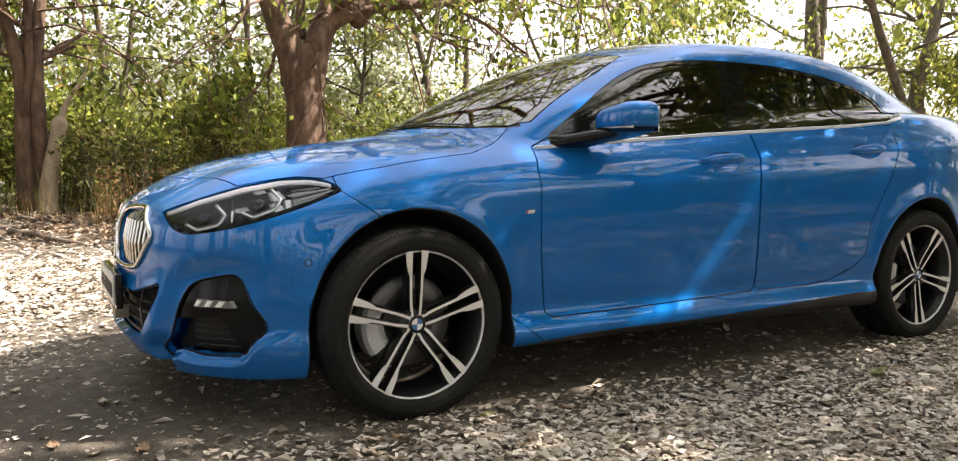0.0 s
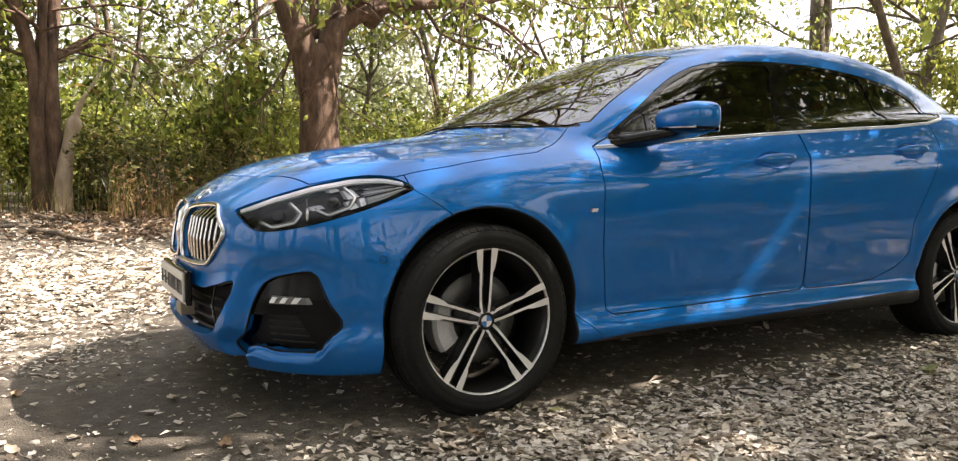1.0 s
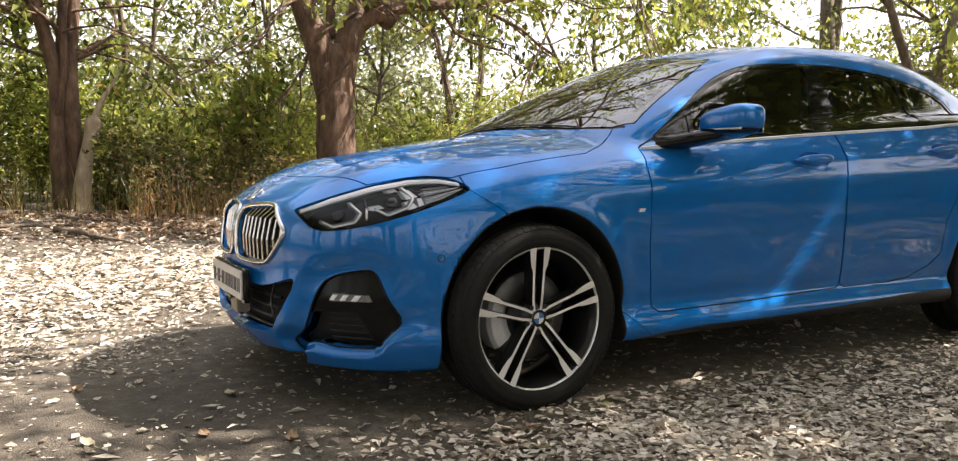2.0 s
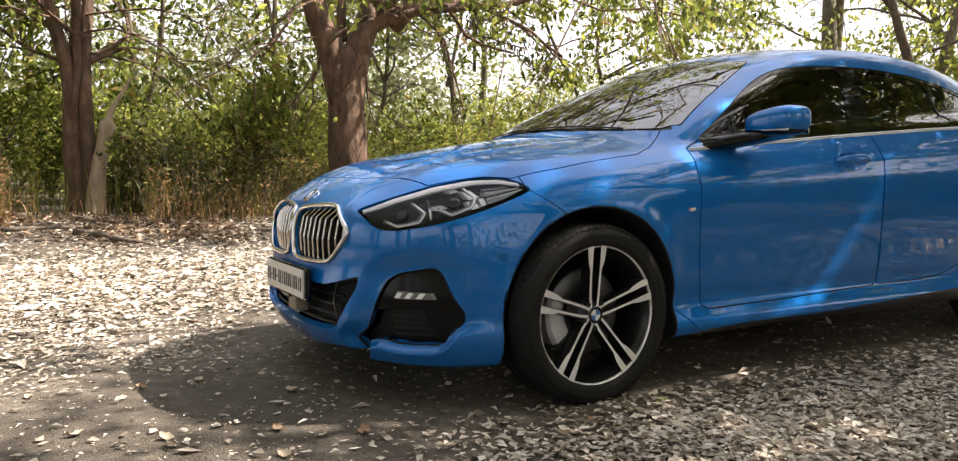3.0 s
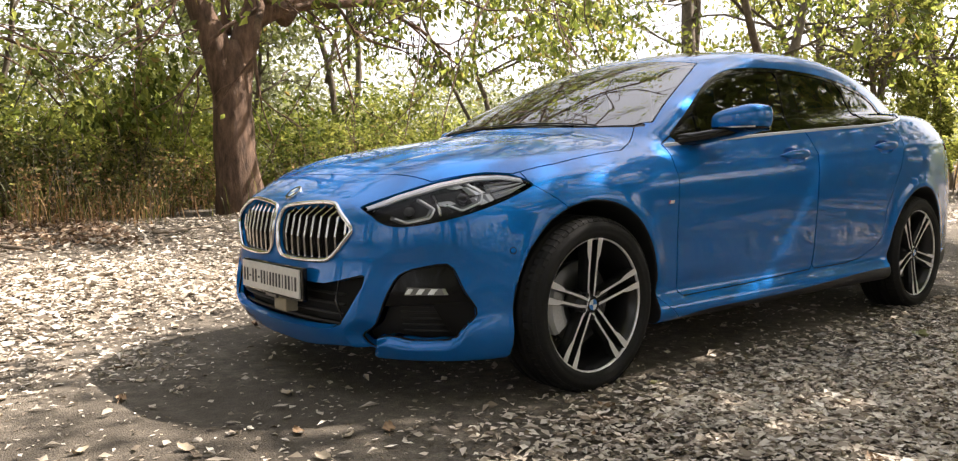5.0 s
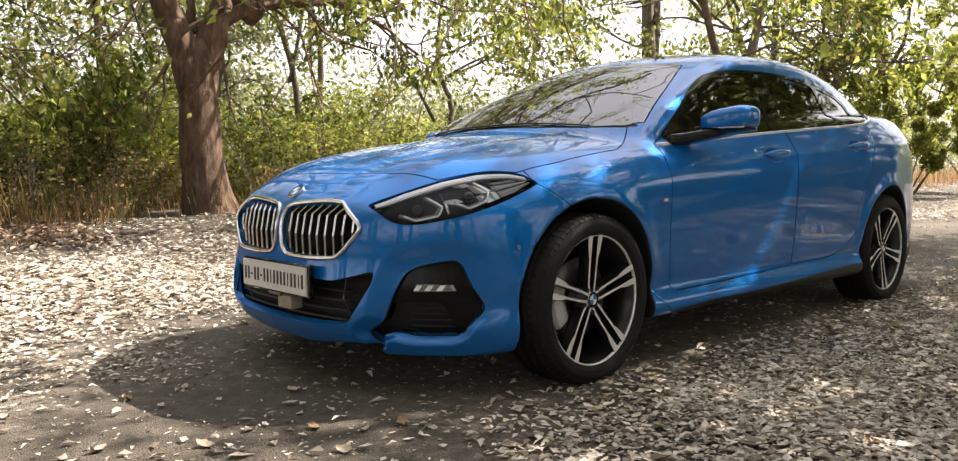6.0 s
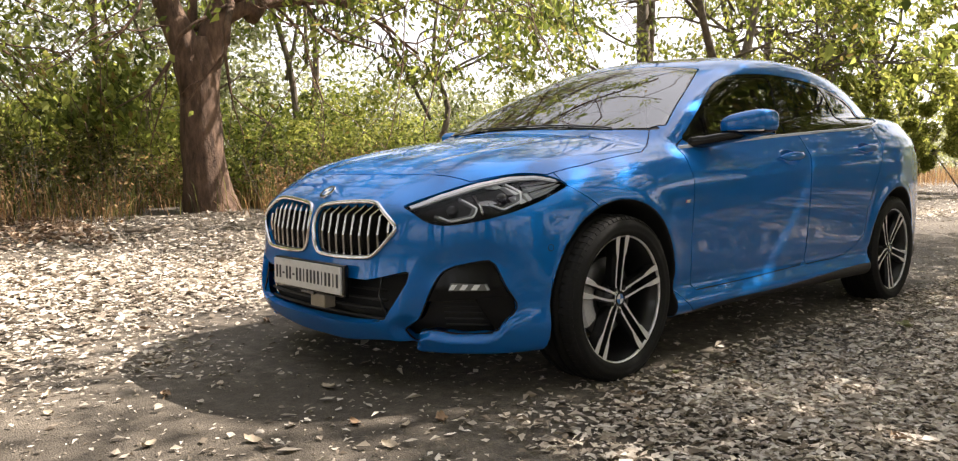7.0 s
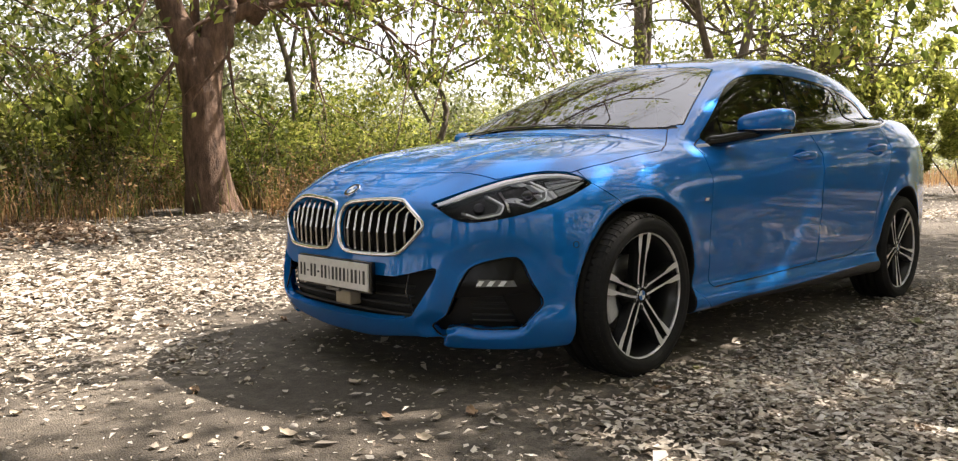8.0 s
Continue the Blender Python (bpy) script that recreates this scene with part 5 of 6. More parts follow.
# ---- trees and undergrowth ----
def grow(start, aim, length, radius, depth, tubes, tips, rnd, droop=0.0, spread=0.7, kids=(2, 3)):
    """A limb that wanders, thins and forks; tubes gather the wood, tips the twig ends."""
    steps = 5 if depth > 1 else 4
    pts, rad = [Vector(start)], [radius]
    d = Vector(aim).normalized()
    for k in range(steps):
        d = (d + Vector((rnd.gauss(0, 0.22), rnd.gauss(0, 0.22), rnd.gauss(0, 0.2) - droop * (1.5 if depth < 2 else 0.5)))).normalized()
        pts.append(pts[-1] + d * length / steps)
        rad.append(radius * (1 - 0.42 * (k + 1) / steps))
    tubes.append((pts, rad))
    if depth == 0:
        tips += [(pts[-1], d), (pts[-2], d), (pts[2], d)]
        return
    for k in range(rnd.randint(*kids)):
        at = rnd.randint(2, steps)
        turn = Vector((rnd.gauss(0, 1), rnd.gauss(0, 1), rnd.gauss(0, 0.7)))
        nd = (d + turn * spread * 0.6).normalized()
        grow(pts[at], nd, length * rnd.uniform(0.55, 0.8), rad[at] * rnd.uniform(0.5, 0.72), depth - 1, tubes, tips, rnd, droop, spread, kids)


def wood(name, tubes, mat, parent, label="", sides=10, knots=0.06):
    v, f = [], []
    for pts, rad in tubes:
        n = sides if rad[0] > 0.06 else (7 if rad[0] > 0.02 else 4)
        a, b = tube(pts, rad, n, rad[0] > 0.03)
        off = len(v)
        if rad[0] > 0.06:
            out = []
            for k, q in enumerate(a):
                c = Vector(pts[k // n])
                w = 1 + knots * 2 * noise.noise(Vector(q) * 2.3) + knots * noise.noise(Vector(q) * 7)
                out.append(tuple(c + (Vector(q) - c) * w))
            a = out
        v += a
        f += [tuple(i + off for i in q) for q in b]
    return link_mesh(name, v, f, mat, parent, label)


def smooth_line(points, radii, n=14):
    """A trunk's line and radii, smoothly resampled."""
    p = np.array(points, float)
    s = np.arange(len(p))
    q = np.linspace(0, len(p) - 1, n)
    cols = [spline(*zip(s, p[:, k]))(q) for k in range(3)] if len(p) > 2 else [np.interp(q, s, p[:, k]) for k in range(3)]
    return [Vector(t) for t in zip(*cols)], [float(r) for r in np.interp(q, s, radii)]


# shafts cut through the crowns so that the sun reaches chosen spots on the car's flank and the two near trunks: x, y,
# z, radius
SHAFTS = [(0.37, -0.9, 0.63, 0.020), (1.42, -0.9, 0.56, 0.030), (1.27, -0.9, 0.47, 0.016), (1.62, -0.9, 0.84, 0.020), (0.95, -0.9, 0.27, 0.025), (2.4, -0.9, 0.86, 0.020),
          (-0.79, 8.95, 0.75, 0.16), (-0.75, 8.95, 1.25, 0.18), (2.65, 7.7, 0.45, 0.20), (2.62, 7.7, 1.0, 0.14), (2.4, 7.7, 1.6, 0.08)]


def shaded(p):
    """Drops the leaves within the shafts, and most that would shade the ground before the car's nose."""
    gx, gy = p[:, 0] - p[:, 2] * SUN.x / SUN.z, p[:, 1] - p[:, 2] * SUN.y / SUN.z
    keep = (rng.uniform(size=len(p)) < 0.25) | (gx > -0.5) | (gx < -4.5) | (gy < -0.05)
    ray = np.array(SUN)
    for x, y, z, r in SHAFTS:
        d = p - np.array([x, y, z])
        keep &= np.linalg.norm(d - (d @ ray)[:, None] * ray, axis=1) > r + 0.03
    return keep


def tree(name, at, stems, mat_wood, mat_leaf, label, rnd_seed, leaf=0.10, per_tip=16, blob=0.22, extra=(), limbs=3, limb_len=2.0, depth=2, droop=0.05, spread=0.75, group="", low=0.0, thin=None, gather=0.0, lush=1.0, cap=0.065):
    """stems: (points, radii, whether limbs spring from it) about the tree's foot."""
    rnd = random.Random(rnd_seed)
    ob = empty(name, at, label, "tree", group)
    tubes, tips = [], []
    for points, radii, sprout in stems:
        pts, rad = smooth_line(points, radii)
        tubes.append((pts, rad))
        if sprout:
            for k in range(limbs):
                i = rnd.randint(len(pts) // 2, len(pts) - 1) if k else len(pts) - 1
                a = rnd.uniform(0, 2 * math.pi)
                aim = (math.cos(a), math.sin(a), rnd.uniform(0.1, 0.9))
                grow(pts[i], aim, limb_len * rnd.uniform(0.7, 1.2), min(rad[i] * 0.6, cap), depth, tubes, tips, rnd, droop, spread)
    for start, aim, length, radius in extra:
        grow(start, aim, length, radius, depth, tubes, tips, rnd, droop * 2, spread)
    wood("trunk", tubes, mat_wood, ob, "bark-covered trunk and limbs")
    if tips and per_tip:
        many = [round(per_tip * (lush if t[0].z > 5.0 else 1)) for t in tips]
        c = np.repeat(np.array([tuple(t[0]) for t in tips]), many, 0)
        aim = np.repeat(np.array([tuple(t[1]) for t in tips]), many, 0)
        c = c + rng.normal(0, blob, c.shape) - np.array([0, 0, 0.06])
        # the lower stem stands clear of leaves
        clear = (c[:, 2] > low) | (np.hypot(c[:, 0], c[:, 1]) > 0.95) & (c[:, 2] > low - 0.8)
        if thin is not None:  # leaves at or below this y are thinned, to light the near ground
            clear &= (c[:, 1] + at[1] > thin) | (rng.uniform(size=len(c)) < 0.2)
        w = c + np.array(at)
        clear &= shaded(w)
        # leaves gather in sprays with open sky between
        clear &= rng.uniform(size=len(c)) < gather * step(fbm(w[:, 0] + 0.6 * w[:, 1], 1.25 * w[:, 2], 0.9, rnd_seed), -0.25, 0.15) + 1 - gather
        c, aim = c[clear], aim[clear]
        leaf_cloud("crown", c, np.full(len(c), leaf), mat_leaf, ob, "loose leafy crown", 0.15, 0.48, 0.25, 0.4, aim * 0.5 + np.array([0, 0, -0.5]))
    return ob


# the broad forked tree beyond the hood
tree("forked_tree", (2.47, 8.0, 0.15), [
    ([(0.06, 0, -0.15), (0.02, 0, 0.12), (-0.05, 0, 0.5), (-0.08, 0, 1.0), (-0.10, 0, 1.5), (-0.11, 0, 2.0), (-0.12, 0, 2.4)], [0.46, 0.38, 0.31, 0.275, 0.262, 0.25, 0.16], False),
    ([(-0.20, -0.04, 1.6), (-0.25, 0, 1.95), (-0.31, 0, 2.3), (-0.43, 0.05, 2.65), (-0.55, 0.1, 3.1), (-0.66, 0.1, 3.8), (-0.9, 0.2, 4.9), (-1.0, 0.2, 6.8)], [0.16, 0.19, 0.20, 0.185, 0.165, 0.14, 0.11, 0.07], True),
    ([(0.0, -0.05, 1.5), (0.01, 0, 1.9), (0.05, 0, 2.25), (0.15, 0, 2.6), (0.31, 0.02, 3.0), (0.44, 0.1, 3.6), (0.55, 0.2, 4.7), (0.9, 0.3, 7.2)], [0.15, 0.18, 0.19, 0.19, 0.175, 0.15, 0.12, 0.07], True),
    ([(0.16, 0, 2.65), (0.50, -0.1, 2.88), (0.92, -0.15, 3.02), (1.35, -0.2, 3.06), (1.9, -0.25, 3.13), (2.5, -0.3, 3.22), (3.2, -0.3, 3.5)], [0.14, 0.135, 0.11, 0.075, 0.06, 0.045, 0.03], True),
    ([(0.62, -0.1, 2.75), (0.95, 0.05, 3.2), (1.35, 0.2, 4.2), (2.0, 0.3, 6.2)], [0.13, 0.12, 0.09, 0.04], True),
    ([(-0.12, 0.1, 2.5), (-0.10, 0.15, 3.0), (-0.03, 0.2, 3.8)], [0.08, 0.06, 0.04], False),
], BARK, LEAF, "broad forked tree with reddish-brown bark beside the track", 3, 0.125, 13, 0.13, low=2.75, gather=0.9, lush=2.2,
    extra=(((-0.5, 0.0, 3.0), (-1.0, -0.5, 0.05), 1.8, 0.022), ((-0.55, 0, 3.3), (-0.5, -1, 0.0), 1.8, 0.022), ((0.9, -0.1, 3.0), (0.4, -0.8, 0.0), 1.7, 0.022), ((1.9, -0.2, 3.15), (0.8, -0.5, -0.1), 1.6, 0.035), ((-0.3, 0, 2.5), (-0.9, -0.7, 0.0), 1.2, 0.014), ((1.4, -0.2, 3.1), (0.3, -0.2, -0.4), 1.3, 0.03), ((-0.8, 0.2, 4.4), (-1, -0.6, 0.3), 2.6, 0.06), ((-0.9, 0.2, 5.2), (0.1, -1, 0.35), 2.8, 0.06), ((0.55, 0.2, 4.6), (0.4, -1, 0.3), 2.8, 0.06), ((0.6, 0.2, 5.2), (1, -0.3, 0.3), 2.8, 0.06), ((1.4, 0.2, 4.4), (1, -0.6, 0.25), 2.8, 0.06), ((1.9, 0.3, 5.9), (1, 0.1, 0.3), 2.6, 0.05), ((0.8, 0.3, 6.6), (0.2, -0.9, 0.5), 2.6, 0.05), ((-1.0, 0.2, 6.4), (-0.6, -0.7, 0.5), 2.6, 0.05), ((-0.9, 0.2, 5.0), (-1.0, -0.2, 0.5), 2.6, 0.05), ((-0.95, 0.2, 5.6), (-0.8, 0.5, 0.6), 2.6, 0.05), ((0.85, 0.3, 6.9), (0.65, -0.9, 0.35), 3.3, 0.07), ((1.7, 0.3, 5.5), (0.5, -1.0, 0.6), 3.3, 0.07), ((0.7, 0.3, 6.2), (0.3, -1.0, 0.55), 3.2, 0.06), ((0.9, 0.3, 7.0), (1.0, -0.2, 0.35), 4.0, 0.07), ((1.9, 0.3, 6.0), (1.0, -0.5, 0.3), 4.2, 0.07), ((2.0, 0.3, 6.2), (1.0, 0.2, 0.55), 4.0, 0.07), ((1.4, 0.2, 4.6), (1.0, -0.7, 0.6), 4.0, 0.06), ((0.85, 0.3, 6.9), (0.3, -1.0, 0.25), 5.5, 0.08), ((1.7, 0.3, 5.5), (0.55, -1.0, 0.45), 5.5, 0.08), ((0.9, 0.3, 7.0), (0.0, -1.0, 0.3), 5.5, 0.08)), limbs=6, limb_len=2.0, depth=3, droop=0.06)

# the tree with several stems and a broken pale stub
twin = tree("many_stemmed_tree", (-0.99, 9.1, 0.18), [
    ([(-0.08, 0, -0.15), (-0.10, 0, 0.3), (-0.13, 0, 0.9), (-0.12, 0, 1.5), (-0.17, 0, 2.1), (-0.34, 0, 2.8), (-0.45, 0, 3.8)], [0.18, 0.125, 0.105, 0.10, 0.095, 0.08, 0.06], True),
    ([(0.08, 0.0, -0.1), (0.08, 0, 0.4), (0.07, 0, 0.9), (0.05, 0, 1.6), (0.06, 0.05, 2.2), (0.14, 0.1, 2.9), (0.2, 0.2, 4.2)], [0.17, 0.12, 0.105, 0.10, 0.095, 0.08, 0.05], True),
    ([(-0.02, 0.12, 0.1), (-0.02, 0.12, 1.2), (-0.05, 0.1, 2.0), (-0.02, 0.1, 2.6), (0.02, 0.1, 3.4)], [0.12, 0.09, 0.08, 0.07, 0.05], False),
    ([(-0.12, -0.06, 1.3), (-0.03, -0.08, 1.9), (-0.02, -0.05, 2.5), (0.05, 0, 3.3)], [0.05, 0.055, 0.05, 0.04], False),
], BARK, LEAF, "tree with several brown stems among the bushes", 11, 0.13, 38, 0.20, low=1.9, gather=0.4, cap=0.03,
    extra=(((-0.1, 0, 2.4), (0.9, -0.9, 0.2), 2.0, 0.016), ((0.1, 0, 2.7), (1, -0.4, 0.2), 2.1, 0.017), ((-0.2, 0, 2.6), (-1, -0.6, 0.1), 2.0, 0.016), ((0.1, 0, 2.2), (1.0, -0.1, -0.1), 1.7, 0.018)), limbs=5, limb_len=2.0, depth=3, droop=0.07)
wood("broken_stub", [smooth_line([(0.12, -0.14, -0.1), (0.15, -0.15, 0.35), (0.19, -0.16, 0.7), (0.26, -0.17, 1.02), (0.30, -0.17, 1.22), (0.32, -0.17, 1.31)], [0.17, 0.12, 0.095, 0.085, 0.11, 0.045]),
                     smooth_line([(0.31, -0.17, 1.25), (0.41, -0.2, 1.52), (0.57, -0.22, 1.78), (0.66, -0.22, 2.05)], [0.05, 0.034, 0.024, 0.010])], BARK_PALE, twin, "pale broken branch stub")

# trees farther down the verge
FAR_TREES = [
    ("verge_tree", (16.3, 10.3, 0.2), 0.22, 11.0, 21, LEAF_YELLOW), ("verge_tree", (15.2, 7.6, 0.2), 0.18, 6.5, 22, LEAF),
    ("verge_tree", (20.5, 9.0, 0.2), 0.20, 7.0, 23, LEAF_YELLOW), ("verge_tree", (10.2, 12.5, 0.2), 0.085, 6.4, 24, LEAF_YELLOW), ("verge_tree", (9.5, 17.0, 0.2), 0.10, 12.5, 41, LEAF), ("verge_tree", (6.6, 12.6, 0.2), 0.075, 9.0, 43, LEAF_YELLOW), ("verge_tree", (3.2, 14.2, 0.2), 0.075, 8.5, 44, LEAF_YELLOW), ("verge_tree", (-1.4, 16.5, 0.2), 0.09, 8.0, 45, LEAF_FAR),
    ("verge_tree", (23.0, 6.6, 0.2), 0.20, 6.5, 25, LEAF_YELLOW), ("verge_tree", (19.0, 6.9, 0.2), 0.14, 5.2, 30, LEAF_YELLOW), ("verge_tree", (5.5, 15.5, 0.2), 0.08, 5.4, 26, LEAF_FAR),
    ("verge_tree", (-2.8, 12.5, 0.2), 0.22, 6.5, 27, LEAF), ("verge_tree", (0.6, 14.5, 0.2), 0.10, 6.0, 28, LEAF),
    ("verge_tree", (-5.2, 8.8, 0.2), 0.22, 6.0, 29, LEAF),
]
for name, at, r, h, seed, mat in FAR_TREES:
    rnd = random.Random(seed)
    lx, ly = rnd.uniform(-0.6, 0.6), rnd.uniform(-0.4, 0.4)
    j = lambda: rnd.gauss(0, 0.16)
    a = [(0, 0, -0.1), (lx * 0.2 + j(), ly * 0.2, h * 0.16), (lx * 0.6 + j(), ly * 0.5, h * 0.33), (lx + j(), ly, h * 0.5), (lx * 1.6 + j(), ly * 1.5, h * 0.78), (lx * 2.0, ly * 2, h)]
    b = [(lx * 0.4, ly * 0.4, h * 0.27), (-lx * 0.9 - 0.3, ly, h * 0.45), (-lx * 2 - 0.7, ly * 1.5, h * 0.68), (-lx * 2.4 - 0.9, ly * 2, h * 0.9)]
    side = tuple(((lx * 0.5, ly * 0.5, z), (math.cos(q), math.sin(q), 0.25), 2.4, 0.035) for z, q in ((2.2, 0.4), (2.7, 2.9), (3.2, 4.6), (3.8, 1.7), (4.3, 3.6))) if at[0] > 12 else ()
    tree(name, at, [(a, [r * 1.35, r, r * 0.85, r * 0.65, r * 0.4, r * 0.2], True), (b, [r * 0.5, r * 0.55, r * 0.4, r * 0.2], True)], BARK_GREY, mat, "slender brown-trunked tree with a thin yellow-green crown", seed, 0.165, 19 if at[0] > 0.7 else 34, 0.19 if at[0] > 0.7 else 0.26, gather=0.92 if at[0] > 0.7 else 0.4, limbs=9, limb_len=h * 0.34, depth=2, droop=0.03, group="trees along the verge", low=h * (0.2 if at[0] > 12 else 0.42), extra=side)

# unseen trees, whose crowns shade the near side of the track
# 36 to 40 are added to screen sky light from the ground
SHADE_TREES = [((4.6, -5.0, 0), 0.28, 31), ((8.8, -4.9, 0), 0.30, 32), ((1.0, -8.5, 0), 0.30, 33), ((-5.0, -8.0, 0), 0.28, 34), ((12.2, -4.2, 0), 0.3, 35), ((-7.5, -2.5, 0), 0.28, 36), ((-8.5, 4.0, 0), 0.26, 37), ((-11, 0.5, 0), 0.28, 38), ((-3.4, -5.4, 0), 0.26, 39), ((0.4, -5.8, 0), 0.26, 40)]
for at, r, seed in SHADE_TREES:
    # limbs over the track, laid to keep sun off the car's flank
    over = tuple(((-0.3, 0.5 + 0.02 * k, 4.5 + 0.28 * k), (-0.6 + 0.24 * k, 1.0, -0.12 + 0.05 * (k % 3)), 2.6 + 0.2 * (k % 3), 0.05) for k in range(9)) if seed == 31 else ()
    rnd = random.Random(seed)
    h = 7.0
    a = [(0, 0, -0.1), (0.1, 0.1, 1.2), (0.0, 0.2, 2.4), (-0.2, 0.3, 3.6), (-0.3, 0.5, 5.2), (-0.3, 0.6, h)]
    b = [(0.0, 0.2, 2.2), (0.7, 0.5, 3.4), (1.3, 0.9, 4.6), (1.6, 1.2, 5.8)]
    c = [(0.0, 0.2, 2.5), (-0.9, 0.6, 3.5), (-1.7, 1.0, 4.6), (-2.2, 1.2, 5.6)]
    shade_tree = tree("shade_tree", at, [(a, [r * 1.3, r, r * 0.9, r * 0.7, r * 0.4, r * 0.2], True), (b, [r * 0.6, r * 0.5, r * 0.4, r * 0.2], True), (c, [r * 0.6, r * 0.5, r * 0.4, r * 0.2], True)], BARK_GREY, LEAF, "unseen leafy tree, placed to shade the track", seed, 0.14, 48 if seed == 31 else 34 if seed == 32 else (14 if seed in (36, 37, 38, 39) else 22), 0.26, limbs=9, limb_len=2.2, depth=2, droop=0.02, group="trees behind the track", thin=None if seed == 35 else -2.9, extra=over)
    if seed == 31:  # a thick spray near the limbs over the track, added to shade the fender
        c = np.array([4.35, -2.1, 5.5]) + rng.normal(0, 1, (200, 3)) * np.array([0.42, 0.26, 0.42])
        c = c[shaded(c)] - np.array(at)
        leaf_cloud("spray", c, np.full(len(c), 0.14), LEAF, shade_tree, "spray of leaves added to shade the front fender", 0.15, 0.48, 0.25, 0.4)


# tall unseen trees on that side and ahead, added to block sky and bright reflections
for k, (x, y, h) in enumerate(((17, -8.5, 6.5), (21, -10, 8), (25.5, -8, 7), (30, -11, 9), (36, -9, 9), (43, -12, 10), (12, -11.5, 8), (5, -13, 8), (-4, -13, 10), (-13, -6, 10), (-14, 0, 11), (-13.5, 6, 10), (-10, 12, 10), (-10, -12, 10))):
    r = 0.32
    a = [(0, 0, -0.1), (0.2, 0, h * 0.2), (0.0, 0.2, h * 0.4), (-0.3, 0.3, h * 0.6), (-0.2, 0.4, h * 0.85), (0, 0.4, h)]
    b = [(0.0, 0.1, h * 0.25), (1.0, 0.3, h * 0.45), (1.8, 0.5, h * 0.7)]
    tree("sky_screen_tree", (x, y, 0), [(a, [r * 1.3, r, r * 0.9, r * 0.7, r * 0.4, r * 0.2], True), (b, [r * 0.6, r * 0.45, r * 0.2], True)], BARK_GREY, LEAF, "unseen tall leafy tree, added to screen the sky", 200 + k, 0.30, 15, 0.42, limbs=9, limb_len=h * 0.32, depth=2, droop=0.02, group="tall trees across the track")


def clumps(n, x0, x1, y0, y1, h0, h1, gaps=0.0, seed=0.0):
    """Bush centres with heights that follow a wandering skyline."""
    x, y = rng.uniform(x0, x1, n), rng.uniform(y0, y1, n)
    top = h0 + (h1 - h0) * np.clip(0.5 + 0.6 * fbm(x, y, 0.55, seed), 0, 1)
    z = top * rng.uniform(0.02, 1.0, n) ** 0.8
    return np.stack([x, y, z + ground_z(x, y)], 1)


def open_view(p):
    """Keeps the feet of the two near trees free of undergrowth on the track's side."""
    out = np.ones(len(p), bool)
    for (ax, ay), (bx, by) in (((2.5, 8.2), (1.4, 6.0)), ((-1.05, 9.3), (-1.15, 7.0))):
        s = np.clip(((p[:, 0] - ax) * (bx - ax) + (p[:, 1] - ay) * (by - ay)) / ((bx - ax) ** 2 + (by - ay) ** 2), 0, 1)
        d = np.hypot(p[:, 0] - ax - s * (bx - ax), p[:, 1] - ay - s * (by - ay))
        out &= d > 0.75
    return out


def thicket(name, n_clumps, per, box, h0, h1, leaf, blob, mat, label, seed=0.0):
    c = clumps(n_clumps, *box, h0, h1, 0.0, seed)
    pts = np.repeat(c, per, 0)
    pts = pts + rng.normal(0, blob, pts.shape) * np.array([1, 1, 0.8])
    pts = pts[(pts[:, 2] > 0.03) & open_view(pts)]
    return tagged(leaf_cloud(name, pts, np.full(len(pts), leaf), mat, None, label, 0.25, 0.45, 0.25, 0.45), label, "bushes", "", "stuff")


def shrub(at, h, r, mat, leaf, n, seed, label, name="shrub"):
    """A bush: thin stems, and leaves gathered on uneven lumps with gaps between."""
    rnd = random.Random(seed)
    ob = empty(name, at, label, "bush", "bushes behind the verge")
    tubes, lumps = [], []
    for k in range(rnd.randint(7, 10)):
        a, q = rnd.uniform(0, 2 * math.pi), r * math.sqrt(rnd.random())
        top = h * rnd.uniform(0.55, 1.0) * (1 - 0.35 * q / r)
        pts, rad = smooth_line([(0.15 * q * math.cos(a), 0.15 * q * math.sin(a), -0.05), (0.5 * q * math.cos(a), 0.5 * q * math.sin(a), top * 0.45), (q * math.cos(a), q * math.sin(a), top)], [0.022, 0.014, 0.006], 6)
        tubes.append((pts, rad))
        for i in (2, 3, 4, 5):
            lumps.append((pts[i] + Vector((rnd.gauss(0, 0.16), rnd.gauss(0, 0.16), rnd.gauss(0, 0.1))), rnd.uniform(0.16, 0.34)))
    for one in tubes:
        wood("stem", [one], BARK_GREY, ob)
    c = np.array([tuple(p) for p, q in lumps])
    s = np.array([q for p, q in lumps])
    pick = rng.integers(0, len(lumps), n)
    d = rng.normal(size=(n, 3))
    d /= np.linalg.norm(d, axis=1)[:, None]
    pts = c[pick] + d * (s[pick] * rng.uniform(0.55, 1.15, n))[:, None]
    pts = pts[pts[:, 2] > 0.03]
    leaf_cloud("foliage", pts, np.full(len(pts), leaf), mat, ob, "small green leaves", 0.3, 0.45, 0.25, 0.45)
    return ob


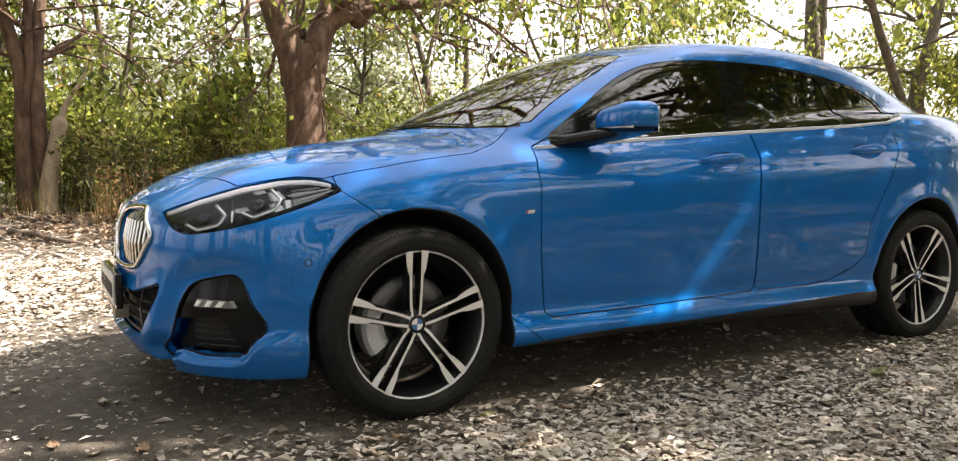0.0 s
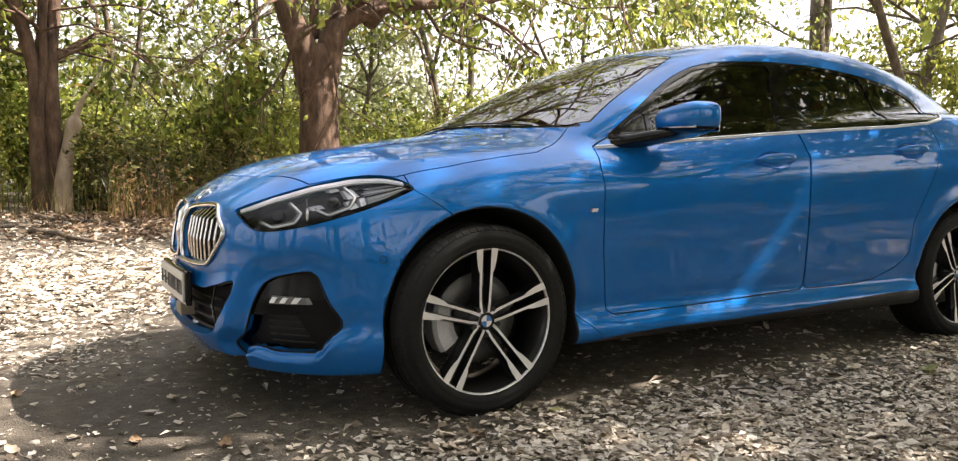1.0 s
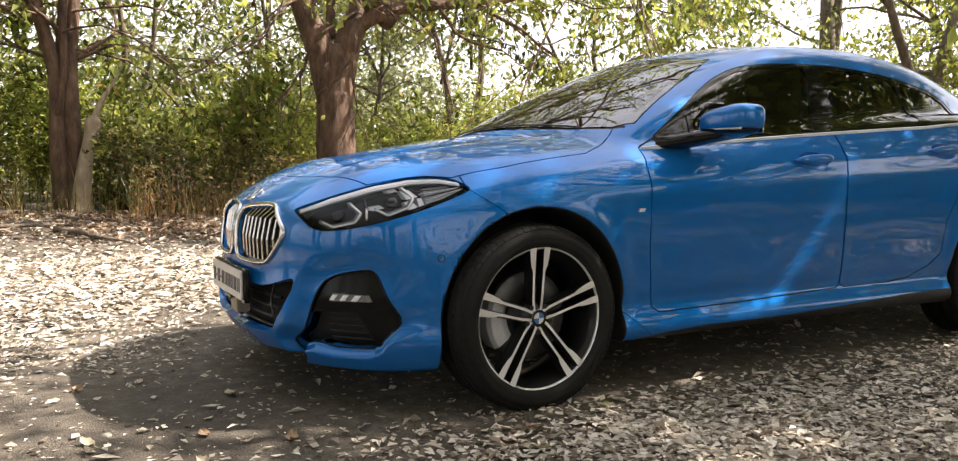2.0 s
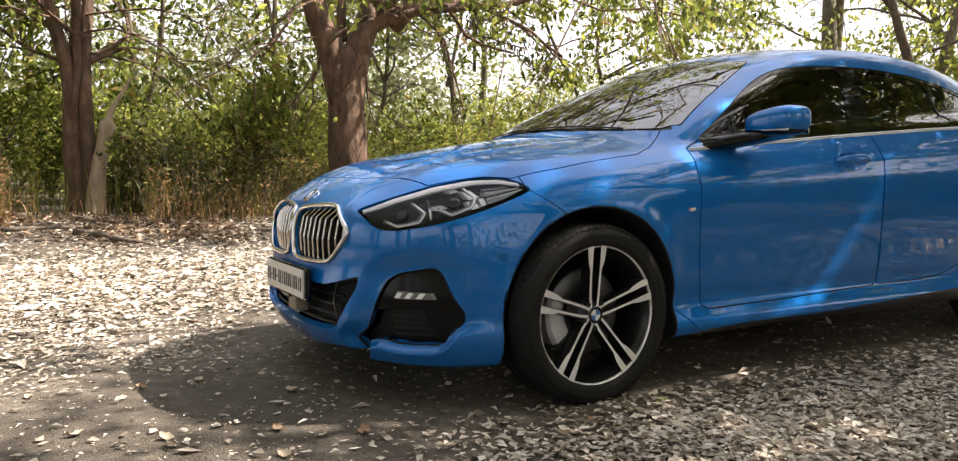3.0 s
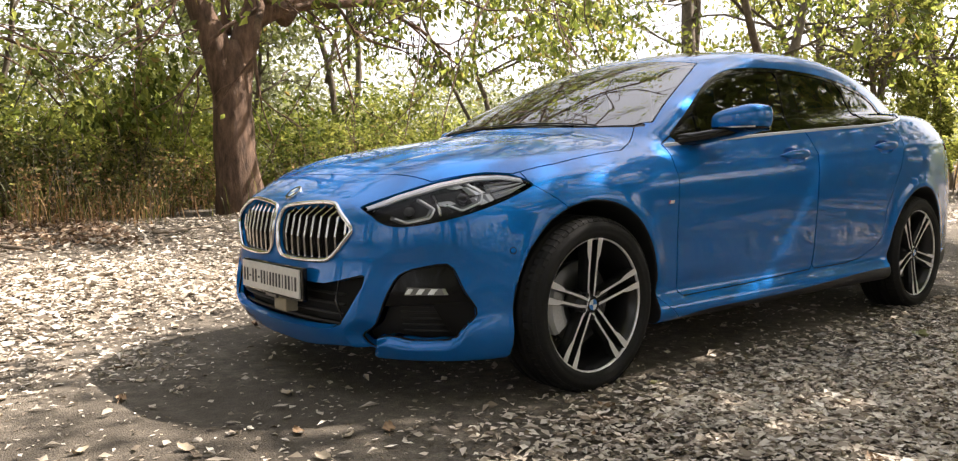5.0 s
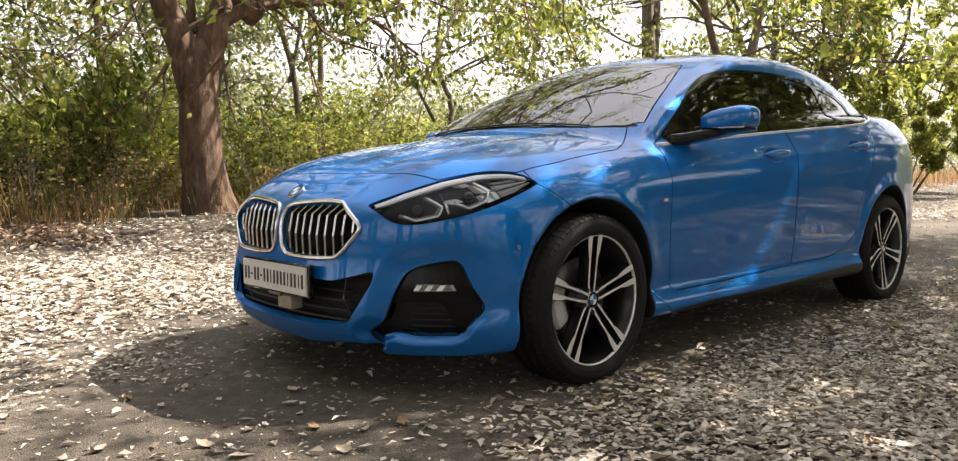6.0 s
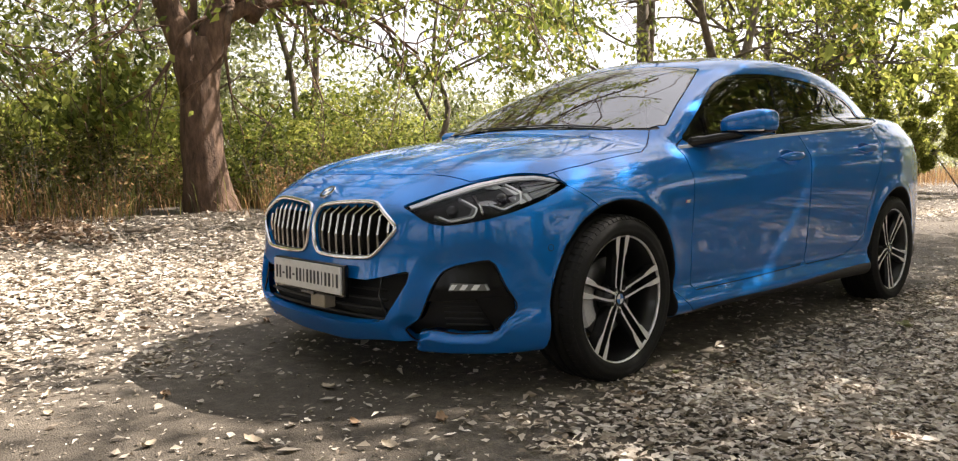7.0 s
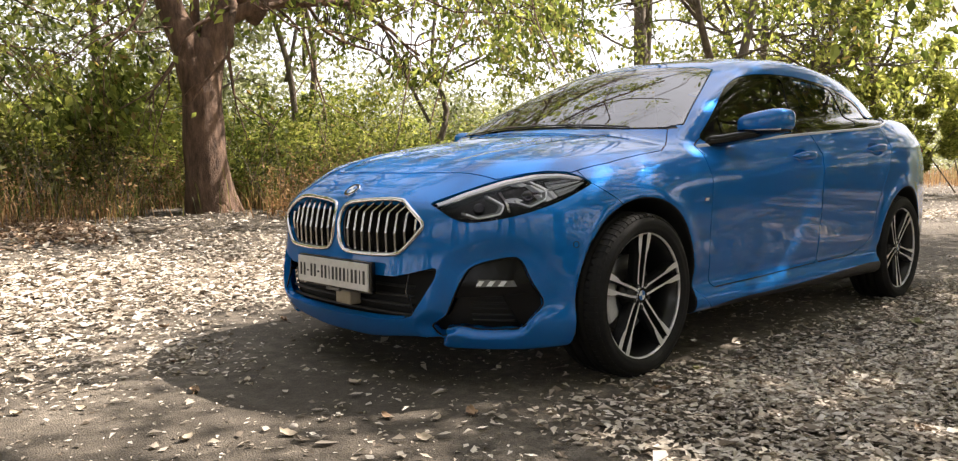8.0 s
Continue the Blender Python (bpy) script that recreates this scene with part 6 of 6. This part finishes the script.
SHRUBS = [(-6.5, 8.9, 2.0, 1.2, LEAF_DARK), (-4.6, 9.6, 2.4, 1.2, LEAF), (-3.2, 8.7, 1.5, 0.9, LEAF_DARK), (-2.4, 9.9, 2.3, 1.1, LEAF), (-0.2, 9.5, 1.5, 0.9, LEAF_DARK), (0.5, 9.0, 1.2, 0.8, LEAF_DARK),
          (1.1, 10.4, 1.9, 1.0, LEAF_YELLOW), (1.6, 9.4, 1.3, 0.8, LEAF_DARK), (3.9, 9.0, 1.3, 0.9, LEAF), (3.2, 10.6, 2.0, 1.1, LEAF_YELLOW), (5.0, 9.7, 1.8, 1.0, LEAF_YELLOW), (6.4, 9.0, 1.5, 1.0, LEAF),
          (7.4, 10.5, 2.1, 1.2, LEAF_YELLOW), (8.9, 9.6, 1.6, 1.1, LEAF), (10.6, 9.2, 1.7, 1.1, LEAF_YELLOW), (-3.8, 12.0, 3.2, 1.5, LEAF), (-1.2, 12.4, 2.6, 1.4, LEAF_YELLOW), (1.9, 12.9, 2.6, 1.4, LEAF_YELLOW),
          (4.2, 13.0, 2.0, 1.5, LEAF_YELLOW), (6.8, 13.4, 1.9, 1.6, LEAF), (9.6, 13.0, 1.7, 1.5, LEAF_YELLOW), (12.5, 11.5, 1.6, 1.5, LEAF), (14.5, 14.0, 2.0, 1.7, LEAF_YELLOW), (18.0, 12.0, 2.0, 1.6, LEAF), (21.5, 10.5, 2.2, 1.6, LEAF_YELLOW), (25.0, 9.0, 2.3, 1.7, LEAF),
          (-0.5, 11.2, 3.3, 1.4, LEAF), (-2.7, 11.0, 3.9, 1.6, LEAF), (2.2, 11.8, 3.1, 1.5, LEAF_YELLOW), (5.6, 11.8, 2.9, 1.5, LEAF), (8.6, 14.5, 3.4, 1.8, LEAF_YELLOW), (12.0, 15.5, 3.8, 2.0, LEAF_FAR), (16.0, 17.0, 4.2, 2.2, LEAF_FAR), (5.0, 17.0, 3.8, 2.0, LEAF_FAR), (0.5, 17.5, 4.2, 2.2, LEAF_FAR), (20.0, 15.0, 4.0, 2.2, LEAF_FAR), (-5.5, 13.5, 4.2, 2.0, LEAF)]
for k, (x, y, h, r, mat) in enumerate(SHRUBS):
    near = y < 11 and x < 8
    shrub((x, y, float(ground_z(np.array(x), np.array(y)))), h, r, mat, 0.09 if near else 0.125, 3000 if near else 2100, 100 + k,
          {LEAF_DARK: "green shrub under the trees, darkened for their shade", LEAF: "leafy green shrub behind the dry verge", LEAF_YELLOW: "sunlit yellow-green shrub behind the verge", LEAF_FAR: "distant shrub in green paled for haze"}[mat])
shrub((20.0, 5.4, 0.1), 5.6, 2.6, LEAF_YELLOW, 0.10, 24000, 151, "feathery yellow-green thorn tree at the verge", "thorn_bush")
shrub((24.5, 4.6, 0.1), 6.5, 3.0, LEAF_YELLOW, 0.12, 20000, 152, "feathery yellow-green thorn tree at the verge", "thorn_bush")
thicket("shade_toned_undergrowth", 700, 26, (-7, 9, 8.2, 10.5), 0.3, 1.0, 0.07, 0.22, LEAF_DARK, "tangled undergrowth below the trees, darkened for their shade", 1.0)
thicket("yellow_green_bushes", 1100, 26, (-6, 26, 14.0, 18.0), 1.0, 2.9, 0.14, 0.34, LEAF_YELLOW, "sunlit yellow-green scrub", 4.0)
thicket("green_scrub", 1000, 24, (-7, 30, 12.5, 16.5), 1.0, 2.3, 0.12, 0.30, LEAF, "dense green scrub behind the shrubs", 2.5)
thicket("hazy_scrub", 900, 20, (3, 24, 18.0, 25.0), 2.2, 5.4, 0.17, 0.40, LEAF_FAR, "yellow-green scrub behind the bushes, paled for haze", 13.0)
thicket("tall_scrub", 1500, 22, (-14, 9, 17.0, 22.0), 2.5, 7.0, 0.17, 0.42, LEAF_FAR, "tall green scrub behind the trees, paled for haze", 11.0)
thicket("far_scrub", 2300, 18, (-14, 60, 20.0, 36.0), 1.6, 5.2, 0.24, 0.55, LEAF_FAR, "green scrub in the distance, paled for haze", 6.0)
thicket("far_scrub_along_track", 900, 18, (26, 75, 7.5, 16.0), 1.8, 4.5, 0.24, 0.55, LEAF_FAR, "green scrub down the track, paled for haze", 7.0)
# out of view, added so that the car's tail doesn't mirror white sky
thicket("unseen_track_end_scrub", 1300, 18, (48, 95, -12, 9.0), 3.0, 8.0, 0.5, 1.0, LEAF_FAR, "unseen pale green scrub, added to dull the tail's reflection", 5.0)
thicket("bushes_behind_camera", 1500, 18, (-16, 40, -13.0, -7.5), 0.6, 2.8, 0.18, 0.36, LEAF, "green bushes across the track", 8.0)
# out of view, added for the lower doors to mirror instead of lit ground
thicket("door_reflection_bushes", 800, 26, (3, 20, -7.5, -5.2), 0.3, 1.5, 0.11, 0.26, LEAF_DARK, "unseen dark green bushes, added to darken the doors' reflections", 12.0)
# out of view, added to cover low sky that the car's side would mirror
thicket("far_scrub_behind_camera", 1100, 18, (-30, 90, -26.0, -12.0), 1.2, 5.0, 0.36, 0.8, LEAF_FAR, "unseen pale scrub far across the track, added for reflections", 3.0)
# out of view, added where the nose faces open sky
thicket("bushes_ahead_of_nose", 500, 16, (-22, -9, -10.0, 12.0), 1.2, 3.5, 0.18, 0.36, LEAF, "unseen green bushes added beyond the car's nose", 9.0)


# dry grass and weeds along the foot of the bushes
def grass(name, n, box, height, mat, label, bend=0.35):
    x, y = rng.uniform(box[0], box[1], n), rng.uniform(box[2], box[3], n)
    keep = rng.uniform(size=n) < np.clip(0.55 + 0.7 * fbm(x, y, 0.9, 2.0), 0.05, 1)
    keep &= open_view(np.stack([x, y], 1)) | (rng.uniform(size=n) < 0.15)
    x, y = x[keep], y[keep]
    n = len(x)
    z = ground_z(x, y)
    h = height * rng.uniform(0.45, 1.25, n)
    a = rng.uniform(0, 2 * np.pi, n)
    dx, dy = np.cos(a), np.sin(a)
    w = 0.0022 + 0.0045 * rng.uniform(size=n)
    b = bend * h * rng.uniform(0.1, 1, n)
    base = np.stack([x, y, z - 0.01], 1)
    side = np.stack([-dy * w, dx * w, np.zeros(n)], 1)
    mid = base + np.stack([dx * b * 0.35, dy * b * 0.35, h * 0.6], 1)
    tip = base + np.stack([dx * b, dy * b, h], 1)
    v = np.stack([base - side, base + side, mid + side, mid - side, tip], 1).reshape(-1, 3)
    k = np.arange(n)[:, None] * 5
    t = np.concatenate([k + np.array([0, 1, 2]), k + np.array([0, 2, 3]), k + np.array([3, 2, 4])], 1).reshape(-1, 3)
    return tagged(fast_mesh(name, v, t, mat, None, label), label, "grass", "", "stuff")


grass("dry_grass", 9000, (-8, 14, 6.6, 9.6), 0.36, STRAW, "tall dry straw-coloured grass along the verge", 1.1)
grass("dry_grass_down_track", 9000, (14, 50, 6.2, 9.5), 0.75, STRAW, "dry orange grass farther down the track")
grass("green_weeds", 14000, (-8, 14, 6.9, 10.5), 0.6, LEAF_DARK, "thin green weeds among the dry grass", 0.5)
p = litter(95000, -8, 14, 6.5, 10.0, lambda x, y: np.clip(0.5 + 0.6 * fbm(x, y, 0.8, 9.0), 0, 1))
p = p[open_view(p)]
z = ground_z(p[:, 0], p[:, 1]) + rng.uniform(0.02, 0.95, len(p)) * np.clip(0.6 + 0.6 * fbm(p[:, 0], p[:, 1], 1.3, 4.0), 0.15, 1)
leaf_cloud("dry_weed_leaves", np.stack([p[:, 0], p[:, 1], z], 1), np.full(len(p), 0.045), STRAW, None, "withered brown leaves on the weeds", 0.2, 0.5, 0.4, 0.5, kind="stuff")


# ---- small things on the ground ----
def leaf_mesh(name, seed):
    """One curled dry leaf with a midrib and a wavy edge, about 10 cm long."""
    rnd = random.Random(seed)
    v, f = [], []
    n = 7
    for i in range(n):
        u = i / (n - 1)
        half = 0.030 * math.sin(math.pi * min(1, u * 0.92 + 0.04)) ** 0.8 * rnd.uniform(0.75, 1.15) + 0.001
        lift = 0.016 * (2 * u - 1) ** 2 * rnd.uniform(0.6, 1.3)
        for s in (-1, -0.5, 0, 0.5, 1):
            v.append((0.1 * (u - 0.5), half * s + rnd.gauss(0, 0.0012), lift + 0.014 * abs(s) ** 1.5 * rnd.uniform(0.5, 1.4) + 0.002))
    for i in range(n - 1):
        for s in range(4):
            a = i * 5 + s
            f.append((a, a + 1, a + 6, a + 5))
    v += [(-0.05, -0.0012, 0.016), (-0.05, 0.0012, 0.016), (-0.085, 0.004, 0.010), (-0.085, 0.0016, 0.010)]
    k = len(v) - 4
    f.append((k, k + 1, k + 2, k + 3))
    me = bpy.data.meshes.new(name)
    me.from_pydata(v, [], f)
    me.polygons.foreach_set("use_smooth", np.ones(len(f), bool))
    return me


PALE_LEAF = plain("pale_dry_leaf", (0.50, 0.42, 0.32), 0.75, 0, 0, 0.25, 60, 0.2, 0.3)
BROWN_LEAF = plain("brown_dry_leaf", (0.26, 0.17, 0.10), 0.75, 0, 0, 0.3, 60, 0.2, 0.3)
GREEN_LEAF = plain("fading_green_leaf", (0.27, 0.27, 0.11), 0.6, 0, 0, 0.2, 60, 0.2, 0.2)
shapes = []
for k in range(6):
    me = leaf_mesh("fallen_leaf", 40 + k)
    me.materials.append(PALE_LEAF if k % 3 else BROWN_LEAF)
    shapes.append(me)
rnd = random.Random(5)
spots = [(-1.146, 0.089), (-1.709, 0.142), (-1.147, 0.732), (-1.88, 0.231), (-1.351, 0.087), (-1.044, -0.633), (-0.943, -0.757), (-0.412, -1.226), (-0.88, -0.224)]
GREEN_SPOTS = [(1.764, -1.275, 40, 1.0), (1.83, -1.24, 160, 0.8), (0.19, -0.99, 10, 0.7)]
STONES = [(1.476, -0.80 - 0.15, 0.028), (1.03, -0.99, 0.022), (0.9, -1.3, 0.02), (2.3, -1.5, 0.024), (-0.6, -1.15, 0.018), (-1.3, -0.5, 0.016), (-1.6, 0.6, 0.02), (0.2, -1.6, 0.02), (3.0, -1.25, 0.026)]
STICKS = [(-1.25, 6.1, -0.62, 5.4, 0.035), (-1.9, 6.4, -1.0, 6.5, 0.025), (-1.2, 7.0, -0.6, 6.7, 0.03), (0.6, 5.9, 1.3, 6.2, 0.022), (0.4, -1.45, 0.75, -1.35, 0.006), (1.4, -1.7, 1.7, -1.55, 0.005), (-2.0, 1.5, -1.6, 1.9, 0.008), (-1.0, 2.4, -0.5, 2.6, 0.010), (2.6, -1.4, 2.9, -1.2, 0.006)]
spots += [(rnd.uniform(-2.2, -0.4), rnd.uniform(-1.2, 1.4)) for k in range(26)] + [(rnd.uniform(-0.3, 4.0), rnd.uniform(-2.0, -1.0)) for k in range(26)]
for x, y in spots:
    if abs(y) < 0.95 and x > -0.8:
        continue
    me = rnd.choice(shapes)
    ob = new("fallen_leaf", me)
    ob.matrix_world = pose(x, y, float(ground_z(np.array(x), np.array(y))) + 0.003, rnd.gauss(0, 8), rnd.gauss(0, 8), rnd.uniform(0, 360)) @ Matrix.Scale(rnd.uniform(0.38, 0.68), 4)
    brown = me.materials[0] == BROWN_LEAF
    tagged(ob, "curled brown dry leaf lying on the earth" if brown else "curled pale dry leaf lying on the earth", "leaf", "large fallen leaves on the track")
green = leaf_mesh("fading_leaf", 77)
green.materials.append(GREEN_LEAF)
for x, y, turn, s in GREEN_SPOTS:
    ob = new("fading_leaf", green)
    ob.matrix_world = pose(x, y, float(ground_z(np.array(x), np.array(y))) + 0.006, 6, 5, turn) @ Matrix.Scale(s, 4)
    tagged(ob, "yellow-green fading leaf on the dry litter", "leaf", "fading leaves")

STONE = plain("grey_stone", (0.34, 0.31, 0.27), 0.9, 0, 0, 0.25, 50, 0.2, 0.8)
for k, (x, y, r) in enumerate(STONES):
    bm = bmesh.new()
    bmesh.ops.create_icosphere(bm, subdivisions=2, radius=1)
    for q in bm.verts:
        w = 1 + 0.35 * noise.noise(q.co * 1.3 + Vector((k * 7.1, 0, 0)))
        q.co = Vector((q.co.x * r * w, q.co.y * r * 0.8 * w, max(q.co.z, -0.5) * r * 0.55 * w))
    ob = part("stone", bm, STONE, None)
    ob.location = (x, y, float(ground_z(np.array(x), np.array(y))) + r * 0.18)
    tagged(ob, "small angular grey stone among dry leaves", "stone", "stones on the track")

for k, (x0, y0, x1, y1, r) in enumerate(STICKS):
    rnd = random.Random(60 + k)
    line = []
    for i in range(7):
        u = i / 6
        x, y = x0 + (x1 - x0) * u + rnd.gauss(0, 0.012), y0 + (y1 - y0) * u + rnd.gauss(0, 0.012)
        line.append((x, y, float(ground_z(np.array(x), np.array(y))) + r + 0.012 + 0.02 * rnd.random() * (r > 0.012)))
    v, f = tube(line, [r * (1 - 0.5 * i / 6) for i in range(7)], 7)
    tagged(link_mesh("fallen_branch" if r > 0.015 else "twig", v, f, BARK_GREY), "bare grey fallen branch lying on the leaves" if r > 0.015 else "thin dry twig lying on the track", "branch", "fallen wood")

# dry twigs tangled through the weeds of the verge
n = 2600
x, y = rng.uniform(-7, 12, n), rng.uniform(7.0, 10.5, n)
keep = open_view(np.stack([x, y], 1))
x, y = x[keep], y[keep]
n = len(x)
base = np.stack([x, y, ground_z(x, y)], 1)
d = rng.normal(0, 0.35, (n, 3)) + np.array([0, 0, 0.9])
d /= np.linalg.norm(d, axis=1)[:, None]
L = rng.uniform(0.3, 1.3, n)[:, None]
tip = base + d * L + rng.normal(0, 0.06, (n, 3))
mid = (base + tip) / 2 + rng.normal(0, 0.05, (n, 3))
w = 0.004
rows = []
for p, s in ((base, 1.0), (mid, 0.7), (tip, 0.25)):
    for k in range(3):
        a = 2 * math.pi * k / 3
        rows.append(p + np.array([math.cos(a) * w * s, math.sin(a) * w * s, 0]))
v = np.stack(rows, 1).reshape(-1, 3)
k = np.arange(n)[:, None] * 9
t = []
for lvl in (0, 3):
    for c in range(3):
        a, b = lvl + c, lvl + (c + 1) % 3
        t += [k + np.array([a, b, b + 3]), k + np.array([a, b + 3, a + 3])]
tagged(fast_mesh("dry_twigs", v, np.concatenate(t, 1).reshape(-1, 3), BARK_GREY, None, ""), "thin dry twigs tangled in the weeds", "twigs", "", "stuff")

# dark seed pods hanging from the long limb
tree_ob = bpy.data.objects["forked_tree"]
PODS = plain("dark_seed_pods", (0.045, 0.03, 0.022), 0.7, 0, 0, 0.2, 40)
pod = bpy.data.meshes.new("seed_pod")
v, f = tube([(0, 0, 0), (0.002, 0, -0.02), (0.004, 0.001, -0.05), (0.003, 0.002, -0.085), (0.0, 0.002, -0.105)], [0.002, 0.009, 0.012, 0.009, 0.002], 6)
pod.from_pydata(v, [], f)
pod.materials.append(PODS)
for k in range(60):
    at = Vector(((2.9, -0.3, 2.40), (3.15, -0.3, 2.30), (2.65, -0.3, 2.55), (1.9, -0.3, 2.80))[k % 4]) + Vector((rnd.gauss(0, 0.10), rnd.gauss(0, 0.10), rnd.gauss(0, 0.10)))
    ob = new("seed_pod", pod)
    ob.parent = tree_ob
    ob.matrix_basis = pose(at.x, at.y, at.z, rnd.gauss(0, 12), rnd.gauss(0, 12), rnd.uniform(0, 360))
